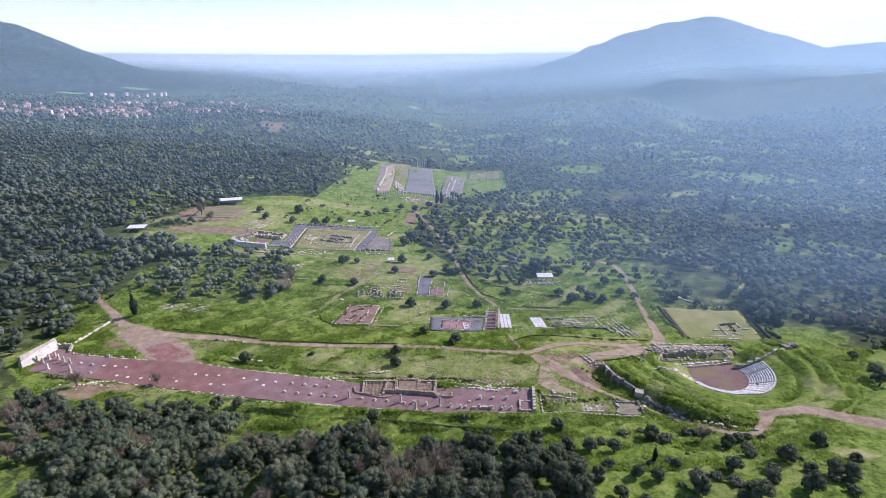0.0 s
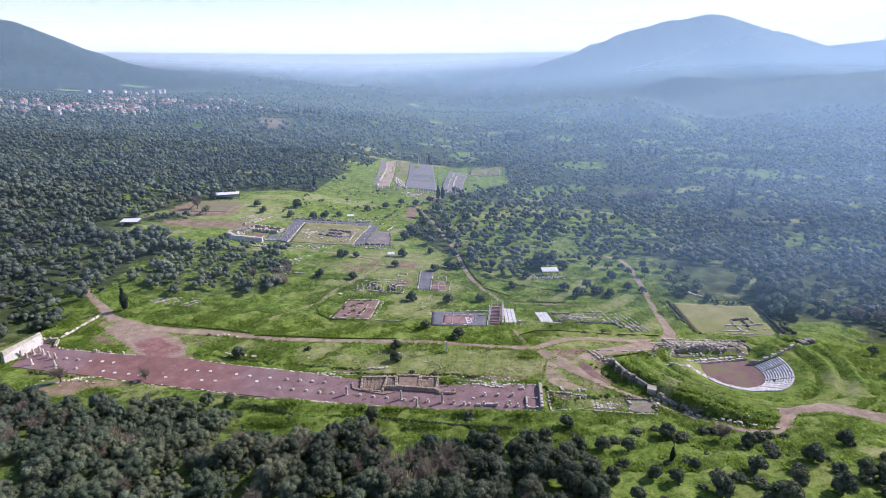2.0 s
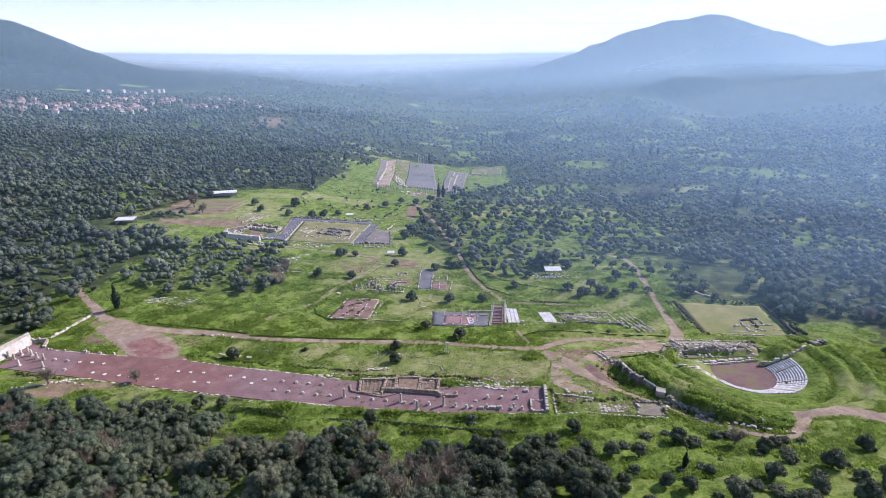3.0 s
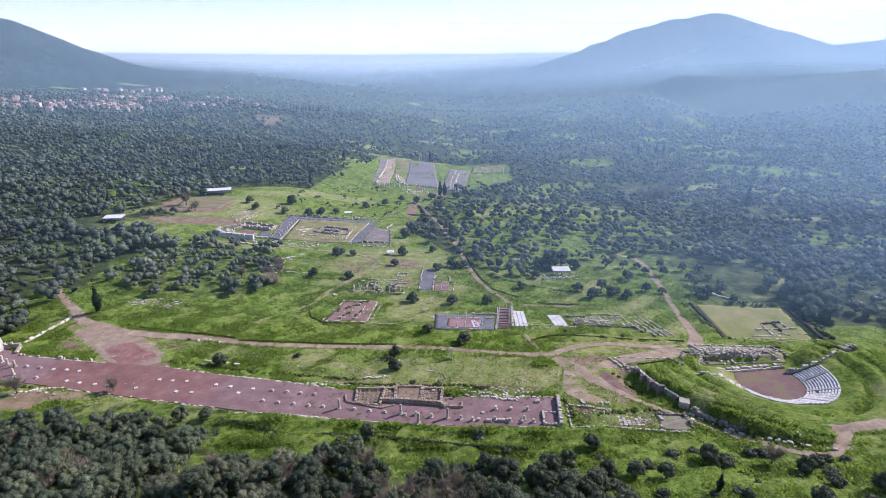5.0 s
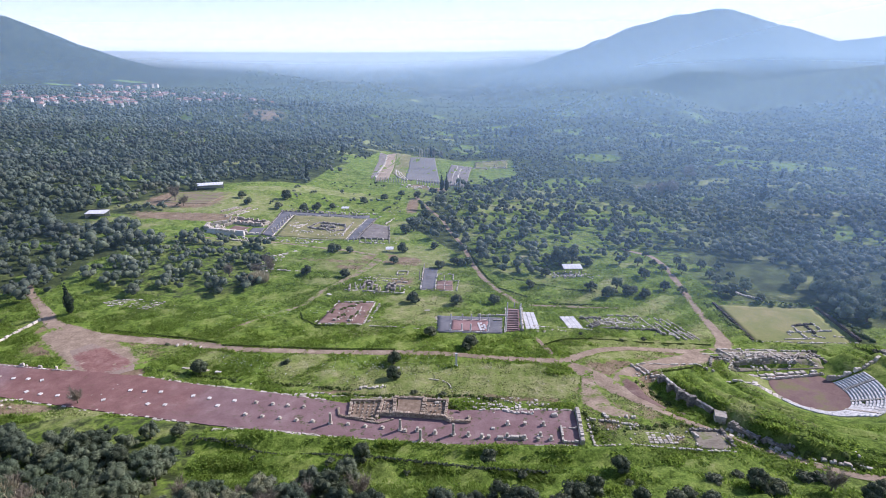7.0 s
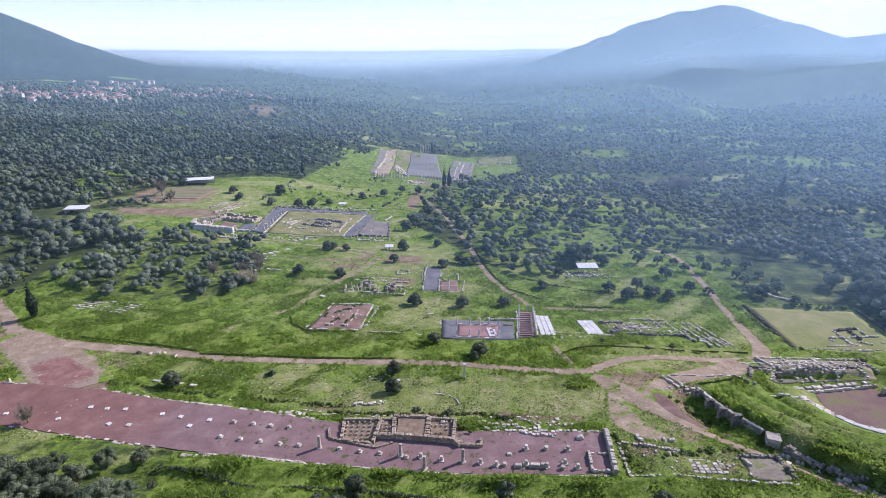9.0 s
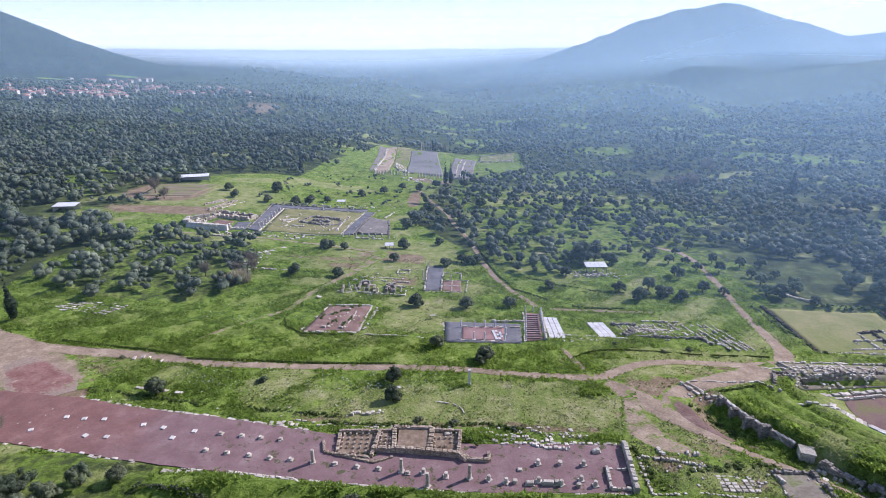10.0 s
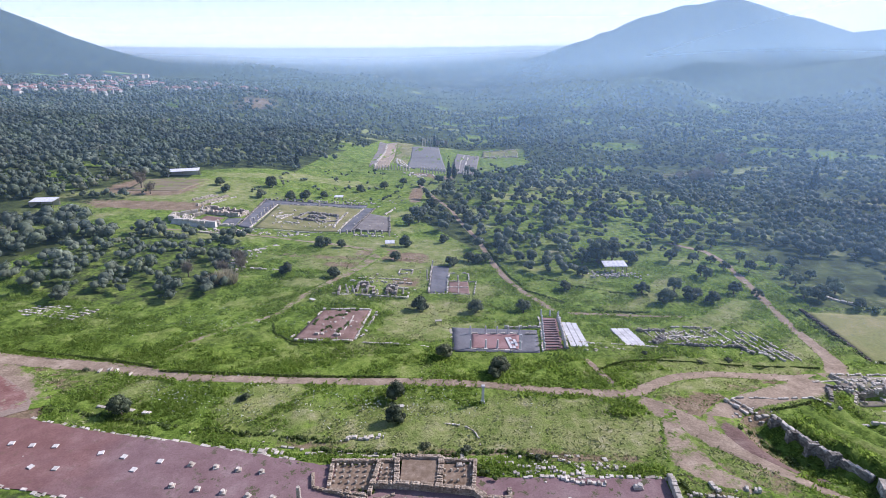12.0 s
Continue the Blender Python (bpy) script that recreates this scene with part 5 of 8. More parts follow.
stone_row("stone_pile", [(-28.6, 180.4), (-24.2, 180.2), (-20.6, 180.8)], 0.9, 0.6, 0.9, "long pile of pale blocks in the shade of a tree", "rubble", 25, 0.05, 0.1, 0.5)
stone_row("path_edging", [(-10, 186), (-5, 185.4), (-2.2, 183.6), (-1.2, 181), (-1, 178.4)], 0.35, 0.2, 0.8, "curved line of small stones in the meadow", "stones", 26, 0.25)
stone_row("kerb", [(-85, 190.6), (-79, 189.4), (-72, 188.4)], 0.9, 0.4, 1.4, "low line of pale blocks in front of a bush", "kerb", 27, 0.2)
stone_row("stones", [(-95, 205.6), (-90, 206), (-84, 204)], 1.2, 0.4, 0.9, "scattered rubble beside the path", "stones", 28, 0.3, 0.1, 0.7)

# ---- rooms between the portico and the theatre ----
walls_thing("low_wall", [((34, 154.4), (47, 153.0), 0.6, 0.42), ((47, 153.0), (57, 151.6), 0.6, 0.38), ((57, 151.6), (66.8, 150.4), 0.6, 0.45)], "long low grey wall at the edge of the foundations", "wall", 54, None, 0.45, 0.15)
walls_thing("dark_room", [((59.6, 160.0), (67.6, 159.6), 0.9, 0.8), ((67.6, 159.8), (67.2, 151.4), 0.8, 0.9), ((59.8, 160), (60.2, 156.4), 0.7, 0.6)], "small room of dark stone walls beside the track", "ruin", 55, None, 0.55, 0.4, M["dark_rubble"])
walls_thing("foundation", [((34.6, 165), (33.9, 154), 0.7, 0.5), ((35, 165), (42, 163.6), 0.8, 0.6), ((42, 163.6), (48.5, 161.4), 0.8, 0.5),
                           ((39.5, 168), (40.3, 165.2), 1.0, 0.74), ((45.4, 166.4), (47.8, 165.6), 1.2, 0.74)], "grey foundations of small rooms in grass", "ruin", 31, None, 0.45, 0.4)


def paving(name, x, y, turn, nx, ny, sx, sy, label, seed, material=None, missing=0.12, lift=0.12, gap=0.16):
    """A field of single flat slabs."""
    ob = holder(name, x, y, ground_at(x, y), turn, label, "paving")
    rng = random.Random(seed)
    for i in range(nx):
        for j in range(ny):
            if rng.random() < missing:
                continue
            w = ob.matrix_world @ Vector(((i + 0.5) * sx, (j + 0.5) * sy, 0))
            m = Matrix.LocRotScale((w.x, w.y, ground_at(w.x, w.y) - 0.12), Euler((0, 0, turn)), (sx - gap, sy - gap, lift + 0.12 + rng.uniform(0, 0.06)))
            part("slab", rng.choice(SLABS if material is None else material), None, ob, at=ob.matrix_world.inverted() @ m)
    return ob


M["marble"] = earthy("pale marble", [(0.3, (0.48, 0.47, 0.46)), (0.7, (0.66, 0.65, 0.64))], 3.0, 0.6, 0.2, 0.02, 0.6, 0.15, 0.25)
SLABS = []
for i in range(3):
    SLABS.append(Geo().box(-0.5, 0.5, -0.5, 0.5, 0, 1, taper=0.015 + 0.005 * i).mesh("slab", M["marble"]))
paving("paving", 47.4, 154.4, -0.07, 6, 5, 1.2, 0.95, "worn pale paving slabs with grass between", 33, [Geo().stone(0, 0, 0, 1, 1, 1, 0, random.Random(k)).mesh("slab", M["stone"]) for k in range(4)], 0.15, 0.1)

# ---- the theatre ----


def patch(name, corners, material, label, category="floor", lift=0.1, n=14, kind="structure", under=0.3):
    """A floor laid on the ground: four corners round, draped, with a skirt at its edge."""
    (ax, ay), (bx, by), (cx, cy), (dx, dy) = corners
    FLOORS.append(list(corners))
    u, v = np.meshgrid(np.linspace(0, 1, n), np.linspace(0, 1, n))
    x = (ax * (1 - u) + bx * u) * (1 - v) + (dx * (1 - u) + cx * u) * v
    y = (ay * (1 - u) + by * u) * (1 - v) + (dy * (1 - u) + cy * u) * v
    z = height(x, y) + lift
    top = np.stack([x.ravel(), y.ravel(), z.ravel()], 1)
    i = (np.arange(n - 1)[:, None] * n + np.arange(n - 1)[None]).ravel()
    quads = np.stack([i, i + 1, i + n + 1, i + n], 1)
    rim = np.concatenate([np.arange(n), np.arange(1, n) * n + n - 1, (n - 1) * n + np.arange(n - 2, -1, -1), np.arange(n - 2, 0, -1) * n])
    low = top[rim] - (0, 0, lift + under)
    k, m = len(top), len(rim)
    j = np.arange(m)
    skirt = np.stack([rim, k + j, k + (j + 1) % m, rim[(j + 1) % m]], 1)
    ob = new(name, fast_mesh(name, np.concatenate([top, low]), np.concatenate([quads, skirt]), material))
    return tagged(ob, label, category, kind=kind)


M["stage_earth"] = earthy("stage earth", [(0.35, (0.20, 0.17, 0.13)), (0.5, (0.27, 0.235, 0.18)), (0.62, (0.17, 0.19, 0.075))], 2.0, 0.3, 0.5, 0.06)


def theatre():
    cx, cy = THEATRE
    g = Geo()
    n = 48
    g.add([(cx, cy, FLOOR_Z)] + [(cx + (SEAT_IN + 0.6) * math.cos(2 * math.pi * i / n), cy + (SEAT_IN + 0.6) * math.sin(2 * math.pi * i / n), FLOOR_Z) for i in range(n)], [(0, 1 + i, 1 + (i + 1) % n) for i in range(n)])
    g.thing("orchestra_floor", M["orchestra"], "round floor of reddish earth with a patch of grass", "floor", kind="structure")
    seats = holder("theatre_seats", cx, cy, FLOOR_Z, 0, "curved rows of white stone theatre seats, partly restored", "seating")
    rng = random.Random(41)
    rows = 11
    for k in range(rows):
        r, z = SEAT_IN + 0.25 + (SEAT_OUT - SEAT_IN) * (k + 0.5) / rows, 4.4 * (k + 1) / rows - 0.1
        row = part("seat_row", Geo().box(-0.2, 0.2, -0.2, 0.2, -0.6, -0.4), M["seat"], seats)
        lo, hi = -2.75 + 0.02 * k, math.asin(4.7 / r)
        if k > 6:
            lo = -1.75 + 0.05 * k
        cuts = [lo] + [s for s in (-1.1, -0.55, 0.0) if lo < s < hi] + [hi]
        blocks = []
        for p, q in zip(cuts, cuts[1:]):
            p, q = p + 0.45 / r, q - 0.45 / r
            n = max(1, round((q - p) * r / 1.9))
            blocks += [(p + (q - p) * i / n, (q - p) / n) for i in range(n)]
        for a, step in blocks:
            if rng.random() > 0.02:
                m = Matrix.LocRotScale((r * math.cos(a + step / 2), r * math.sin(a + step / 2), z - 0.6), Euler((0, 0, a + step / 2 + math.pi / 2)), (step * r * 1.06, 0.80, 0.6 + rng.uniform(0, 0.04)))
                part("seat_block", rng.choice(SEATS), None, row, at=m)
    # stairs between the wedges of seats
    for a in (-1.1, -0.55, 0.0):
        st = Geo()
        for k in range(22):
            r, z = SEAT_IN + (SEAT_OUT - SEAT_IN) * k / 22, 4.4 * k / 22
            c, s = math.cos(a), math.sin(a)
            st.box(r, r + 0.5, -0.35, 0.35, z - 0.5, z + 0.18, a)
        part("stairway", st, M["stone"], seats)
    return seats


M["orchestra"] = earthy("orchestra earth", [(0.35, (0.17, 0.105, 0.095)), (0.5, (0.22, 0.145, 0.125)), (0.56, (0.21, 0.165, 0.10)), (0.64, (0.19, 0.185, 0.08))], 2.0, 0.11, 0.4, 0.05)
M["seat"] = earthy("white seat stone", [(0.3, (0.52, 0.50, 0.47)), (0.7, (0.74, 0.73, 0.70))], 3.0, 0.7, 0.4, 0.03, 0.8, 0.25, 0.4)
SEATS = [Geo().stone(0, 0, 0, 1, 1, 1, 0, random.Random(60 + k)).mesh("seat_block", M["seat"]) for k in range(5)]
theatre()
patch("floor", [(58.4, 152.2), (66.4, 151.2), (67, 159.2), (60, 159.6)], M["stage_earth"], "trodden earth floor inside low walls")
patch("stage_floor", [(91, 203), (126, 205), (127, 214), (92, 213)], M["stage_earth"], "dark trodden earth among the stage ruins", "floor", 0.1, 16)
stone_row("stage_step", [(98, 200.6), (108, 201.8), (122, 203.4)], 1.6, 0.5, 1.8, "broad pinkish step of the stage", "step", 56, 0.05, 0.2, 0.1)
# stage: low front wall, back buildings, side walls
walls_thing("proscenium", [((100, 198.6), (108, 199.6), 0.6, 0.84), ((108, 199.6), (118, 201), 0.6, 0.84), ((118, 201), (124, 202), 0.7, 0.98)], "long low stage wall of stone in front of the orchestra", "wall", 43, -10.6, 0.7, 0.2, M["stone"])
walls_thing("stage_building", [((95, 206.5), (104, 207.5), 0.9, 0.65), ((104, 207.5), (124, 209), 1.0, 0.91), ((93, 213.5), (108, 214.5), 0.8, 0.52), ((108, 214.5), (126, 214.8), 0.8, 0.52), ((126, 214.8), (128, 207), 1.0, 0.78), ((112, 208), (112, 214.6), 0.8, 0.52),
                               ((102, 207.4), (101.6, 214), 0.8, 0.52), ((118, 209), (122, 213), 1.2, 0.65), ((93.2, 213.5), (96.5, 205.2), 0.8, 0.65)], "ruined grey stone stage building with low rooms", "ruin", 44, None, 0.5, 0.5, M["dark_rubble"])
walls_thing("stage_rooms", [((97, 210.4), (111, 211.4), 0.8, 0.54), ((106, 204), (106.4, 211), 0.9, 0.72), ((114, 206), (125, 211.6), 1.0, 0.66), ((116, 212.4), (124.6, 205.8), 0.9, 0.54), ((90, 206), (97, 204.4), 0.8, 0.54)], "tumbled inner walls of the stage building", "ruin", 57, None, 0.5, 0.5, M["dark_rubble"])
walls_thing("side_wall", [((122.8, 198.6), (128, 198.5), 0.9, 1.3), ((128, 198.5), (134, 198.9), 0.9, 1.1), ((134, 198.9), (140, 202.2), 0.8, 0.9), ((140, 202.2), (146, 205.6), 0.9, 0.8)], "pale stone wall closing the seats on the stage side", "wall", 45, None, 0.8, 0.15, M["stone"])
walls_thing("tower_ruin", [((150, 210), (156.5, 212), 1.6, 2.0), ((151, 213), (157, 214.6), 1.4, 1.2), ((156.5, 212), (157.4, 214.6), 1.2, 1.8), ((146, 206.6), (150, 210), 1.2, 1.2)], "stump of a dark stone tower", "ruin", 46, None, 0.7, 0.35, M["dark_rubble"])
stone_row("coping", [(93.6, 191.4), (97, 188.6), (100.4, 186.2), (104, 183.6), (108, 181.6), (112, 180.9)], 2.8, 0.35, 1.5, "broad white edging of the seats seen from behind", "wall", 53, 0.04, 0.3, 0.06)
stone_row("coping", [(84.5, 191), (94, 190.6), (98, 190), (103, 189)], 0.8, 0.3, 1.3, "pale coping of the passage wall beside the seats", "wall", 47, 0.03, 0.3)


def bank_wall():
    """The tall retaining wall of the theatre's bank, with buttresses and a square gate tower."""
    ob = holder("bank_wall", 66, 190, -4, 0, "high curved retaining wall of grey blocks with buttresses", "wall")
    rng = random.Random(48)
    line = [(64.6, 191.0), (65.6, 184), (66.6, 178.5), (68.0, 173.5), (69.6, 168.6)]
    crest = [-3.3, -2.4, -1.4, -0.4, 0.5]
    for (a, b), (za, zb) in zip(zip(line, line[1:]), zip(crest, crest[1:])):
        for i in range(3):
            p, q = (tuple(a[k] + (b[k] - a[k]) * (i + d) / 3 for k in (0, 1)) for d in (0, 1))
            top = za + (zb - za) * (i + 0.5) / 3
            low = min(ground_at(p[0] - 2, p[1]), ground_at(q[0] - 2, q[1])) - 0.6
            part("wall", rubble(Geo(), (p[0] - 66, p[1] - 190), (q[0] - 66, q[1] - 190), 1.1, top - low, rng, low + 4, 0.5, 0.0), M["dark_rubble"], ob)
            m = Matrix.LocRotScale(((p[0] + q[0]) / 2 - 66, (p[1] + q[1]) / 2 - 190, top + 3.95), Euler((0, 0, math.atan2(q[1] - p[1], q[0] - p[0]))), (math.dist(p, q) * 1.0, 0.85, 0.22))
            part("coping", rng.choice(STONES), None, ob, "pale coping stone", at=m)
    for u in (0.12, 0.34, 0.56, 0.78):
        x, y = 64.6 + 4.6 * u - 1.2, 191 - 21 * u
        low = ground_at(x - 0.5, y) - 0.5
        part("buttress", rubble(Geo(), (x - 67.4, y - 190), (x - 65.2, y - 190), 1.1, 2.6 + u * 1.4, rng, low + 4, 0.5, 0.15), M["dark_rubble"], ob)
    foot = holder("foot_wall", 71.6, 162.4, ground_at(71.6, 162.4), 0, "low dark rubble wall at the foot of the bank", "wall")
    run = [(71.4, 163.0), (73.4, 159.0), (75.6, 155.4), (78.2, 152.4), (81.0, 150.4)]
    for a, b in zip(run, run[1:]):
        low = min(ground_at(a[0] - 1, a[1] - 1), ground_at(b[0] - 1, b[1] - 1)) - 0.4
        part("wall", rubble(Geo(), (a[0] - 71.6, a[1] - 162.4), (b[0] - 71.6, b[1] - 162.4), 1.2, 2.6, rng, low - foot.matrix_world.translation.z, 0.55, 0.4), M["dark_rubble"], foot)
    tower = holder("gate_tower", 70.2, 165.6, -1.5, -0.35, "small square stone tower with a flat roof slab", "tower")
    for k in range(4):
        for side in range(4):
            c, s = math.cos(side * math.pi / 2), math.sin(side * math.pi / 2)
            for i in (-1, 0, 1):
                px, py = 1.1, i * 0.84
                m = Matrix.LocRotScale((px * c - py * s, px * s + py * c, -0.3 + 0.70 * k), Euler((0, 0, side * math.pi / 2)), (0.62, 0.84, 0.72))
                part("block", rng.choice(STONES), None, tower, at=m)
    part("roof_slab", Geo().box(-1.5, 1.5, -1.5, 1.5, 2.5, 2.68, taper=0.05), M["stone"], tower, "pale flat stone slab")


bank_wall()
stone_row("rock_edge", [(70.4, 161.6), (75.4, 153.6), (81.4, 148.2), (90, 144), (99.4, 140.6)], 0.9, 0.7, 1.2, "overgrown rocks along the foot of the bank", "rocks", 49, 0.4, 0.25, 0.4)
walls_thing("gate_ruin", [((57, 197.4), (60.4, 192.6), 0.8, 0.7), ((61.6, 191.6), (64.4, 191.6), 1.0, 0.74), ((58.8, 198.0), (62, 193.6), 0.6, 0.5), ((59.4, 198.6), (72, 199.2), 0.6, 0.4), ((72, 199.2), (80, 200.8), 0.6, 0.6), ((80, 200.8), (83, 195), 0.6, 0.5)], "tumbled grey blocks of a ruined gate", "ruin", 50, None, 0.8, 0.4)
stone_row("paving_stones", [(70, 158.6), (74, 154), (78.5, 150.4), (80.5, 148)], 1.6, 0.15, 1.4, "pale loose slabs along the dirt road", "stones", 51, 0.25, 0.1, 0.5)
walls_thing("side_chamber", [((84, 199.5), (88, 207), 0.8, 0.84), ((88, 207), (97, 205.5), 0.8, 0.77), ((90, 199), (94, 205), 0.7, 0.70), ((86, 209.5), (112, 213.5), 0.7, 0.28)], "roofless dark stone chamber beside the stage", "ruin", 52, None, 0.55, 0.3, M["dark_rubble"])


def scatter(x, y, rx, ry, count, lo, hi, label, seed):
    """Single stones lying about on the ground."""
    rng = random.Random(seed)
    ob = holder("scattered_stones", x, y, ground_at(x, y), 0, label, "stones")
    for _ in range(count):
        px, py, s = x + rng.gauss(0, 0.5) * rx, y + rng.gauss(0, 0.5) * ry, rng.uniform(lo, hi)
        lay(ob, px, py, ground_at(px, py) - 0.1, s * rng.uniform(0.8, 1.5), s, s * rng.uniform(0.4, 0.8) + 0.1, rng.uniform(0, 3), rng)


scatter(14, 172, 12, 2.5, 34, 0.26, 0.65, "pale stones strewn in weeds behind the floor", 501)
scatter(-46, 181, 20, 3, 18, 0.20, 0.43, "few pale stones in dry grass", 502)
scatter(44, 161, 9, 5, 22, 0.26, 0.65, "grey blocks strewn between foundations", 503)
scatter(60, 155, 8, 4, 14, 0.26, 0.58, "pale stones lying in the grass", 504)
scatter(107, 209, 17, 5, 130, 0.3, 0.9, "fallen blocks of the stage building", 505)
scatter(60, 194, 6, 4, 14, 0.33, 0.79, "tumbled blocks beside the gate", 506)
scatter(70, 231, 18, 8, 120, 0.22, 0.6, "grey blocks strewn over a grassy ruin", 507)
scatter(-32, 260, 13, 6, 40, 0.26, 0.72, "pale blocks strewn over low ruins", 508)
scatter(-28, 275, 14, 8, 24, 0.26, 0.65, "pale blocks in short grass", 509)
scatter(-40, 233, 8, 9, 26, 0.26, 0.65, "pale blocks lying on a weedy floor", 510)
scatter(-130, 170, 9, 4, 22, 0.26, 0.72, "loose rocks on a washed-out slope", 511)
scatter(-100, 176, 12, 6, 12, 0.2, 0.4, "small stones on red gravel", 512)
scatter(86, 146, 8, 2.5, 14, 0.26, 0.65, "rocks along the edge of a dirt road", 513)
scatter(108, 198, 8, 3, 10, 0.26, 0.65, "loose blocks beside the stage", 514)

# ---- lawns, floors and ruins in the middle of the site ----


M["grey_gravel"] = earthy("grey gravel", [(0.35, (0.115, 0.115, 0.125)), (0.65, (0.185, 0.185, 0.195))], 3.0, 0.2, 0.3, 0.03)
M["lawn"] = earthy("short dry lawn", [(0.3, (0.13, 0.15, 0.05)), (0.5, (0.22, 0.21, 0.085)), (0.7, (0.32, 0.28, 0.15))], 1.8, 0.12, 0.5, 0.06)
M["pale_earth"] = earthy("pale trodden earth", [(0.3, (0.24, 0.185, 0.135)), (0.5, (0.325, 0.26, 0.19)), (0.7, (0.42, 0.345, 0.26))], 1.5, 0.05, 0.4, 0.06)
M["short_lawn"] = earthy("short mown turf", [(0.3, (0.13, 0.17, 0.05)), (0.45, (0.205, 0.22, 0.075)), (0.58, (0.255, 0.245, 0.10)), (0.7, (0.33, 0.29, 0.145))], 1.5, 0.05, 0.4, 0.06)
M["brown_red"] = earthy("brownish red earth", [(0.3, (0.15, 0.10, 0.075)), (0.5, (0.23, 0.145, 0.12)), (0.7, (0.29, 0.21, 0.17))], 2.5, 0.3, 0.5, 0.05)
M["metal"] = earthy("pale sheet roofing", [(0.3, (0.58, 0.58, 0.58)), (0.7, (0.74, 0.74, 0.74))], 1.0, 0.5, 0.1, 0.02, 0.6, 0.15)
M["plaster"] = earthy("white plaster", [(0.3, (0.42, 0.39, 0.35)), (0.7, (0.58, 0.55, 0.50))], 1.0, 0.3, 0.1, 0.02, 0.9, 0.1, 0.6)
M["roof_tile"] = earthy("red roof tiles", [(0.3, (0.26, 0.13, 0.10)), (0.7, (0.36, 0.20, 0.16))], 2.0, 0.3, 0.4, 0.05, 0.9, 0.2, 0.5)
M["window"] = earthy("dark window glass", [(0.3, (0.03, 0.035, 0.04)), (0.7, (0.05, 0.055, 0.06))], 1.0, 0.5, 0.0, 0.01, 0.15, 0.0)
M["hedge"] = leafy("hedge leaves", (0.05, 0.085, 0.018), (0.17, 0.23, 0.06), 0.4)
M["wood"] = earthy("grey weathered wood", [(0.3, (0.16, 0.13, 0.10)), (0.7, (0.28, 0.24, 0.19))], 5.0, 1.0)

patch("floor", [(-6.2, 218.2), (17.6, 218.8), (19.2, 234.2), (-6, 234.2)], M["grey_gravel"], "level floor of dark grey gravel in a roofless hall")
patch("floor", [(-1.0, 220.4), (12.2, 220.4), (13.4, 230.6), (-0.4, 229.8)], M["red"], "inner floor of red gravel framed by columns", lift=0.16)
patch("floor", [(19.0, 220.0), (24.4, 220.6), (27.0, 244.6), (22.2, 245)], M["red"], "sloping strip of red gravel between two walls", lift=0.18)
MARBLE = "slender white marble column of a roofless hall"
put_columns(column_kind("column", 2.6, 0.27, True, MARBLE, "columns of the roofless hall", sides=8, material=M["marble"]),
            [(-0.8, 229.9), (-1.2, 220.4), (3, 220.9), (6.2, 221), (3.6, 230.2), (7, 230.5), (10.2, 230.7), (13.4, 230.4), (12.4, 220.6), (13.2, 225)], seed=5)
put_columns(column_kind("column", 2.2, 0.25, True, "white column of a double row beside the red strip", "columns along the red strip", sides=8, material=M["marble"]),
            [(24.9 + 0.11 * k * 2.1, 221.4 + 2.1 * k) for k in range(12)] + [(19.0 + 0.14 * k * 3, 220.6 + 3 * k) for k in range(8)] + [(22.6, 246.6), (25.4, 246.6), (28, 246.2)], seed=6)
stone_row("kerb", [(-1.2, 219.9), (12.4, 219.9)], 0.5, 0.3, 1.4, "white step in front of the red floor", "kerb", 61, 0.1)
stone_row("kerb", [(-0.6, 230.3), (13.6, 231.2)], 0.5, 0.35, 1.4, "white step behind the red floor", "kerb", 62, 0.1)
stone_row("kerb", [(-6.4, 233.6), (-6.4, 226)], 0.7, 0.4, 1.0, "pale blocks at the edge of the grey floor", "kerb", 63, 0.4)
stone_row("low_wall", [(9.6, 235.3), (14, 235.8), (20.8, 236.2)], 0.6, 0.8, 1.5, "white low wall at the back of the grey floor", "wall", 64, 0.05)
stone_row("low_wall", [(15, 230.5), (18.6, 230.8)], 0.5, 0.7, 1.5, "short white wall beside the red strip", "wall", 65, 0.05)
stone_row("low_wall", [(25.4, 220.4), (26.6, 232), (28.2, 246)], 0.6, 0.9, 1.4, "white block wall along the red strip", "wall", 66, 0.08)
stone_row("low_wall", [(18.4, 219.4), (20.2, 232), (21.6, 245.4)], 0.5, 0.5, 1.4, "low white wall edging the red strip", "wall", 67, 0.12)
paving("paving", 9.6, 220.6, 0.1, 3, 5, 0.95, 1.4, "tilted white marble slabs lying on red gravel", 68, None, 0.15, 0.35)
FLOORS.append([(26.4, 222), (32, 222), (32.6, 242), (27, 242)])
FLOORS.append([(42, 224), (48.8, 224), (48.4, 237.4), (41.6, 237)])
paving("marble_floor", 26.6, 222.4, -0.05, 3, 8, 1.7, 2.35, "large white marble slabs in neat rows", 69, None, 0.02, 0.3)
paving("marble_floor", 42.6, 224.2, 0.06, 3, 5, 1.9, 2.5, "bright marble ramp of large slabs", 70, None, 0.02, 0.35)


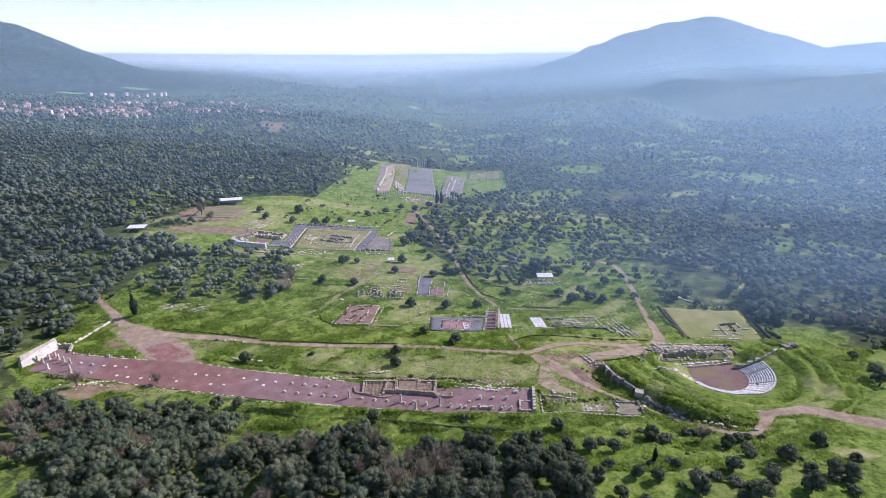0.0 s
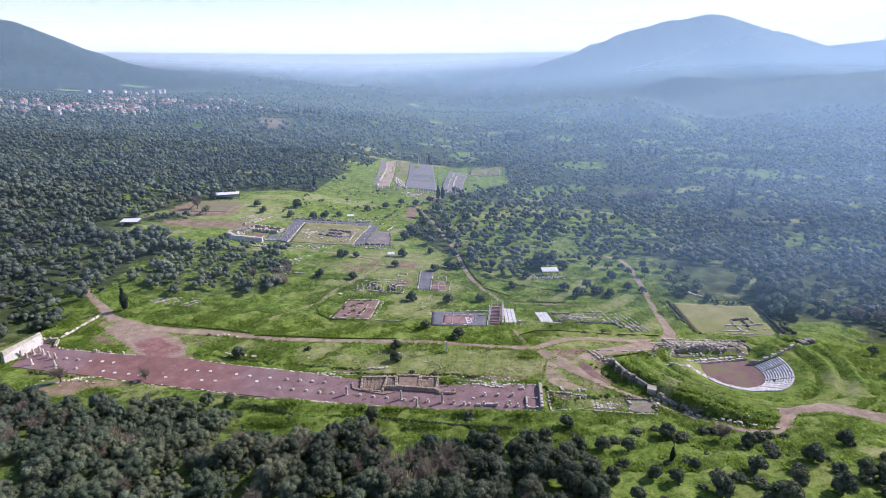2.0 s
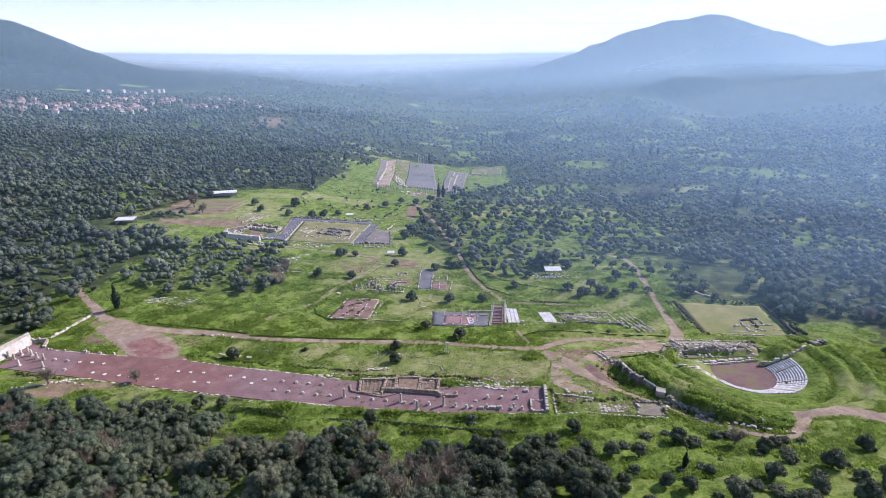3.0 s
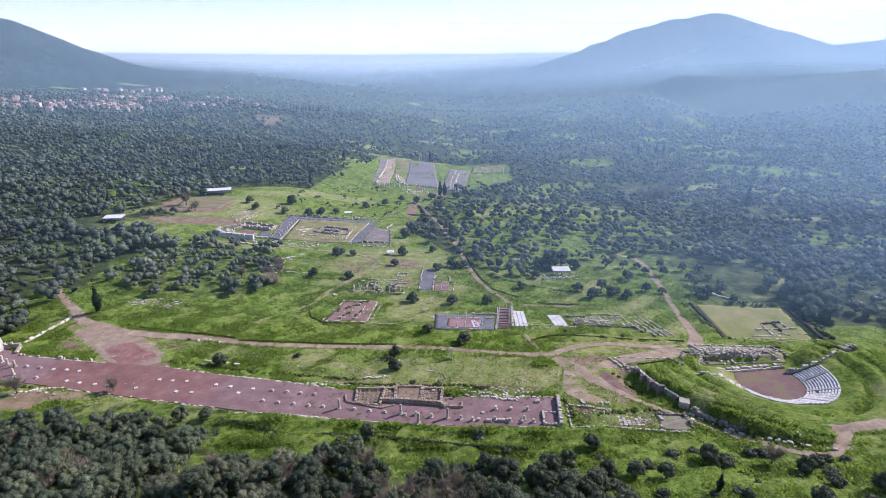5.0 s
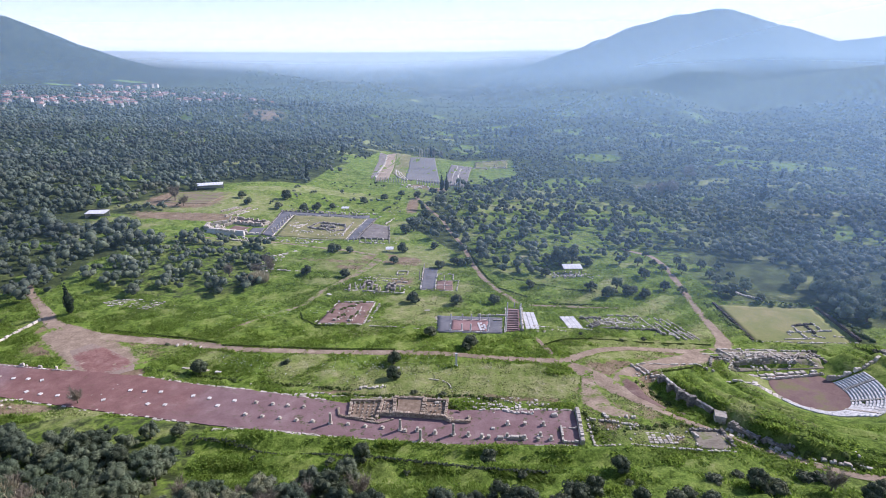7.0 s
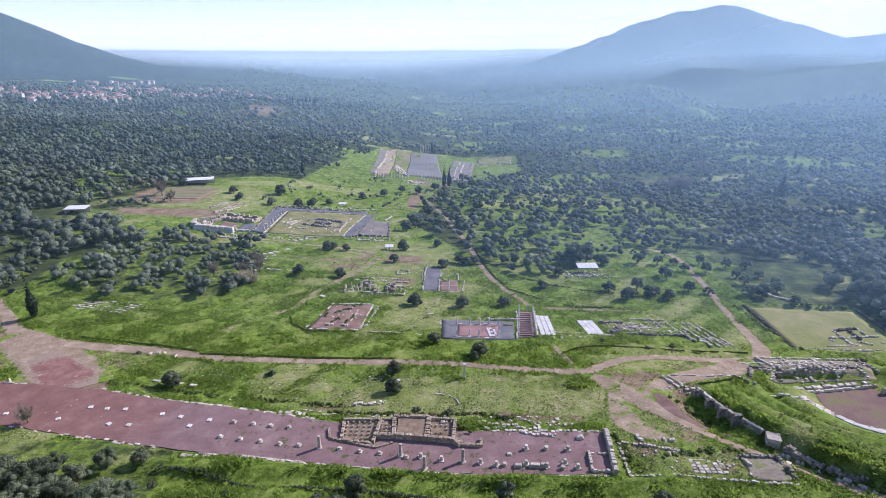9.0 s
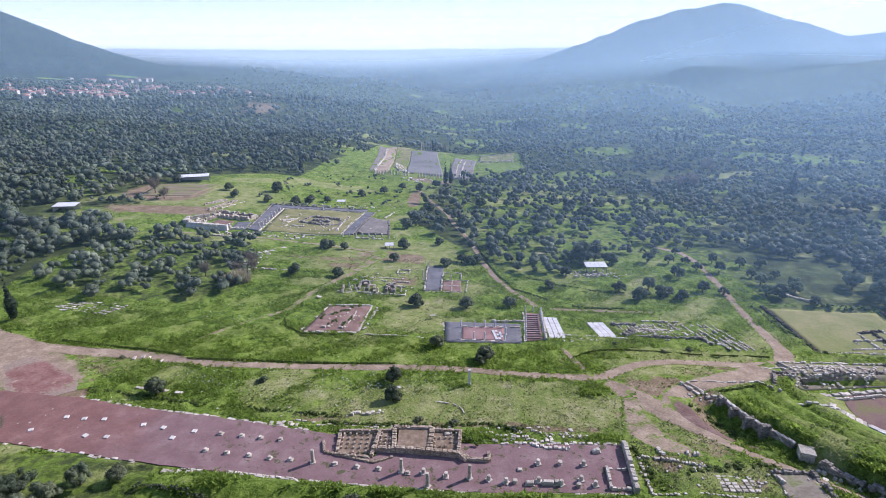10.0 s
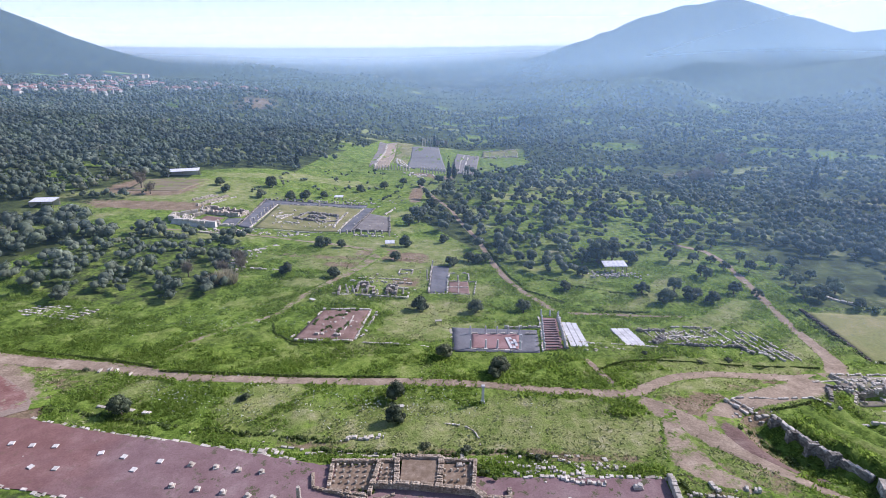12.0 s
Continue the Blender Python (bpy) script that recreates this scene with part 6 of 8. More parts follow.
def bars():
    """Twelve low benches across the red strip."""
    for k in range(12):
        y = 221.6 + 1.9 * k
        x = 21.4 + 0.125 * (y - 220)
        ob = holder("bench", x, y, ground_at(x, y), 0.02, "long low dark stone bench on red gravel", "bench", "benches across the red strip")
        part("seat", Geo().box(-2.1, 2.1, -0.22, 0.22, 0.32, 0.55, taper=0.03), M["dark_stone"], ob)
        part("foot", Geo().box(-1.9, -1.5, -0.16, 0.16, -0.1, 0.34), M["dark_stone"], ob)
        part("foot", Geo().box(1.5, 1.9, -0.16, 0.16, -0.1, 0.34), M["dark_stone"], ob)


M["dark_stone"] = earthy("dark stone", [(0.3, (0.17, 0.125, 0.12)), (0.7, (0.28, 0.22, 0.205))], 3.0, 0.5)
bars()
stone_row("path_edging", [(29.6, 225), (40, 224.4), (51.6, 224.1)], 0.6, 0.35, 1.6, "pale wall top linking two ruins", "wall", 71, 0.03)
stone_row("path_edging", [(-31, 221.6), (-20, 220.8), (-12.4, 219.8)], 0.6, 0.25, 1.5, "pale kerb along the lawn", "kerb", 72, 0.05)
walls_thing("grey_ruin", [((49.6, 236.4), (58, 235.8), 1.0, 1.0), ((51.4, 226.6), (55, 229.4), 1.8, 1.3), ((55, 226.4), (66, 226.6), 0.8, 1.0), ((66, 226.6), (77, 227.2), 0.8, 1.0), ((76, 227.2), (79, 224), 0.9, 0.9)],
            "sprawling grey ruin with a dark front wall", "ruin", 73, None, 0.5, 0.4, M["dark_rubble"])
for k in range(7):
    stone_row("stone_row", [(52.6 + 1.45 * k, 229.6 + 0.1 * k), (51.9 + 1.5 * k, 235.4 + 0.1 * k)], 0.4, 0.4, 0.8, "thin straight row of pale blocks in a ruin", "stones", 340 + k, 0.12, 0.1, 0.15)
for k, (ax, ay, bx, by) in enumerate(((77.6, 238.4, 82.6, 220.6), (79.8, 238.6, 85.2, 219.8), (82.2, 238.4, 87.4, 220), (84.6, 237.6, 90, 220.4), (60, 239.6, 75, 239.8), (58, 232.6, 66, 232), (70, 238, 72.6, 228.6), (74, 238, 76.4, 229))):
    stone_row("low_wall", [(ax, ay), ((ax + bx) / 2, (ay + by) / 2), (bx, by)], 0.55, 0.5, 1.1, "low straight wall of grey blocks in grass", "wall", 360 + k, 0.12, 0.1, 0.12)
for k in range(5):
    stone_row("stones", [(62.5 + 2.6 * k, 229.4), (61.6 + 2.6 * k, 237.6)], 0.5, 0.3, 0.7, "line of small pale stones in weeds", "stones", 380 + k, 0.45, 0.1, 0.5)
walls_thing("sunken_room", [((82, 225.4), (87, 224.8), 0.7, 0.7), ((87, 224.8), (88.4, 221), 0.7, 0.7), ((81.6, 225.2), (83, 221), 0.7, 0.7)], "small dark room in a grey ruin", "ruin", 58, None, 0.5, 0.3, M["dark_rubble"])
stone_row("stones", [(52, 229), (58, 233), (64, 235), (72, 234), (79, 226), (88, 224)], 0.9, 0.3, 0.9, "loose grey blocks among weeds", "stones", 74, 0.2, 0.1, 3.0)
stone_row("stones", [(31, 219.5), (36, 221.4), (42, 220.8)], 0.8, 0.25, 1.0, "pale blocks in the grass beside the path", "stones", 75, 0.3, 0.1, 1.2)

# the red-floored foundation and its neighbours
patch("floor", [(-50.4, 223.2), (-33.2, 222.8), (-31.8, 244.6), (-46, 242.6)], M["brown_red"], "weedy red gravel floor of a ruined building")
stone_row("kerb", [(-50, 223), (-42, 222.6), (-33.4, 222.4)], 0.8, 0.45, 1.2, "pale broken kerb along the red floor", "kerb", 81, 0.12)
stone_row("kerb", [(-46.2, 243), (-38, 244.2), (-31.6, 245)], 0.9, 0.5, 1.3, "grey kerb behind the red floor", "kerb", 82, 0.06)
stone_row("kerb", [(-51, 224), (-48.5, 233), (-46, 242.8)], 0.6, 0.35, 1.2, "loose kerb stones beside the red floor", "kerb", 83, 0.35)
stone_row("kerb", [(-33, 223.4), (-32.2, 234), (-31.4, 245)], 0.6, 0.4, 1.2, "pale kerb stones beside the red floor", "kerb", 84, 0.12)
stone_row("stones", [(-31.4, 224.6), (-30.4, 234), (-29.2, 243.6)], 0.8, 0.45, 0.9, "double row of pale stones in the grass", "stones", 85, 0.15, 0.1, 0.5)
stone_row("stones", [(-46, 227), (-42, 226), (-37.5, 225.6)], 0.9, 0.7, 1.1, "squat pale stone blocks on red gravel", "stones", 86, 0.2, 0.1, 0.4)
stone_row("kerb", [(-38, 225), (-36.4, 234), (-36, 241)], 0.4, 0.3, 1.0, "inner line of small stones on red gravel", "stones", 87, 0.2)
walls_thing("ruin_row", [((-44.4, 262.6), (-43.6, 255), 0.8, 0.9), ((-43.6, 255), (-34, 256), 0.7, 0.6), ((-37, 263.6), (-32.4, 262.6), 1.4, 1.2), ((-34, 256), (-20.8, 257), 0.6, 0.5), ((-32.6, 261), (-32, 256), 1.0, 1.3), ((-28.6, 264), (-25, 264.4), 1.4, 1.2),
                         ((-27.6, 262), (-24.6, 258), 0.9, 1.2), ((-25, 264.4), (-20.6, 264.8), 0.6, 0.6), ((-20.6, 264.8), (-20.8, 257), 0.6, 0.5)], "row of low ruined rooms in grey stone", "ruin", 91, None, 0.7, 0.4)
put_columns(column_kind("column", 1.7, 0.3, True, "short broken column in a row of ruins", "columns of the ruined rooms", sides=8), [(-42, 261), (-41, 257.6), (-39.6, 260), (-38.6, 256.6), (-36, 257.4), (-31, 258), (-22.6, 261)], seed=7)
stone_row("kerb", [(-46, 256.2), (-34, 256.4), (-20.6, 256.8)], 0.5, 0.35, 1.3, "white front step of the ruined rooms", "kerb", 391, 0.08, 0.1, 0.1)
stone_row("stones", [(-42, 268.4), (-32, 269), (-20, 269.4)], 0.7, 0.6, 0.8, "row of small pale blocks standing in short grass", "stones", 392, 0.45, 0.1, 0.3)
stone_row("stones", [(-40, 272), (-30, 272.6), (-22, 272.8)], 0.6, 0.35, 0.8, "thin line of pale stones in short grass", "stones", 393, 0.35, 0.1, 0.3)
stone_row("kerb", [(-25.4, 278.6), (-20.6, 279), (-20.2, 283), (-25, 282.8), (-25.4, 278.6)], 0.5, 0.4, 1.0, "small square of pale kerb blocks", "kerb", 394, 0.06, 0.1, 0.1)
for x, wide in ((-36.4, 3.4), (-26.4, 3.0)):
    walls_thing("dark_room", [((x - wide / 2, 258), (x - wide / 2, 264.4), 0.7, 1.5), ((x + wide / 2, 258), (x + wide / 2, 264.6), 0.7, 1.5), ((x - wide / 2, 264.6), (x + wide / 2, 264.8), 0.7, 1.6)], "small roofless room with dark walls", "ruin", 395 + int(wide * 10), None, 0.5, 0.2, M["dark_rubble"])
patch("floor", [(-13.6, 262.4), (-7.8, 263), (-6.4, 290), (-13, 289)], M["grey_gravel"], "narrow grey gravel court of a ruin")
patch("floor", [(-7, 263.4), (0.4, 263.4), (0.4, 274), (-6.6, 273.6)], M["brown_red"], "small red gravel floor between low walls")
stone_row("low_wall", [(-13.8, 262.2), (-13.6, 275), (-13.2, 289.4)], 0.6, 0.6, 1.3, "white block wall beside the grey court", "wall", 92, 0.15)
stone_row("low_wall", [(-7.4, 262.6), (-7, 274), (-6.4, 282)], 0.6, 0.6, 1.3, "white wall between two floors", "wall", 93, 0.12)
stone_row("kerb", [(-13.6, 262), (-7.6, 262.6), (0.6, 263)], 0.5, 0.3, 1.3, "pale kerb in front of the ruin", "kerb", 94, 0.1)
walls_thing("low_walls", [((-6.2, 281.6), (0.9, 283), 0.5, 0.6), ((0.9, 283), (0.6, 274), 0.5, 0.6), ((0.6, 274), (3.4, 274.4), 0.5, 0.6), ((3.4, 274.4), (2, 263.4), 0.5, 0.6), ((-6.6, 274), (0.4, 274.4), 0.4, 0.4), ((-3.4, 263.4), (-3, 273.8), 0.4, 0.4), ((-6.8, 268.4), (0.2, 268.8), 0.4, 0.4)],
            "thin brown walls of a small ruined house", "ruin", 95, None, 0.5, 0.2)
put_columns(column_kind("column", 2.6, 0.28, True, "white column at the corner of a ruin", "columns of the grey court", sides=8), [(-13, 288), (-13.6, 270), (-14.6, 274), (-14.8, 277.6), (-3.4, 273.8)], seed=8)

# the square lawn behind the theatre
patch("lawn", [(113, 223.6), (148.6, 222.4), (151, 251.4), (113.4, 255.4)], M["short_lawn"], "sunken square of short yellow-green grass", "lawn", 0.06, 18)
walls_thing("lawn_ruin", [((125, 226), (137, 226.6), 0.8, 0.4), ((129, 231.4), (146.6, 232.4), 0.9, 0.6), ((134, 236.4), (143, 238), 0.9, 0.8), ((129, 229), (129.2, 231.6), 0.8, 0.6), ((133.6, 226.4), (134, 236.6), 0.9, 0.7), ((139, 230), (139.4, 237.6), 0.9, 0.8), ((143, 232), (143.4, 238), 0.8, 0.7), ((145, 228), (148.4, 227.6), 0.8, 0.4), ((137, 229), (141, 226.8), 0.8, 0.5)],
            "dark stone foundations on the square lawn", "ruin", 96, None, 0.45, 0.4, M["shade_dark_rubble"])
# the sunken edge's shadow is carried by the wall's dark colour
walls_thing("lawn_wall", [((111.6, 256), (111.4, 240), 1.0, 1.04), ((111.4, 240), (112, 223.4), 1.0, 1.12), ((112, 222.4), (131, 221.8), 0.9, 0.72), ((131, 221.8), (150, 221), 0.9, 0.72), ((150.6, 222.4), (152.4, 240), 1.0, 0.96), ((152.4, 240), (153, 252), 1.0, 0.96)],
            "dark rubble wall round the sunken square lawn", "wall", 97, None, 0.45, 0.2, M["shade_dark_rubble"])
stone_row("low_wall", [(122, 272), (128, 264), (134, 258)], 1.0, 0.8, 1.6, "grey wall under trees", "wall", 100, 0.1)

# ---- small fixtures ----


def pillar():
    ob = holder("monument_pillar", 0.4, 193.9, ground_at(0.4, 193.9), 0.1, "tall square white monument pillar with a cap", "pillar")
    part("base", Geo().box(-0.5, 0.5, -0.5, 0.5, -0.2, 0.35, taper=0.05), M["marble"], ob)
    part("shaft", Geo().box(-0.27, 0.27, -0.27, 0.27, 0.33, 4.2, taper=0.03), M["marble"], ob)
    part("cap", Geo().box(-0.42, 0.42, -0.42, 0.42, 4.18, 4.5, taper=0.05), M["marble"], ob)


def shelter(name, x, y, turn, long, deep, high, label, posts=True, walls=False):
    ob = holder(name, x, y, ground_at(x, y), turn, label, "shelter")
    a, b = long / 2, deep / 2
    g = Geo()
    n = max(4, int(long / 0.8))
    g.add([p for i in range(n + 1) for p in ((-a - 0.3 + (long + 0.6) * i / n, -b - 0.3, high + 0.08 * (i % 2)), (-a - 0.3 + (long + 0.6) * i / n, b + 0.3, high + 0.5 + 0.08 * (i % 2)))],
          [(2 * i, 2 * i + 2, 2 * i + 3, 2 * i + 1) for i in range(n)])
    g.add([p for i in range(n + 1) for p in ((-a - 0.3 + (long + 0.6) * i / n, -b - 0.3, high - 0.1), (-a - 0.3 + (long + 0.6) * i / n, b + 0.3, high + 0.4))],
          [(2 * i, 2 * i + 1, 2 * i + 3, 2 * i + 2) for i in range(n)])
    part("roof", g, M["metal"], ob)
    for px in (-a, 0, a):
        for py, h in ((-b, high), (b, high + 0.45)):
            part("post", Geo().box(px - 0.1, px + 0.1, py - 0.1, py + 0.1, -0.5, h), M["wood"], ob)
    if walls:
        part("wall", Geo().box(-a + 0.1, a - 0.1, b - 0.25, b - 0.1, -0.5, high + 0.3), M["plaster"], ob)
        part("wall", Geo().box(-a + 0.12, -a + 0.3, -b + 0.1, b - 0.3, -0.5, high - 0.1), M["plaster"], ob)
    return ob


pillar()
shelter("shelter", 58.5, 289.5, 0.03, 8.5, 4.2, 3.2, "open shelter with a pale metal roof under trees")
shelter("shelter", -207, 352, 0.1, 11, 6, 3.0, "long open shelter with a bright metal roof", walls=True)
shelter("shelter", -172, 428, 0.25, 18, 6, 3.4, "long low shed with a white roof beside a field", walls=True)
shelter("shelter", -32.1, 314, 0.1, 3.6, 2.4, 1.6, "small flat white shelter roof in the grass")
shelter("shelter", -70.7, 403, 0.0, 4.6, 2.4, 2.0, "small white roof beside the ruins")


def info_table(x, y, turn):
    ob = holder("information_table", x, y, ground_at(x, y), turn, "white slanted information table on short legs", "table", "information tables")
    part("top", Geo().box(-1.0, 1.0, -0.5, 0.5, 1.0, 1.12, taper=0.02), M["plaster"], ob)
    for px in (-0.8, 0.8):
        for py in (-0.35, 0.35):
            part("leg", Geo().box(px - 0.06, px + 0.06, py - 0.06, py + 0.06, -0.1, 1.02), M["wood"], ob)


info_table(-10.1, 237.2, 0.1)
info_table(-50.8, 249, -0.5)
info_table(-18.2, 190.4, 0.2)


def hedge(pts, wide, high, label, seed, material="hedge"):
    """A strip of leafy growth along a line."""
    rng = np.random.RandomState(seed)
    c, r = [], []
    for (ax, ay), (bx, by) in zip(pts, pts[1:]):
        n = max(2, int(math.hypot(bx - ax, by - ay) / (wide * 0.45)))
        for i in range(n):
            x, y = ax + (bx - ax) * i / n + rng.normal(0, wide * 0.35), ay + (by - ay) * i / n + rng.normal(0, wide * 0.35)
            rr = wide * rng.uniform(0.2, 0.6)
            c.append((x, y, ground_at(x, y) + max(0.0, high - rr * 0.8) * rng.uniform(0.6, 1)))
            r.append(rr)
    c, r = np.array(c), np.array(r)
    o = np.array((*pts[0], ground_at(*pts[0])))
    m = crown_mesh("hedge", rng, c - o, r, int(len(c) * 26), 0.2, M[material], 0.85, 0.8)
    ob = new("hedge", m)
    ob.location = o
    return tagged(ob, label, "hedge", kind="stuff")


hedge([(-78, 205), (-66, 204.6), (-43, 204.2), (-20, 203.8)], 0.4, 0.45, "tall weeds overhanging the path", 51)
hedge([(-58, 183), (-44, 181), (-30, 179.4)], 0.9, 0.5, "fresh green weeds at the edge of the gravel", 52)
hedge([(-96, 189.4), (-80, 186.6), (-64, 183.4)], 1.1, 0.6, "fresh green weeds beside pale blocks", 53)
hedge([(66, 193.6), (71.2, 195), (80.5, 199.4), (80.8, 195)], 0.4, 0.5, "dark grassy ledge behind tumbled blocks", 54)
hedge([(56, 186.6), (59, 184), (62, 180), (62, 174)], 1.6, 0.9, "dark bushes at the foot of the high wall", 55)
hedge([(31, 209.5), (36, 212.6), (39.6, 214), (47.6, 215.4), (60, 216.2), (71.8, 216.4)], 0.26, 0.3, "low dark hedge line edging the lawn", 1)
hedge([(74.4, 216.6), (84, 216.8), (92.7, 216.8)], 0.26, 0.3, "low dark hedge line edging the lawn", 2)
hedge([(20.5, 272), (16.5, 282), (12.6, 300), (8.6, 328)], 0.6, 0.5, "dark bushy edge along an earth path", 3)
hedge([(21, 268), (32, 259), (44, 252.6), (60, 252)], 0.8, 0.6, "bushy green strip below the trees", 4)
hedge([(28, 281), (38, 274), (52, 268), (64, 266)], 0.9, 0.6, "bushy green strip on a terrace edge", 5)
hedge([(-120, 215.4), (-107, 213.4), (-92, 210.4), (-80, 206.8)], 0.35, 0.4, "weedy bank along the path", 6)
hedge([(-58.5, 232), (-56, 226), (-50, 221.4), (-34, 221)], 0.3, 0.4, "line of tall weeds in a ditch", 7)
# dark strip added where the grassy ledge only throws a shadow line
hedge([(-65.5, 154.8), (-55, 154), (-45, 151), (-35.7, 149.5), (-26.4, 147.8), (-17.4, 146.9), (1.9, 143.5), (20, 141.6)], 0.55, 0.7, "dark leafy strip standing in for the shadow line of a terrace edge", 8, "oak")
hedge([(-34, 176.4), (-22, 176), (-8, 175.8), (4, 176.6), (12, 175)], 1.0, 0.6, "fresh green weeds behind the fountain house", 9)
hedge([(112.6, 221.4), (109, 236), (108.4, 256)], 1.6, 0.8, "green bushes between path and lawn", 12)
for line, seed in (([(-44, 236), (-41, 239), (-38, 240)], 21), ([(-43.4, 229), (-41, 232)], 22), ([(-39, 228), (-37.4, 231), (-36.8, 235)], 23), ([(-47, 233), (-46, 236)], 24), ([(-41, 243), (-36, 243.6)], 25)):
    hedge(line, 1.1, 0.5, "low bushes growing on the red floor", seed)
hedge([(73.4, 158.6), (77, 153.4), (82, 149.6), (90.6, 145.4), (98.4, 142)], 1.9, 1.1, "dark bushes on the shaded face of the bank", 31)
hedge([(-3.6, 171.6), (-1, 169.4), (1.6, 167.6)], 1.6, 1.2, "fresh green bush beside the fountain house", 32)
hedge([(-24, 164.8), (-20, 165)], 0.9, 0.4, "green weeds at the foot of a wall", 33)
hedge([(34.2, 168), (35.6, 162), (36, 158)], 1.2, 0.6, "green weeds beside the end wall", 34)
hedge([(44, 159.6), (52, 161.6), (62, 162.4)], 1.8, 0.6, "green weeds between foundations", 35)
hedge([(-150, 176.4), (-140, 173.6), (-132, 172.6)], 1.2, 0.8, "weeds at the edge of the gravel", 37)
hedge([(130, 256), (142, 254.6), (152, 254)], 2.4, 1.6, "dark thicket behind the square lawn", 38)
hedge([(153.6, 222), (155, 236), (156, 250)], 2.6, 1.6, "dark thicket beside the square lawn", 39)

# ---- the large sanctuary with its square court ----
patch("walk", [(-104.8, 333.6), (-98.6, 331.4), (-100.4, 380), (-108, 385)], M["grey_gravel"], "grey gravel walk along a ruined colonnade", lift=0.2, n=24)
patch("walk", [(-108, 380), (-52, 383.4), (-52.4, 389), (-109, 386)], M["grey_gravel"], "grey gravel walk behind the square court", lift=0.24, n=24)
patch("walk", [(-58, 333), (-53, 333.4), (-47.4, 383), (-52.4, 383)], M["grey_gravel"], "grey gravel walk beside the square court", lift=0.2, n=24)
patch("court_lawn", [(-97.6, 333), (-59, 334.6), (-53.4, 381), (-99, 378)], M["lawn"], "dry lawn of the square court", "lawn", 0.12, 24)
patch("floor", [(-52, 336), (-34.6, 334), (-37.4, 362), (-48, 370)], M["grey_brown"], "brown earth floor of a roofless hall", lift=0.25, n=18)
patch("floor", [(-126.5, 339), (-119, 337.5), (-116, 345), (-125, 347)], M["brown_red"], "small red earth floor of a round theatre", lift=0.3, n=12)
patch("floor", [(-127.6, 352), (-111, 350), (-109.4, 356), (-127, 358)], M["brown_red"], "red earth floor of a narrow hall", lift=0.3, n=12)
patch("floor", [(-113.5, 333), (-106.4, 333.4), (-107.6, 346), (-114, 344)], M["grey_gravel"], "grey paved passage beside the round theatre", lift=0.3, n=12)
for k in range(5):
    r = 6.4 + 1.15 * k
    stone_row("seat_row", [(-122.5 + r * math.cos(a), 342.5 + r * math.sin(a)) for a in np.linspace(3.0, 5.6, 9)], 0.9, 0.35 + 0.42 * k, 1.6, "curved row of pale stone seats of a small theatre", "seating", 160 + k, 0.06, 0.3, 0.08)
WALLS = [((-99, 331.6), (-99.6, 379), 0.7, 0.6), ((-105.2, 334), (-108.4, 385), 0.8, 0.9), ((-108.4, 385.6), (-52, 389.2), 0.8, 1.0), ((-99.6, 379), (-53.4, 382), 0.7, 0.5), ((-58.6, 334), (-53, 381.6), 0.6, 0.6), ((-52.6, 333.6), (-47, 383.6), 0.7, 0.8),
         ((-99, 331.4), (-58, 332.6), 0.6, 0.4), ((-52.4, 335.4), (-34, 333.4), 0.8, 1.2), ((-34, 333.4), (-37, 363), 0.8, 0.9)]
walls_thing("court_walls", WALLS, "low grey walls round a square temple court", "ruin", 111, None, 0.8, 0.5, M["dark_rubble"])
walls_thing("temple_base", [((-84, 353), (-70, 350), 1.6, 1.2), ((-70, 350), (-62, 351), 1.4, 0.9), ((-62, 351), (-63.4, 361), 1.2, 1.0), ((-63.4, 361), (-80, 364), 1.4, 1.3), ((-80, 364), (-84, 353), 1.4, 0.9), ((-78, 357), (-68, 355.6), 1.6, 1.5), ((-75, 361.6), (-72, 352), 1.2, 0.9)],
            "grey stepped base of a ruined temple", "ruin", 112, None, 0.8, 0.5, M["dark_rubble"])
walls_thing("altar_ruin", [((-93, 352), (-88, 357), 1.2, 0.8), ((-90, 350), (-86.6, 359), 1.0, 0.6), ((-95, 357), (-92, 362), 1.0, 0.6)], "scattered altar blocks on a lawn", "ruin", 113, None, 1.0, 0.5, M["stone"])
walls_thing("east_rooms", [((-129, 351), (-110, 349), 1.2, 2.2), ((-128, 359), (-108, 357), 1.2, 2.0), ((-129, 351), (-128, 359), 1.2, 2.0), ((-120, 350), (-119, 358), 1.0, 1.8), ((-136, 362), (-128, 384), 1.0, 1.4), ((-142, 371), (-134, 384), 0.9, 1.2), ((-110, 349), (-108, 357), 1.0, 1.8), ((-131, 345), (-126, 352), 1.2, 1.6)],
            "dark stone rooms on the edge of the sanctuary", "ruin", 114, None, 1.0, 0.3)
walls_thing("odeon_wall", [((-138, 337), (-130, 333), 2.0, 3.0), ((-130, 333), (-119, 331.4), 2.0, 3.0), ((-119, 331.4), (-113, 332.4), 1.6, 2.4), ((-138, 337), (-139, 344), 1.6, 2.4), ((-139, 344), (-131, 351), 1.4, 2.0), ((-113, 332.4), (-107, 333.6), 1.2, 1.2)],
            "high curved outer wall of a small theatre in pale stone", "ruin", 115, None, 0.7, 0.12, M["stone"])
front = holder("terrace_wall", -125, 331.6, ground_at(-125, 331.6), -0.12, "long pale terrace wall with a sloping face", "wall")
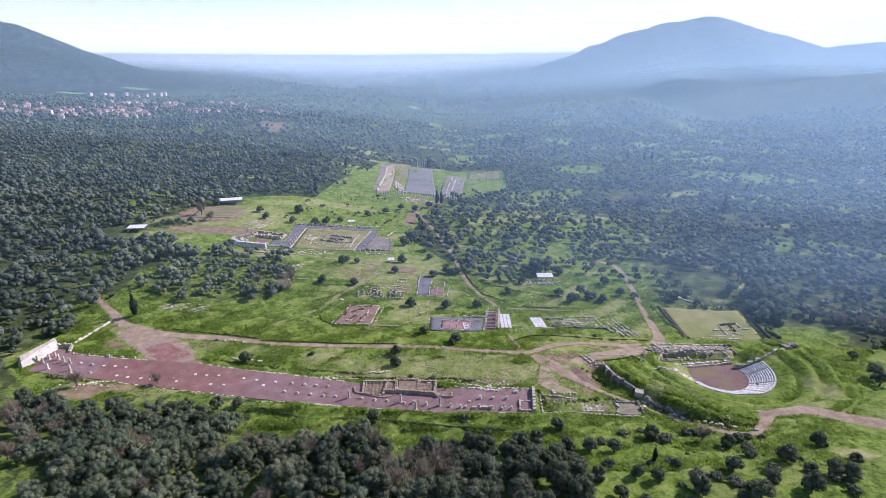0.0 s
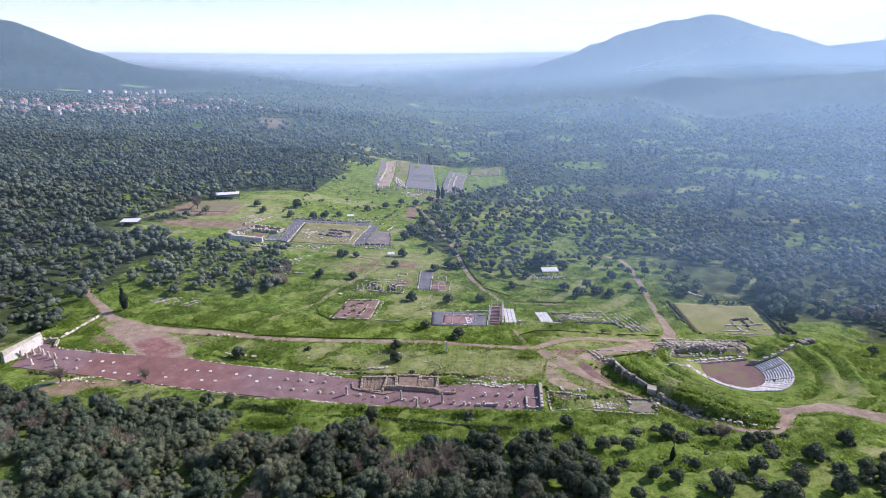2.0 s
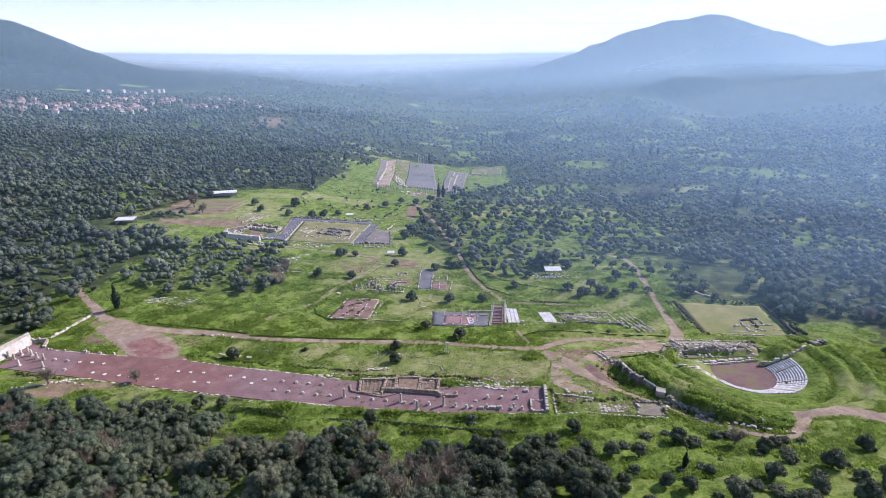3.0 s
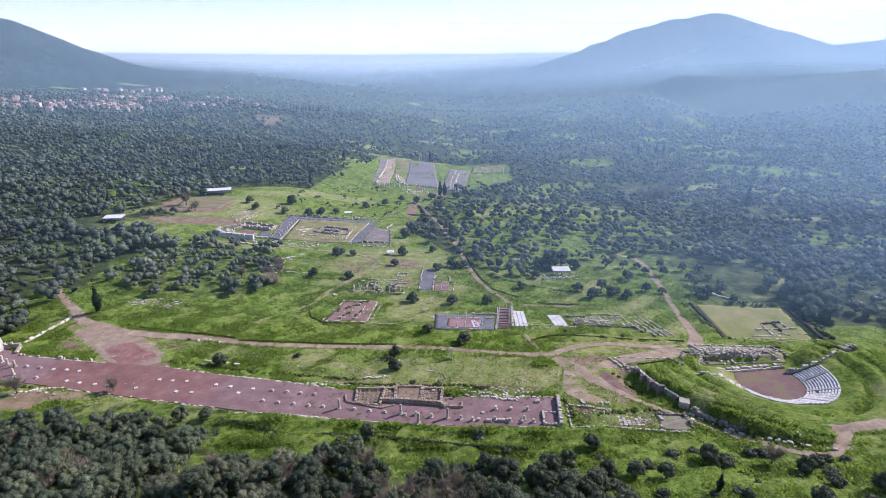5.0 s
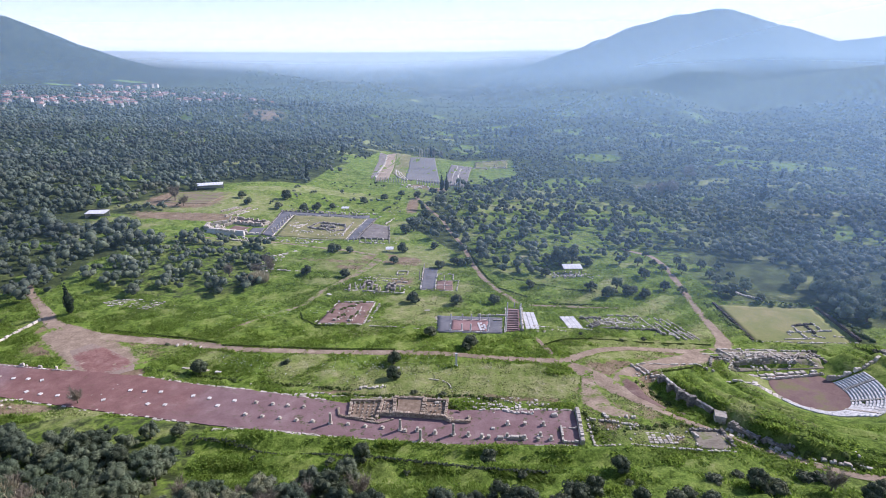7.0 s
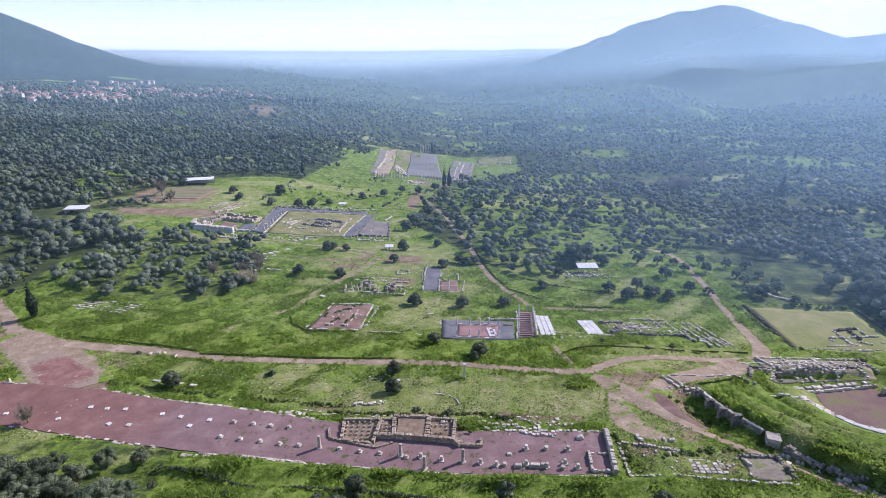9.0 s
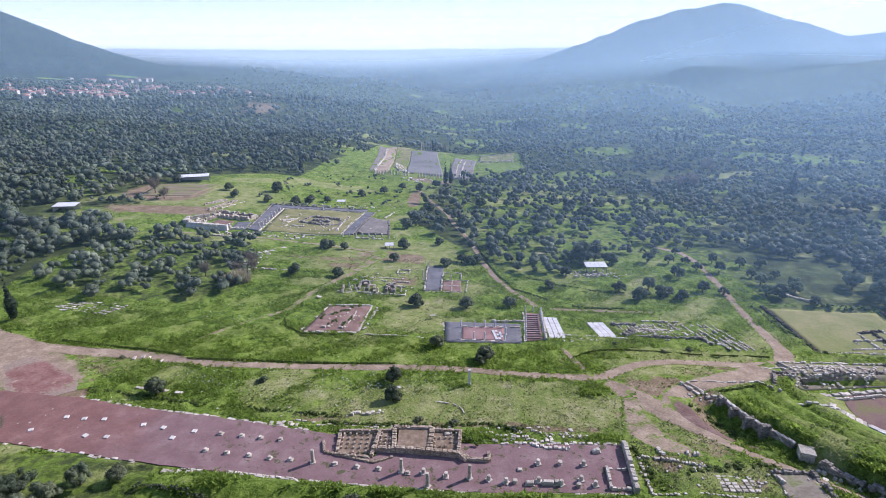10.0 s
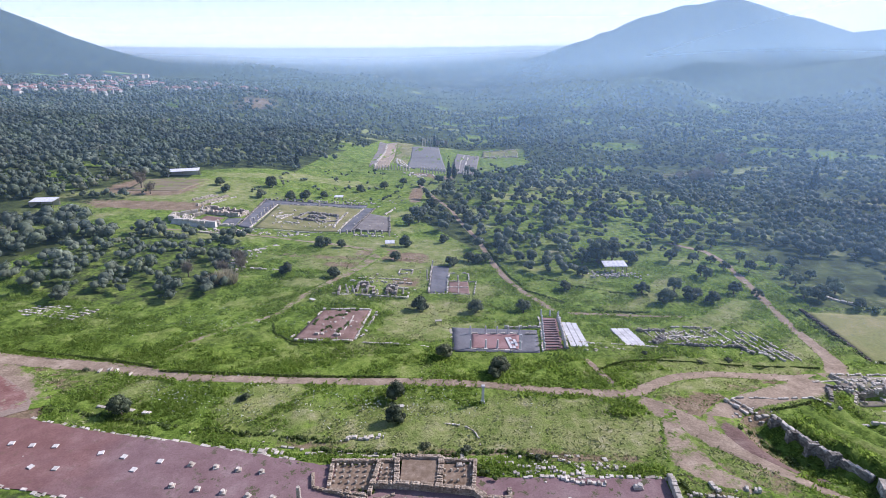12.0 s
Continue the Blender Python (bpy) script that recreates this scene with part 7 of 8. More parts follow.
part("face", Geo().add([(-11.5, -1.6, -0.6), (11.5, -1.4, -0.9), (10.8, 0.2, 2.2), (-9.6, 0.0, 3.2), (-11.5, 1.4, -0.6), (11.5, 1.4, -0.9), (10.8, 1.4, 2.2), (-9.6, 1.4, 3.2)],
                       [(0, 1, 2, 3), (3, 2, 6, 7), (1, 5, 6, 2), (4, 0, 3, 7), (5, 4, 7, 6), (0, 4, 5, 1)]), M["great_face"], front)
for line, seed in (([(-142, 372), (-137, 385)], 171), ([(-132, 366), (-124, 384)], 172), ([(-104, 391), (-76, 393)], 173), ([(-72, 394), (-48, 395)], 174), ([(-92, 340), (-88, 346), (-80, 345)], 175), ([(-66, 341), (-62, 347)], 176), ([(-62, 340), (-60, 372)], 177), ([(-126, 322), (-104, 320.6)], 178), ([(-52, 327), (-36, 326)], 179)):
    stone_row("stones", line, 0.9, 0.7, 1.3, "broken line of pale blocks at the sanctuary", "stones", seed, 0.25, 0.1, 0.3)
put_columns(column_kind("column", 1.9, 0.42, False, "broken column of a long colonnade", "columns of the square court", sides=7),
            [(-57 + 3.3 * k, 331 - 0.15 * k) for k in range(8)] + [(-97 + 4.5 * k, 387 + 0.15 * k) for k in range(10)] + [(-100.6, 338 + 5.2 * k) for k in range(8)] + [(-130, 352.6), (-131, 356), (-131.6, 359), (-77.4, 381)], seed=9)
stone_row("stones", [(-118, 327), (-108, 326), (-96, 327.4)], 1.2, 0.6, 1.6, "line of rough blocks in front of the sanctuary", "stones", 117, 0.2, 0.1, 0.5)
stone_row("stones", [(-80, 323), (-75, 326), (-70, 327)], 1.4, 0.6, 1.5, "heap of pale blocks on the grass", "stones", 118, 0.15, 0.1, 0.8)
stone_row("stones", [(-40, 368), (-36, 384)], 0.9, 0.7, 1.6, "low pale wall on the slope", "stones", 119, 0.15)
stone_row("stones", [(-46, 385), (-43.6, 390)], 0.9, 0.7, 1.6, "few pale blocks on the slope", "stones", 120, 0.15)
stone_row("slab_heap", [(-88, 297), (-84, 303), (-80, 309)], 2.4, 0.3, 1.8, "heap of pale slabs at a field edge", "stones", 121, 0.1, 0.1, 0.6)
stone_row("stones", [(-86, 279.6), (-76, 278), (-66, 277)], 0.8, 0.5, 1.6, "broken pale wall in green grass", "stones", 122, 0.25)
for k in range(6):
    stone_row("paving", [(-138.5 + 1.1 * k, 236.5 + 1.3 * k), (-117 + 0.7 * k, 233 + 1.3 * k)], 0.8, 0.22, 1.3, "row of rough old paving in the grass", "stones", 123 + 300 * k, 0.15, 0.1, 0.3)

# ---- the stadium at the lower end ----
M["track_grey"] = earthy("grey track", [(0.3, (0.15, 0.145, 0.14)), (0.7, (0.22, 0.21, 0.20))], 1.0, 0.03, 0.2, 0.05)
patch("stadium_bank", [(-64, 518), (-53, 526), (-64.4, 746), (-74, 720)], M["pale_earth"], "pale earth bank beside the stadium track", "bank", 0.4, 24)
patch("stadium_walk", [(-69, 524), (-65.4, 526), (-75, 720), (-83, 726)], M["grey_brown"], "narrow brown walk behind the stadium seats", "walk", 0.4, 24)
patch("stadium_track", [(-53, 560), (-40, 528), (-45, 734), (-64, 748)], M["lawn"], "dry yellow grass side of the stadium track", "track", 0.3, 24)
patch("stadium_track", [(-38, 520), (-7, 512), (-15, 728), (-45, 712)], M["track_grey"], "grey earth track of an ancient stadium", "track", 0.36, 24)
patch("stadium_bank", [(-4, 503), (15.6, 500), (28, 660), (5, 676)], M["grey_brown"], "brown bank with seats beside the track", "bank", 0.4, 24)
patch("stadium_yard", [(29, 646), (66, 638), (72, 690), (34, 694)], M["lawn"], "dry walled yard beside the stadium", "floor", 0.3, 16)
stone_row("seat_row", [(-64.5, 524), (-68.5, 610), (-73.4, 716)], 2.0, 1.0, 4.2, "long white row of stadium seats", "seating", 131, 0.03, 0.2, 0.05)
stone_row("seat_row", [(-52.9, 604), (-50.4, 570), (-47, 541), (-41, 528), (-35.4, 520)], 1.5, 0.9, 3.0, "pale curved seats at the stadium's corner", "seating", 132, 0.05)
stone_row("seat_row", [(-50.6, 598), (-46, 556), (-41, 538), (-36.4, 526)], 1.3, 0.6, 2.6, "lower row of pale curved seats", "seating", 133, 0.1)
stone_row("seat_row", [(-48.4, 590), (-43, 556), (-38.6, 536)], 1.2, 0.4, 2.6, "lowest row of pale curved seats", "seating", 136, 0.15)
stone_row("seat_row", [(6.2, 505), (10, 560), (15, 629)], 1.6, 1.0, 3.6, "white row of seats on the far bank", "seating", 134, 0.06)
stone_row("seat_row", [(2.6, 512), (6.4, 580), (12.6, 664)], 1.0, 0.6, 3.0, "broken lower row of seats", "seating", 137, 0.3)
stone_row("low_wall", [(31, 652), (48, 650), (65, 643)], 1.0, 1.2, 3.0, "low pale wall of a yard", "wall", 138, 0.12)
stone_row("low_wall", [(34, 693), (71, 688)], 1.0, 1.0, 3.0, "low wall at the back of a yard", "wall", 139, 0.15)
put_columns(column_kind("column", 4.0, 0.5, False, "tall pale column in a row before the stadium", "columns of the stadium", sides=7),
            [(-63.4 + 2.3 * k, 514.6 - 0.58 * k) for k in range(34) if k not in (13, 14, 15, 29)] + [(31.5, 651), (52.8, 649), (64.6, 642), (20, 600), (23, 622)], seed=10)
put_columns(column_kind("column", 9.0, 0.8, True, "tall temple column among trees", "columns of the small temple", sides=8), [(-34, 727), (-31, 729), (-28, 731), (-25, 733)], seed=11)
stone_row("stones", [(-34, 500), (-27, 486), (-25, 476)], 3.0, 0.5, 2.4, "pale blocks leading down to the stadium", "stones", 135, 0.3, 0.1, 0.9)
stone_row("stones", [(-24, 496), (-21, 480)], 1.6, 0.5, 2.0, "row of pale steps above the stadium", "stones", 140, 0.3, 0.1, 0.5)


def ploughed():
    n = Nodes("ploughed rows", 0.95, 0.1)
    rows = n.noise(1.0, 4, 0.6, stretch=(0.04, 0.55, 1.0))
    c = n.ramp(rows, [(0.35, (0.16, 0.125, 0.085)), (0.5, (0.25, 0.20, 0.14)), (0.62, (0.20, 0.21, 0.075))])
    c = n.mix(n.value(n.noise(0.12, 5, 0.7), 0.5, 0.62, 0, 0.8), c, (0.17, 0.21, 0.06))
    n.bump(rows, 0.6, 0.3)
    return n.colour(c)


M["rows"] = ploughed()
patch("ploughed_field", [(-186, 386), (-158, 390), (-152, 420), (-190, 416)], M["rows"], "brown ploughed field with faint rows", "field", 0.1, 20)


# ---- the village on the far slope ----


def house_kind(k, wide, deep, high):
    rng = random.Random(200 + k)
    ob = new("house")
    part("wall", Geo().box(-wide / 2, wide / 2, -deep / 2, deep / 2, -2.5, high), M["plaster"], ob)
    a, b, up = wide / 2 + 0.5, deep / 2 + 0.5, high + 0.17 * wide
    g = Geo().add([(-a, -b, high), (a, -b, high), (a, b, high), (-a, b, high), (-a + deep * 0.3, 0, up), (a - deep * 0.3, 0, up)], [(0, 1, 5, 4), (1, 2, 5), (2, 3, 4, 5), (3, 0, 4), (0, 3, 2, 1)])
    part("roof", g, M["roof_tile"], ob)
    for s in (-1, 1):
        for i in range(3):
            for z in ((1.2, 4.0) if high > 5 else (1.2,)):
                x = -wide / 2 + wide * (i + 0.5) / 3
                part("window", Geo().box(x - 0.55, x + 0.55, s * deep / 2 - 0.06, s * deep / 2 + 0.06, z, z + 1.4), M["window"], ob)
    part("chimney", Geo().box(wide * 0.2, wide * 0.2 + 0.8, 0.6, 1.3, high, up + 0.8), M["plaster"], ob)
    return ob


def village():
    rng = random.Random(77)
    kinds = [house_kind(0, 9, 7.5, 5.4), house_kind(1, 12, 8, 3.6), house_kind(2, 8, 7, 5.8)]
    for k in kinds:
        tagged(k, "white-walled village house with a red tiled roof", "house", "houses of the village")
    used = set()
    spots = []
    for cx, cy, rx, ry, n in ((-625, 900, 75, 60, 26), (-570, 1000, 70, 60, 14), (-720, 960, 60, 60, 8), (-560, 1090, 60, 60, 8), (-500, 1040, 40, 40, 6), (-432, 1138, 50, 40, 6), (-380, 1040, 30, 30, 4), (-534, 914, 40, 25, 8), (-424, 991, 40, 20, 7), (-300, 955, 18, 14, 4), (-700, 1290, 90, 60, 10), (-520, 935, 24, 20, 6)):
        for _ in range(n):
            for _ in range(20):
                x, y = cx + rng.gauss(0, 0.5) * rx, cy + rng.gauss(0, 0.5) * ry
                if all(math.hypot(x - p, y - q) > 15 for p, q in spots):
                    spots.append((x, y))
                    break
    for i, (x, y) in enumerate(spots):
        k = kinds[rng.randrange(3)]
        m = pose(x, y, ground_at(x, y) + 1.6, 0, 0, rng.uniform(-25, 25) + rng.choice((0, 90)))
        if k in used:
            copy_thing(k, m)
        else:
            k.matrix_basis = m
            used.add(k)


village()

# ---- trees one by one ----


def cypress_kinds():
    out = []
    for i in range(2):
        rng = np.random.RandomState(70 + i)
        c = np.array([(rng.normal(0, 0.12), rng.normal(0, 0.12), 1.3 + 0.75 * k) for k in range(13)])
        r = np.array([1.0 + 0.25 * math.sin(k * 0.4) - 0.065 * k * (k > 4) + rng.uniform(-0.08, 0.08) for k in range(13)])
        out.append((Geo().tube([(0, 0, -0.5, 0.25), (0, 0, 2.5, 0.18)], 7).mesh("trunk", M["bark"], True), crown_mesh("crown", rng, c, np.maximum(r, 0.25), 700, 0.26, M["cypress"], 0.9, 1.0)))
    return out


def bare_kinds():
    """Leafless winter trees: trunk, limbs and a mist of twigs."""
    out = []
    for i in range(2):
        rng = np.random.RandomState(90 + i)
        g = Geo()
        tips = []
        for k in range(26):
            a, up, out_to = rng.uniform(0, 6.28), rng.uniform(1.8, 5.2), rng.uniform(0.5, 2.3)
            p = (out_to * math.cos(a), out_to * math.sin(a), 1.4 + up * 0.75)
            g.tube([(0, 0, 1.2, 0.1), (p[0] * 0.5, p[1] * 0.5, 1.2 + (p[2] - 1.2) * 0.6, 0.06), (*p, 0.02)], 4, False)
            tips.append(p)
        tips = np.array(tips)
        n = 1100
        base = tips[rng.randint(0, 26, n)] * rng.uniform(0.55, 1.0, (n, 1))
        d = rng.normal(0, 0.55, (n, 3)) + (0, 0, 0.35)
        side = np.cross(d, rng.normal(size=(n, 3)))
        side *= 0.04 / (np.linalg.norm(side, axis=1)[:, None] + 1e-6)
        v = np.stack([base - side, base + side, base + d + side * 0.3, base + d - side * 0.3], 1).reshape(-1, 3)
        g.add(v, np.arange(n * 4).reshape(-1, 4).tolist())
        out.append((Geo().tube([(0, 0, -0.4, 0.28), (0, 0, 0.6, 0.2), (0, 0, 1.4, 0.13)], 7).mesh("trunk", M["bark"], True), g.mesh("crown", M["bare_twigs"])))
    return out


CYPRESSES, BARE = cypress_kinds(), bare_kinds()


def bush(k, x, y, s, tall, rng, label, group):
    ob = new("bush", BUSHES[k % 4])
    ob.matrix_world = Matrix.LocRotScale((x, y, float(height(x, y)) - 0.1), Euler((0, 0, rng.uniform(0, 6.28))), (s, s, s * tall))
    return tagged(ob, label, "bush", group)


def plant():
    rng = random.Random(15)
    k = 0
    single = [(7.2, 148.1, 0.85), (-22.8, 147, 1.0), (36, 142.6, 0.9), (63.3, 136.8, 1.05), (28.2, 134.5, 1), (36.5, 130.1, 1), (42.8, 128.9, 1), (50, 128.6, 1), (84.2, 131.4, 0.9), (110.3, 130.9, 1), (95.5, 122, 1.15), (78.6, 118.2, 1.1), (103.8, 115.3, 1.1), (107.3, 114, 1),
              (65, 109.1, 1.25), (79.6, 106.7, 1.2), (40.9, 114, 0.9), (51.8, 115.5, 0.8), (56.3, 113.7, 0.9), (64.1, 119.9, 0.6), (93.5, 108.6, 1.25), (85.6, 112.1, 1), (44.7, 107.4, 0.8)]
    meadow = [(-78.2, 188, 1.2), (-19.4, 195.1, 1.05), (-18.9, 186.4, 1.0), (-8.5, 214.5, 1.0), (5.8, 208.1, 1.1), (4, 205.4, 0.8), (-16.3, 248.5, 1.15), (1.7, 247.9, 1.15), (17.5, 250.2, 1.1), (-66.1, 273.9, 1.1), (-61.8, 311, 1.2), (-59, 311.6, 1.0), (-48.4, 271.9, 1.0), (-6, 290.8, 1.0), (5.4, 296.3, 1.15), (1.6, 298, 1.0), (70.5, 262.6, 0.9), (77.2, 262.6, 1.0), (83.9, 260.1, 1.2), (80, 264, 1.0), (123.2, 264.6, 1.4), (35.3, 270.2, 0.95), (-53.1, 193.8, 0.5), (-70, 157, 0.9), (45, 284, 1.1)]
    meadow += [(-88, 394, 1.5), (-96, 392, 1.3), (-112, 390, 1.2), (-79.9, 404.5, 1.0), (-14.6, 384, 1.5), (-25.5, 314.2, 1.3), (-28.2, 294.2, 1.0), (-26, 349, 1.5), (-21.6, 355.9, 1.5), (-8, 353.5, 1.6), (4.2, 358.8, 1.5), (8.5, 298.4, 1.1), (17, 332, 1.2), (20, 355, 1.3), (-8.6, 322.4, 1.1), (-4.4, 292.3, 0.9), (-113.8, 416.6, 1.6), (-61.6, 428.7, 1.3), (-47.5, 437.8, 1.3), (-52.6, 310, 0.9), (-133, 393.6, 1.3), (-142.4, 409.5, 1.4), (-181, 424, 1.5), (-23.7, 444, 1.3), (16, 399.7, 1.6)]
    meadow += [(28.5, 428, 1.6), (-4.3, 426, 1.5), (-12, 455, 1.4), (8, 462, 1.5), (16, 480, 1.6), (-36, 452, 1.2), (55, 301, 1.9), (68, 300, 1.5)]
    right = [(183, 318.7, 1.4), (155, 311.7, 1.2), (210.8, 241.4, 1.5), (203, 246, 1.5), (193.5, 242, 1.3), (185.1, 243, 1.4), (166, 176.9, 1.2), (168, 183, 1.3), (173.1, 200.9, 0.9), (172, 170, 1.1), (66.9, 260, 0.9), (76.7, 263.6, 0.9), (161, 262, 2.0), (168, 258, 2.1), (175, 262, 2.2), (182, 268, 2.0), (170, 272, 2.0), (158, 274, 1.7), (164, 250, 1.9), (172, 249, 2.0), (166, 240, 1.7), (176, 254, 2.1)]
    for spots, label, group in ((single, "rounded dark olive tree on a grassy slope", "olive trees of the slope"), (meadow, "single olive tree standing in the open meadow", "olive trees of the meadow"), (right, "broad dark olive tree beside the lawn and bank", "olive trees round the lawn")):
        for x, y, s in spots:
            tree("olive_tree", OLIVES if spots is right else ROUND, k, x, y, s * rng.uniform(0.92, 1.08), rng.uniform(0, 6.28), label, "tree", group, 1.1 if spots is single else 1.0)
            k += 1
    # the grove in front, the grove on the left slope and the scattered trees on the terraces
    front = [(-153, 160), (-122, 151), (-92, 154), (-70, 157), (-61, 136), (-41, 131.5), (-26, 140), (-15, 127), (0, 127), (9, 133), (28, 126), (38, 116), (37, 99), (-140, 97)]
    for polygon, step, share, label, group, lo, hi in ((front, 4.9, 0.95, "dense grey-green olive tree in a grove", "olive trees of the front grove", 0.85, 1.5), (SPARSE, 11.0, 0.5, "olive tree on a grassy terrace", "olive trees of the terraces", 0.8, 1.15)):
        xs, ys = [p[0] for p in polygon], [p[1] for p in polygon]
        y = min(ys)
        while y < max(ys):
            x = min(xs)
            while x < max(xs):
                px, py = x + rng.uniform(-0.45, 0.45) * step, y + rng.uniform(-0.45, 0.45) * step
                if inside(px, py, polygon) and abs(px) < 0.9 * py + 8 and rng.random() < share and math.hypot(px - 58, py - 284) > 11 and all(math.hypot(px - q[0], py - q[1]) > 3 for q in single + meadow):
                    if polygon is front and rng.random() < (0.75 if px > 4 else 0.16 if px > -60 else 0.06):
                        tree("evergreen_tree", OAKS, k, px, py, rng.uniform(0.95, 1.4), rng.uniform(0, 6.28), "tall dark evergreen tree in a dense grove", "tree", "evergreen trees of the front grove", rng.uniform(0.9, 1.2))
                    elif polygon is front and rng.random() < 0.07:
                        tree("bare_tree", BARE, k, px, py, rng.uniform(0.8, 1.2), rng.uniform(0, 6.28), "leafless brown tree with fine twigs", "tree", "bare trees")
                    else:
                        tree("olive_tree", OLIVES, k, px, py, rng.uniform(lo, hi), rng.uniform(0, 6.28), label, "tree", group, rng.uniform(0.85, 1.15))
                    k += 1
                x += step
            y += step
    for x, y, s in ((-143, 227.4, 1.45), (8.9, 108.3, 1.1), (58.8, 122.3, 0.62), (-117, 489, 1.5), (-5.5, 471, 1.6), (-1.4, 472, 1.5), (244.3, 457.8, 2.3), (-214, 491.5, 1.4), (-226, 380, 1.3), (-228, 384, 1.1), (252, 743, 1.9), (272, 735, 1.9), (281, 733, 1.7), (100, 900, 1.8), (78, 905, 1.4), (-20, 735, 1.7), (-17, 737, 1.4)):
        tree("cypress_tree", CYPRESSES, k, x, y, s, rng.uniform(0, 6.28), "slim dark cypress tree", "tree", "cypress trees")
        k += 1
    for i in range(9):
        x, y = -262 + 5.5 * i + rng.uniform(-1, 1), 1000 + rng.uniform(-6, 6)
        tree("cypress_tree", CYPRESSES, k, x, y, rng.uniform(1.3, 2.0), 0, "dark cypress in a distant row", "tree", "cypress trees of the far row")
        k += 1
    bare = [(78.5, 135.1, 1.0), (-105.2, 171.6, 0.95), (-132.8, 168.6, 1.15), (-92.8, 132.4, 1.0), (-84.7, 126.9, 1.0), (-9.7, 117.9, 1.1), (-136.6, 143.5, 1.3), (-129.9, 147.7, 1.1), (-57.3, 131.4, 1.0), (0.9, 122.5, 1.2), (-12.2, 110.6, 1.2), (-120, 121.2, 1.2), (-5, 113, 1.1), (-16, 121, 1.0), (-2, 117, 1.2), (-7, 121, 1.0), (3, 112, 1.1), (-14, 115, 1.1)]
    bare += [(4, 118, 1.0), (-64, 118, 1.0), (-96, 124, 1.0), (-88, 131, 0.9), (-141, 138, 1.2), (-133, 140, 1.3), (-126, 134, 1.1), (18, 105, 1.0), (-181, 394, 1.8), (-170, 382, 1.4), (-99, 268, 1.1), (-86, 283, 1.2), (-83, 276, 1.0), (-88, 272, 1.1), (192, 236, 1.4), (201, 234, 1.4), (210, 233, 1.4), (-140, 149, 1.2)]
    for x, y, s in bare:
        tree("bare_tree", BARE, k, x, y, s, rng.uniform(0, 6.28), "leafless brown tree with fine twigs", "tree", "bare trees")
        k += 1
    for n in range(9):
        y = rng.uniform(420, 950)
        x = rng.uniform(-0.75, 0.85) * y
        if not inside(x, y, OPEN):
            tree("cypress_tree", CYPRESSES, n, x, y, rng.uniform(1.0, 1.9), rng.uniform(0, 6.28), "slim dark cypress rising from the olive woods", "tree", "cypress trees of the woods")
    for n in range(26):
        cx, cy = ((178, 503), (238, 576), (181, 501), (-14, 734), (330, 300))[n % 5]
        x, y = cx + rng.gauss(0, 10), cy + rng.gauss(0, 6)
        tree("bare_tree", BARE, n, x, y, rng.uniform(1.3, 2.0), rng.uniform(0, 6.28), "leafless brown tree standing in the woods", "tree", "bare trees of the woods")
    for n in range(14):
        x, y = 132 + rng.gauss(0, 16), 940 + rng.gauss(0, 10)
        tree("evergreen_tree", OAKS, n, x, y, rng.uniform(1.6, 2.2), rng.uniform(0, 6.28), "tall dark evergreen in a distant clump", "tree", "evergreen trees of the far clump", 1.3)
    for x, y, z in ((55, 299, 1.8), (61, 301, 1.6), (48, 297, 1.2)):
        tree("evergreen_tree", OAKS, int(x), x, y, z, rng.uniform(0, 6.28), "large dark evergreen behind a shelter", "tree", "evergreen trees by the shelter")
    slope = [(30, 140), (70, 143), (118, 134), (128, 104), (96, 98), (44, 100), (34, 118)]
    for n in range(70):
        x, y = rng.uniform(28, 130), rng.uniform(98, 144)
        if inside(x, y, slope):
            bush(n, x, y, rng.uniform(0.7, 1.9), rng.uniform(0.6, 1.1), rng, "low dark bush on the grassy slope", "bushes of the slope")
    for n, (x, y, s) in enumerate(((-65, 151, 0.9), (-48, 147, 0.8), (-30, 146, 0.9), (-12, 143, 0.8), (14, 141, 1.0), (22, 146, 0.7), (-97, 206, 0.7), (-54, 193.5, 1.0), (-12, 178, 0.9), (10, 175, 0.8), (-4, 177, 1.0), (46, 219, 0.8), (69, 219, 0.9), (150, 214, 1.2), (128, 214, 1.0), (158, 205, 1.3), (60, 216.6, 0.7))):
        bush(n + 1, x, y, s, 0.8, rng, "low green bush in the meadow", "bushes of the meadow")
    for n, (x, y, s) in enumerate(((-92.8, 129.9, 1.1), (-85.3, 126.5, 1.0), (-80.8, 129.7, 1.0), (-17, 112, 1.1), (-10, 110, 1.2), (-12, 117, 1.1), (-5, 114, 1.0), (-7, 119, 0.9), (-86, 267, 1.0), (-83, 264, 1.1), (-88, 263, 0.9))):
        ob = new("reed_clump", REEDS[n % 2])
        ob.matrix_world = Matrix.LocRotScale((x, y, float(height(x, y))), Euler((0, 0, rng.uniform(0, 6.28))), (1.5 * s, 1.5 * s, s * rng.uniform(0.9, 1.3)))
        tagged(ob, "clump of tall dry tan reeds", "reeds", "reed clumps")
    print("trees", k)


plant()

scatter(58, 286, 10, 3.5, 70, 0.4, 1.1, "pile of grey blocks stored before a shelter", 607)
scatter(-80, 345, 26, 8, 50, 0.35, 0.9, "pale blocks strewn near the temple base", 608)
scatter(-88, 288, 5, 12, 50, 0.4, 1.0, "rubble tumbling down a grassy slope", 609)
scatter(-112, 324, 26, 4, 40, 0.4, 1.0, "pale blocks along the foot of the sanctuary", 610)
scatter(-75, 357, 24, 10, 40, 0.45, 1.12, "pale blocks strewn over the court lawn", 601)
scatter(-92, 327, 22, 4, 30, 0.45, 1.04, "pale blocks in front of the sanctuary", 602)
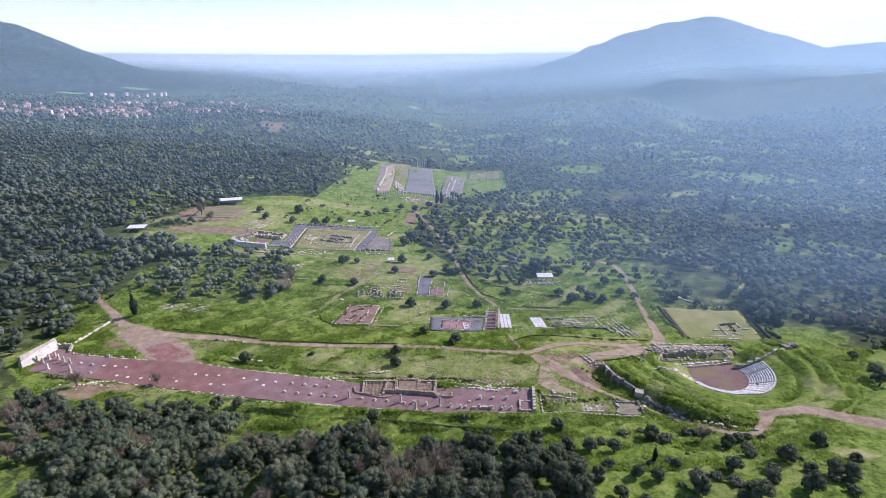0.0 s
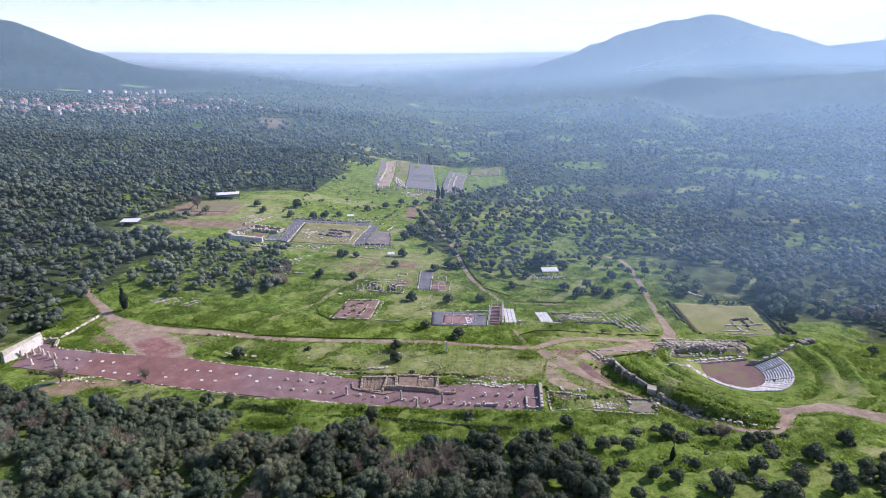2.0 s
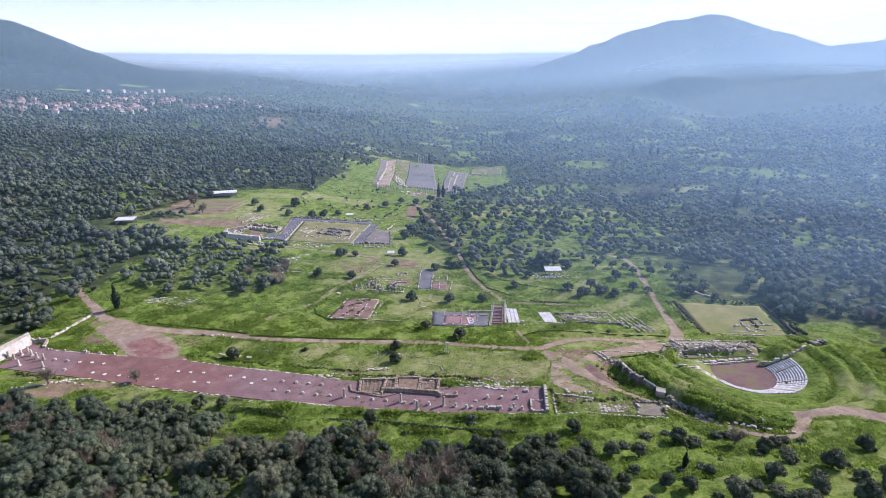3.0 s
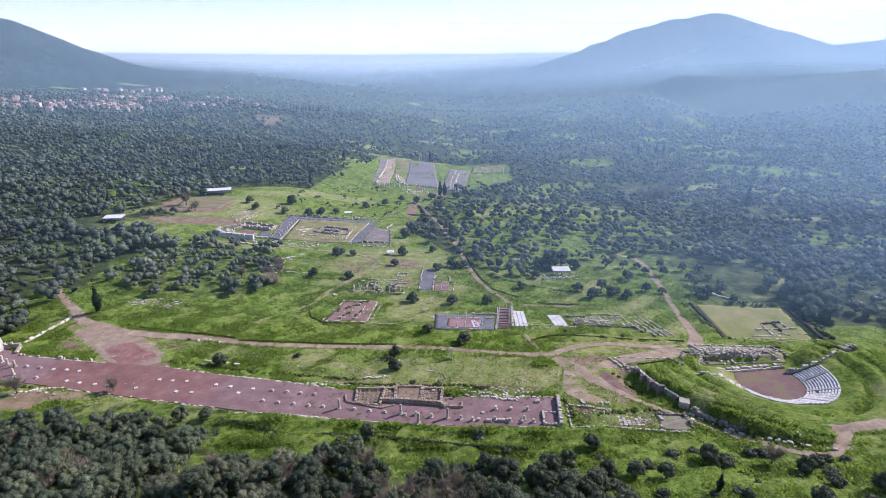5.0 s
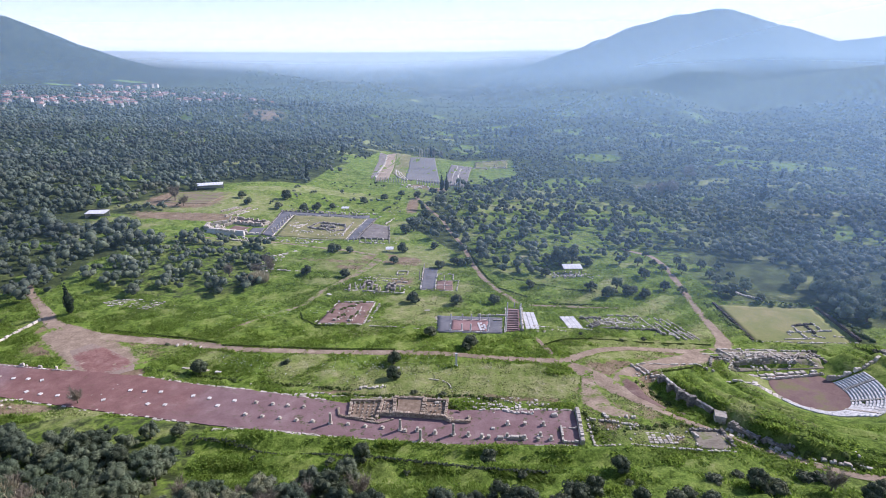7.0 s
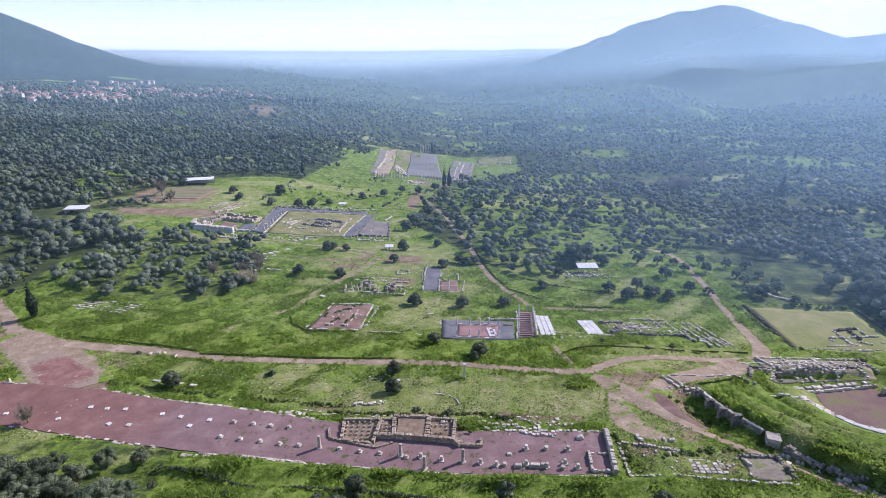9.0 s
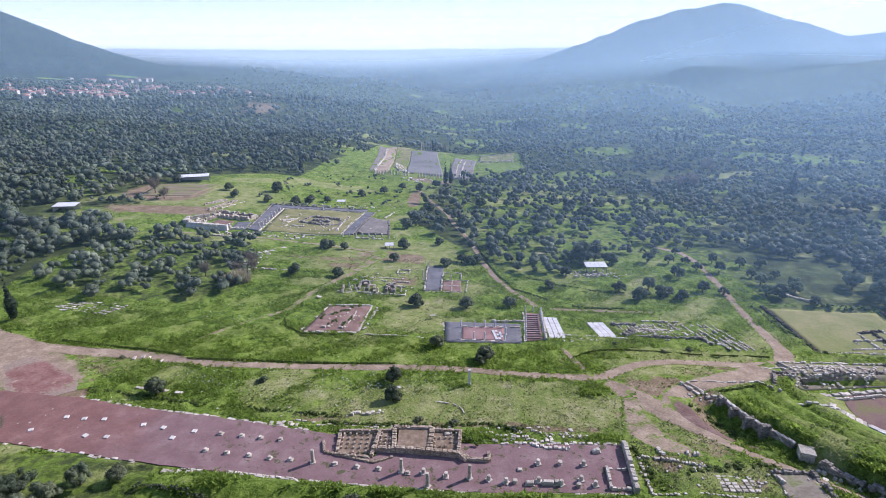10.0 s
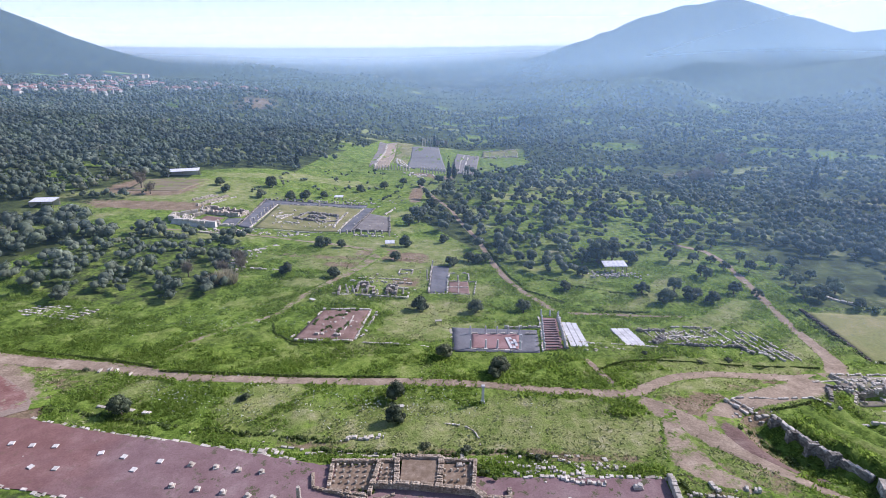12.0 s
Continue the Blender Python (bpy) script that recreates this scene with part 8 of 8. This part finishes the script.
scatter(-44, 328, 10, 4, 14, 0.45, 0.96, "pale blocks beside the columns", 603)
scatter(-60, 400, 26, 8, 20, 0.45, 1.04, "pale blocks on the slope behind the court", 604)
scatter(-26, 490, 16, 12, 24, 0.60, 1.44, "pale blocks above the stadium", 605)
scatter(40, 640, 26, 14, 20, 0.60, 1.44, "pale blocks beside the stadium", 606)

# ---- spring weeds over the meadows ----


def weeds():
    """Tufts of tall spring weeds over the meadows."""
    rng = np.random.RandomState(12)
    n = 430000
    y = 118 + 190 * rng.uniform(size=n) ** 1.3
    x = rng.uniform(-1, 1, n) * (0.85 * y + 10)
    lush, dry, bare = zones(x, y)
    on_floor = (y > front_edge(x) - 0.6) & (y < back_edge(x) + 0.6) & (x < 34) & (x > -161)
    r = np.hypot(x - THEATRE[0], y - THEATRE[1])
    patchy = np.sin(x / 5.3 + 2 * np.sin(y / 7.1)) * np.sin(y / 4.1 + 1.7 * np.sin(x / 9.0))
    keep = (lush > 0.6) & (dry + bare < 0.5) & ~on_floor & (r > 22) & ((np.sin(r * 0.85) < -0.2) | (r > 46)) & (rng.uniform(size=n) < (0.42 + 0.58 * patchy) * np.where((y < 152) & (x > 30), 0.55, 1.0)) & ~inside(x, y, [(112, 256.5), (152.5, 252), (150, 221), (111, 222.5)])
    x, y = x[keep], y[keep]
    clear = np.ones(len(x), bool)
    for line, wide in TRODDEN:
        for (px, py), half in zip(line, wide):
            clear &= np.hypot(x - px, y - py) > half * 0.9
    for corners in FLOORS:
        clear &= ~inside(x, y, corners)
    x, y = x[clear], y[clear]
    z = height(x, y)
    k = 3
    c = np.repeat(np.stack([x, y, z], 1), k, 0) + rng.normal(0, 0.28, (len(x) * k, 3)) * (1, 1, 0)
    tall = rng.uniform(0.15, 0.42, len(c)) * (1 + 1.1 * np.repeat(np.clip(np.sin(x / 3.1 + 2 * np.sin(y / 4.3)) * np.sin(y / 2.7 + x / 7.9), 0, 1), k))
    a = rng.uniform(0, 6.28, len(c))
    s = np.stack([np.cos(a), np.sin(a), 0 * a], 1) * rng.uniform(0.12, 0.26, len(c))[:, None]
    top = np.stack([rng.normal(0, 0.42, len(c)), rng.normal(0, 0.42, len(c)), tall], 1)
    v = np.stack([c - s, c + s, c + top + s * 0.5, c + top - s * 0.5], 1).reshape(-1, 3)
    return tagged(new("weeds", fast_mesh("weeds", v, np.arange(len(v)).reshape(-1, 4), M["weeds"])), "tufts of tall green spring weeds", "weeds", kind="stuff")


def dry_tufts():
    """Short pale tufts and white spring flowers over the drier turf."""
    rng = np.random.RandomState(13)
    n = 150000
    y = 150 + 150 * rng.uniform(size=n) ** 1.2
    x = rng.uniform(-0.75, 0.75, n) * y
    lush, dry, bare = zones(x, y)
    on_floor = (y > front_edge(x) - 0.3) & (y < back_edge(x) + 0.3) & (x < 34) & (x > -161)
    r = np.hypot(x - THEATRE[0], y - THEATRE[1])
    patchy = np.sin(x / 3.3 + 2 * np.sin(y / 5.1)) * np.sin(y / 2.9 + 1.7 * np.sin(x / 6.0))
    keep = (lush > 0.6) & (dry + bare > 0.32) & ~on_floor & (r > 22) & (rng.uniform(size=n) < 0.5 + 0.5 * patchy)
    white = np.exp(-((x + 28) / 30) ** 2 - ((y - 193) / 6) ** 2) + 0.9 * np.exp(-((x + 66) / 10) ** 2 - ((y - 196) / 4) ** 2) + 0.5 * np.exp(-((x + 70) / 30) ** 2 - ((y - 232) / 9) ** 2)
    flower = (lush > 0.6) & ~on_floor & (rng.uniform(size=n) < 0.55 * white * (0.3 + 0.7 * (patchy > 0.1)))
    clear = np.ones(n, bool)
    for line, wide in TRODDEN:
        for (px, py), half in zip(line, wide):
            clear &= np.hypot(x - px, y - py) > half * 0.9
    for corners in FLOORS:
        clear &= ~inside(x, y, corners)
    for name, pick, wide, tall, material, label, category in (("dry_grass", keep & clear, 0.2, 0.28, "dry_tufts", "short pale tufts of half-dry grass", "grass"), ("wild_flowers", flower & clear, 0.11, 0.4, "flowers", "white spring flowers in the meadow", "flowers")):
        c = np.stack([x[pick], y[pick], height(x[pick], y[pick]) + (0.05 if wide > 0.15 else 0.25)], 1)
        a = rng.uniform(0, 6.28, len(c))
        s = np.stack([np.cos(a), np.sin(a), 0 * a], 1) * rng.uniform(0.6, 1.3, len(c))[:, None] * wide
        top = np.stack([rng.normal(0, 0.2, len(c)), rng.normal(0, 0.2, len(c)), rng.uniform(0.5, 1.2, len(c)) * tall * (1 if wide > 0.15 else 0.4)], 1)
        v = np.stack([c - s, c + s, c + top + s * 0.6, c + top - s * 0.6], 1).reshape(-1, 3)
        tagged(new(name, fast_mesh(name, v, np.arange(len(v)).reshape(-1, 4), M[material])), label, category, kind="stuff")


M["weeds"] = leafy("weeds", (0.14, 0.23, 0.03), (0.34, 0.45, 0.095), 0.68)
M["dry_tufts"] = leafy("half-dry grass", (0.15, 0.19, 0.055), (0.40, 0.40, 0.19), 0.4)
M["flowers"] = leafy("white flowers", (0.55, 0.58, 0.48), (0.78, 0.80, 0.72), 0.4)
weeds()
dry_tufts()
ground()
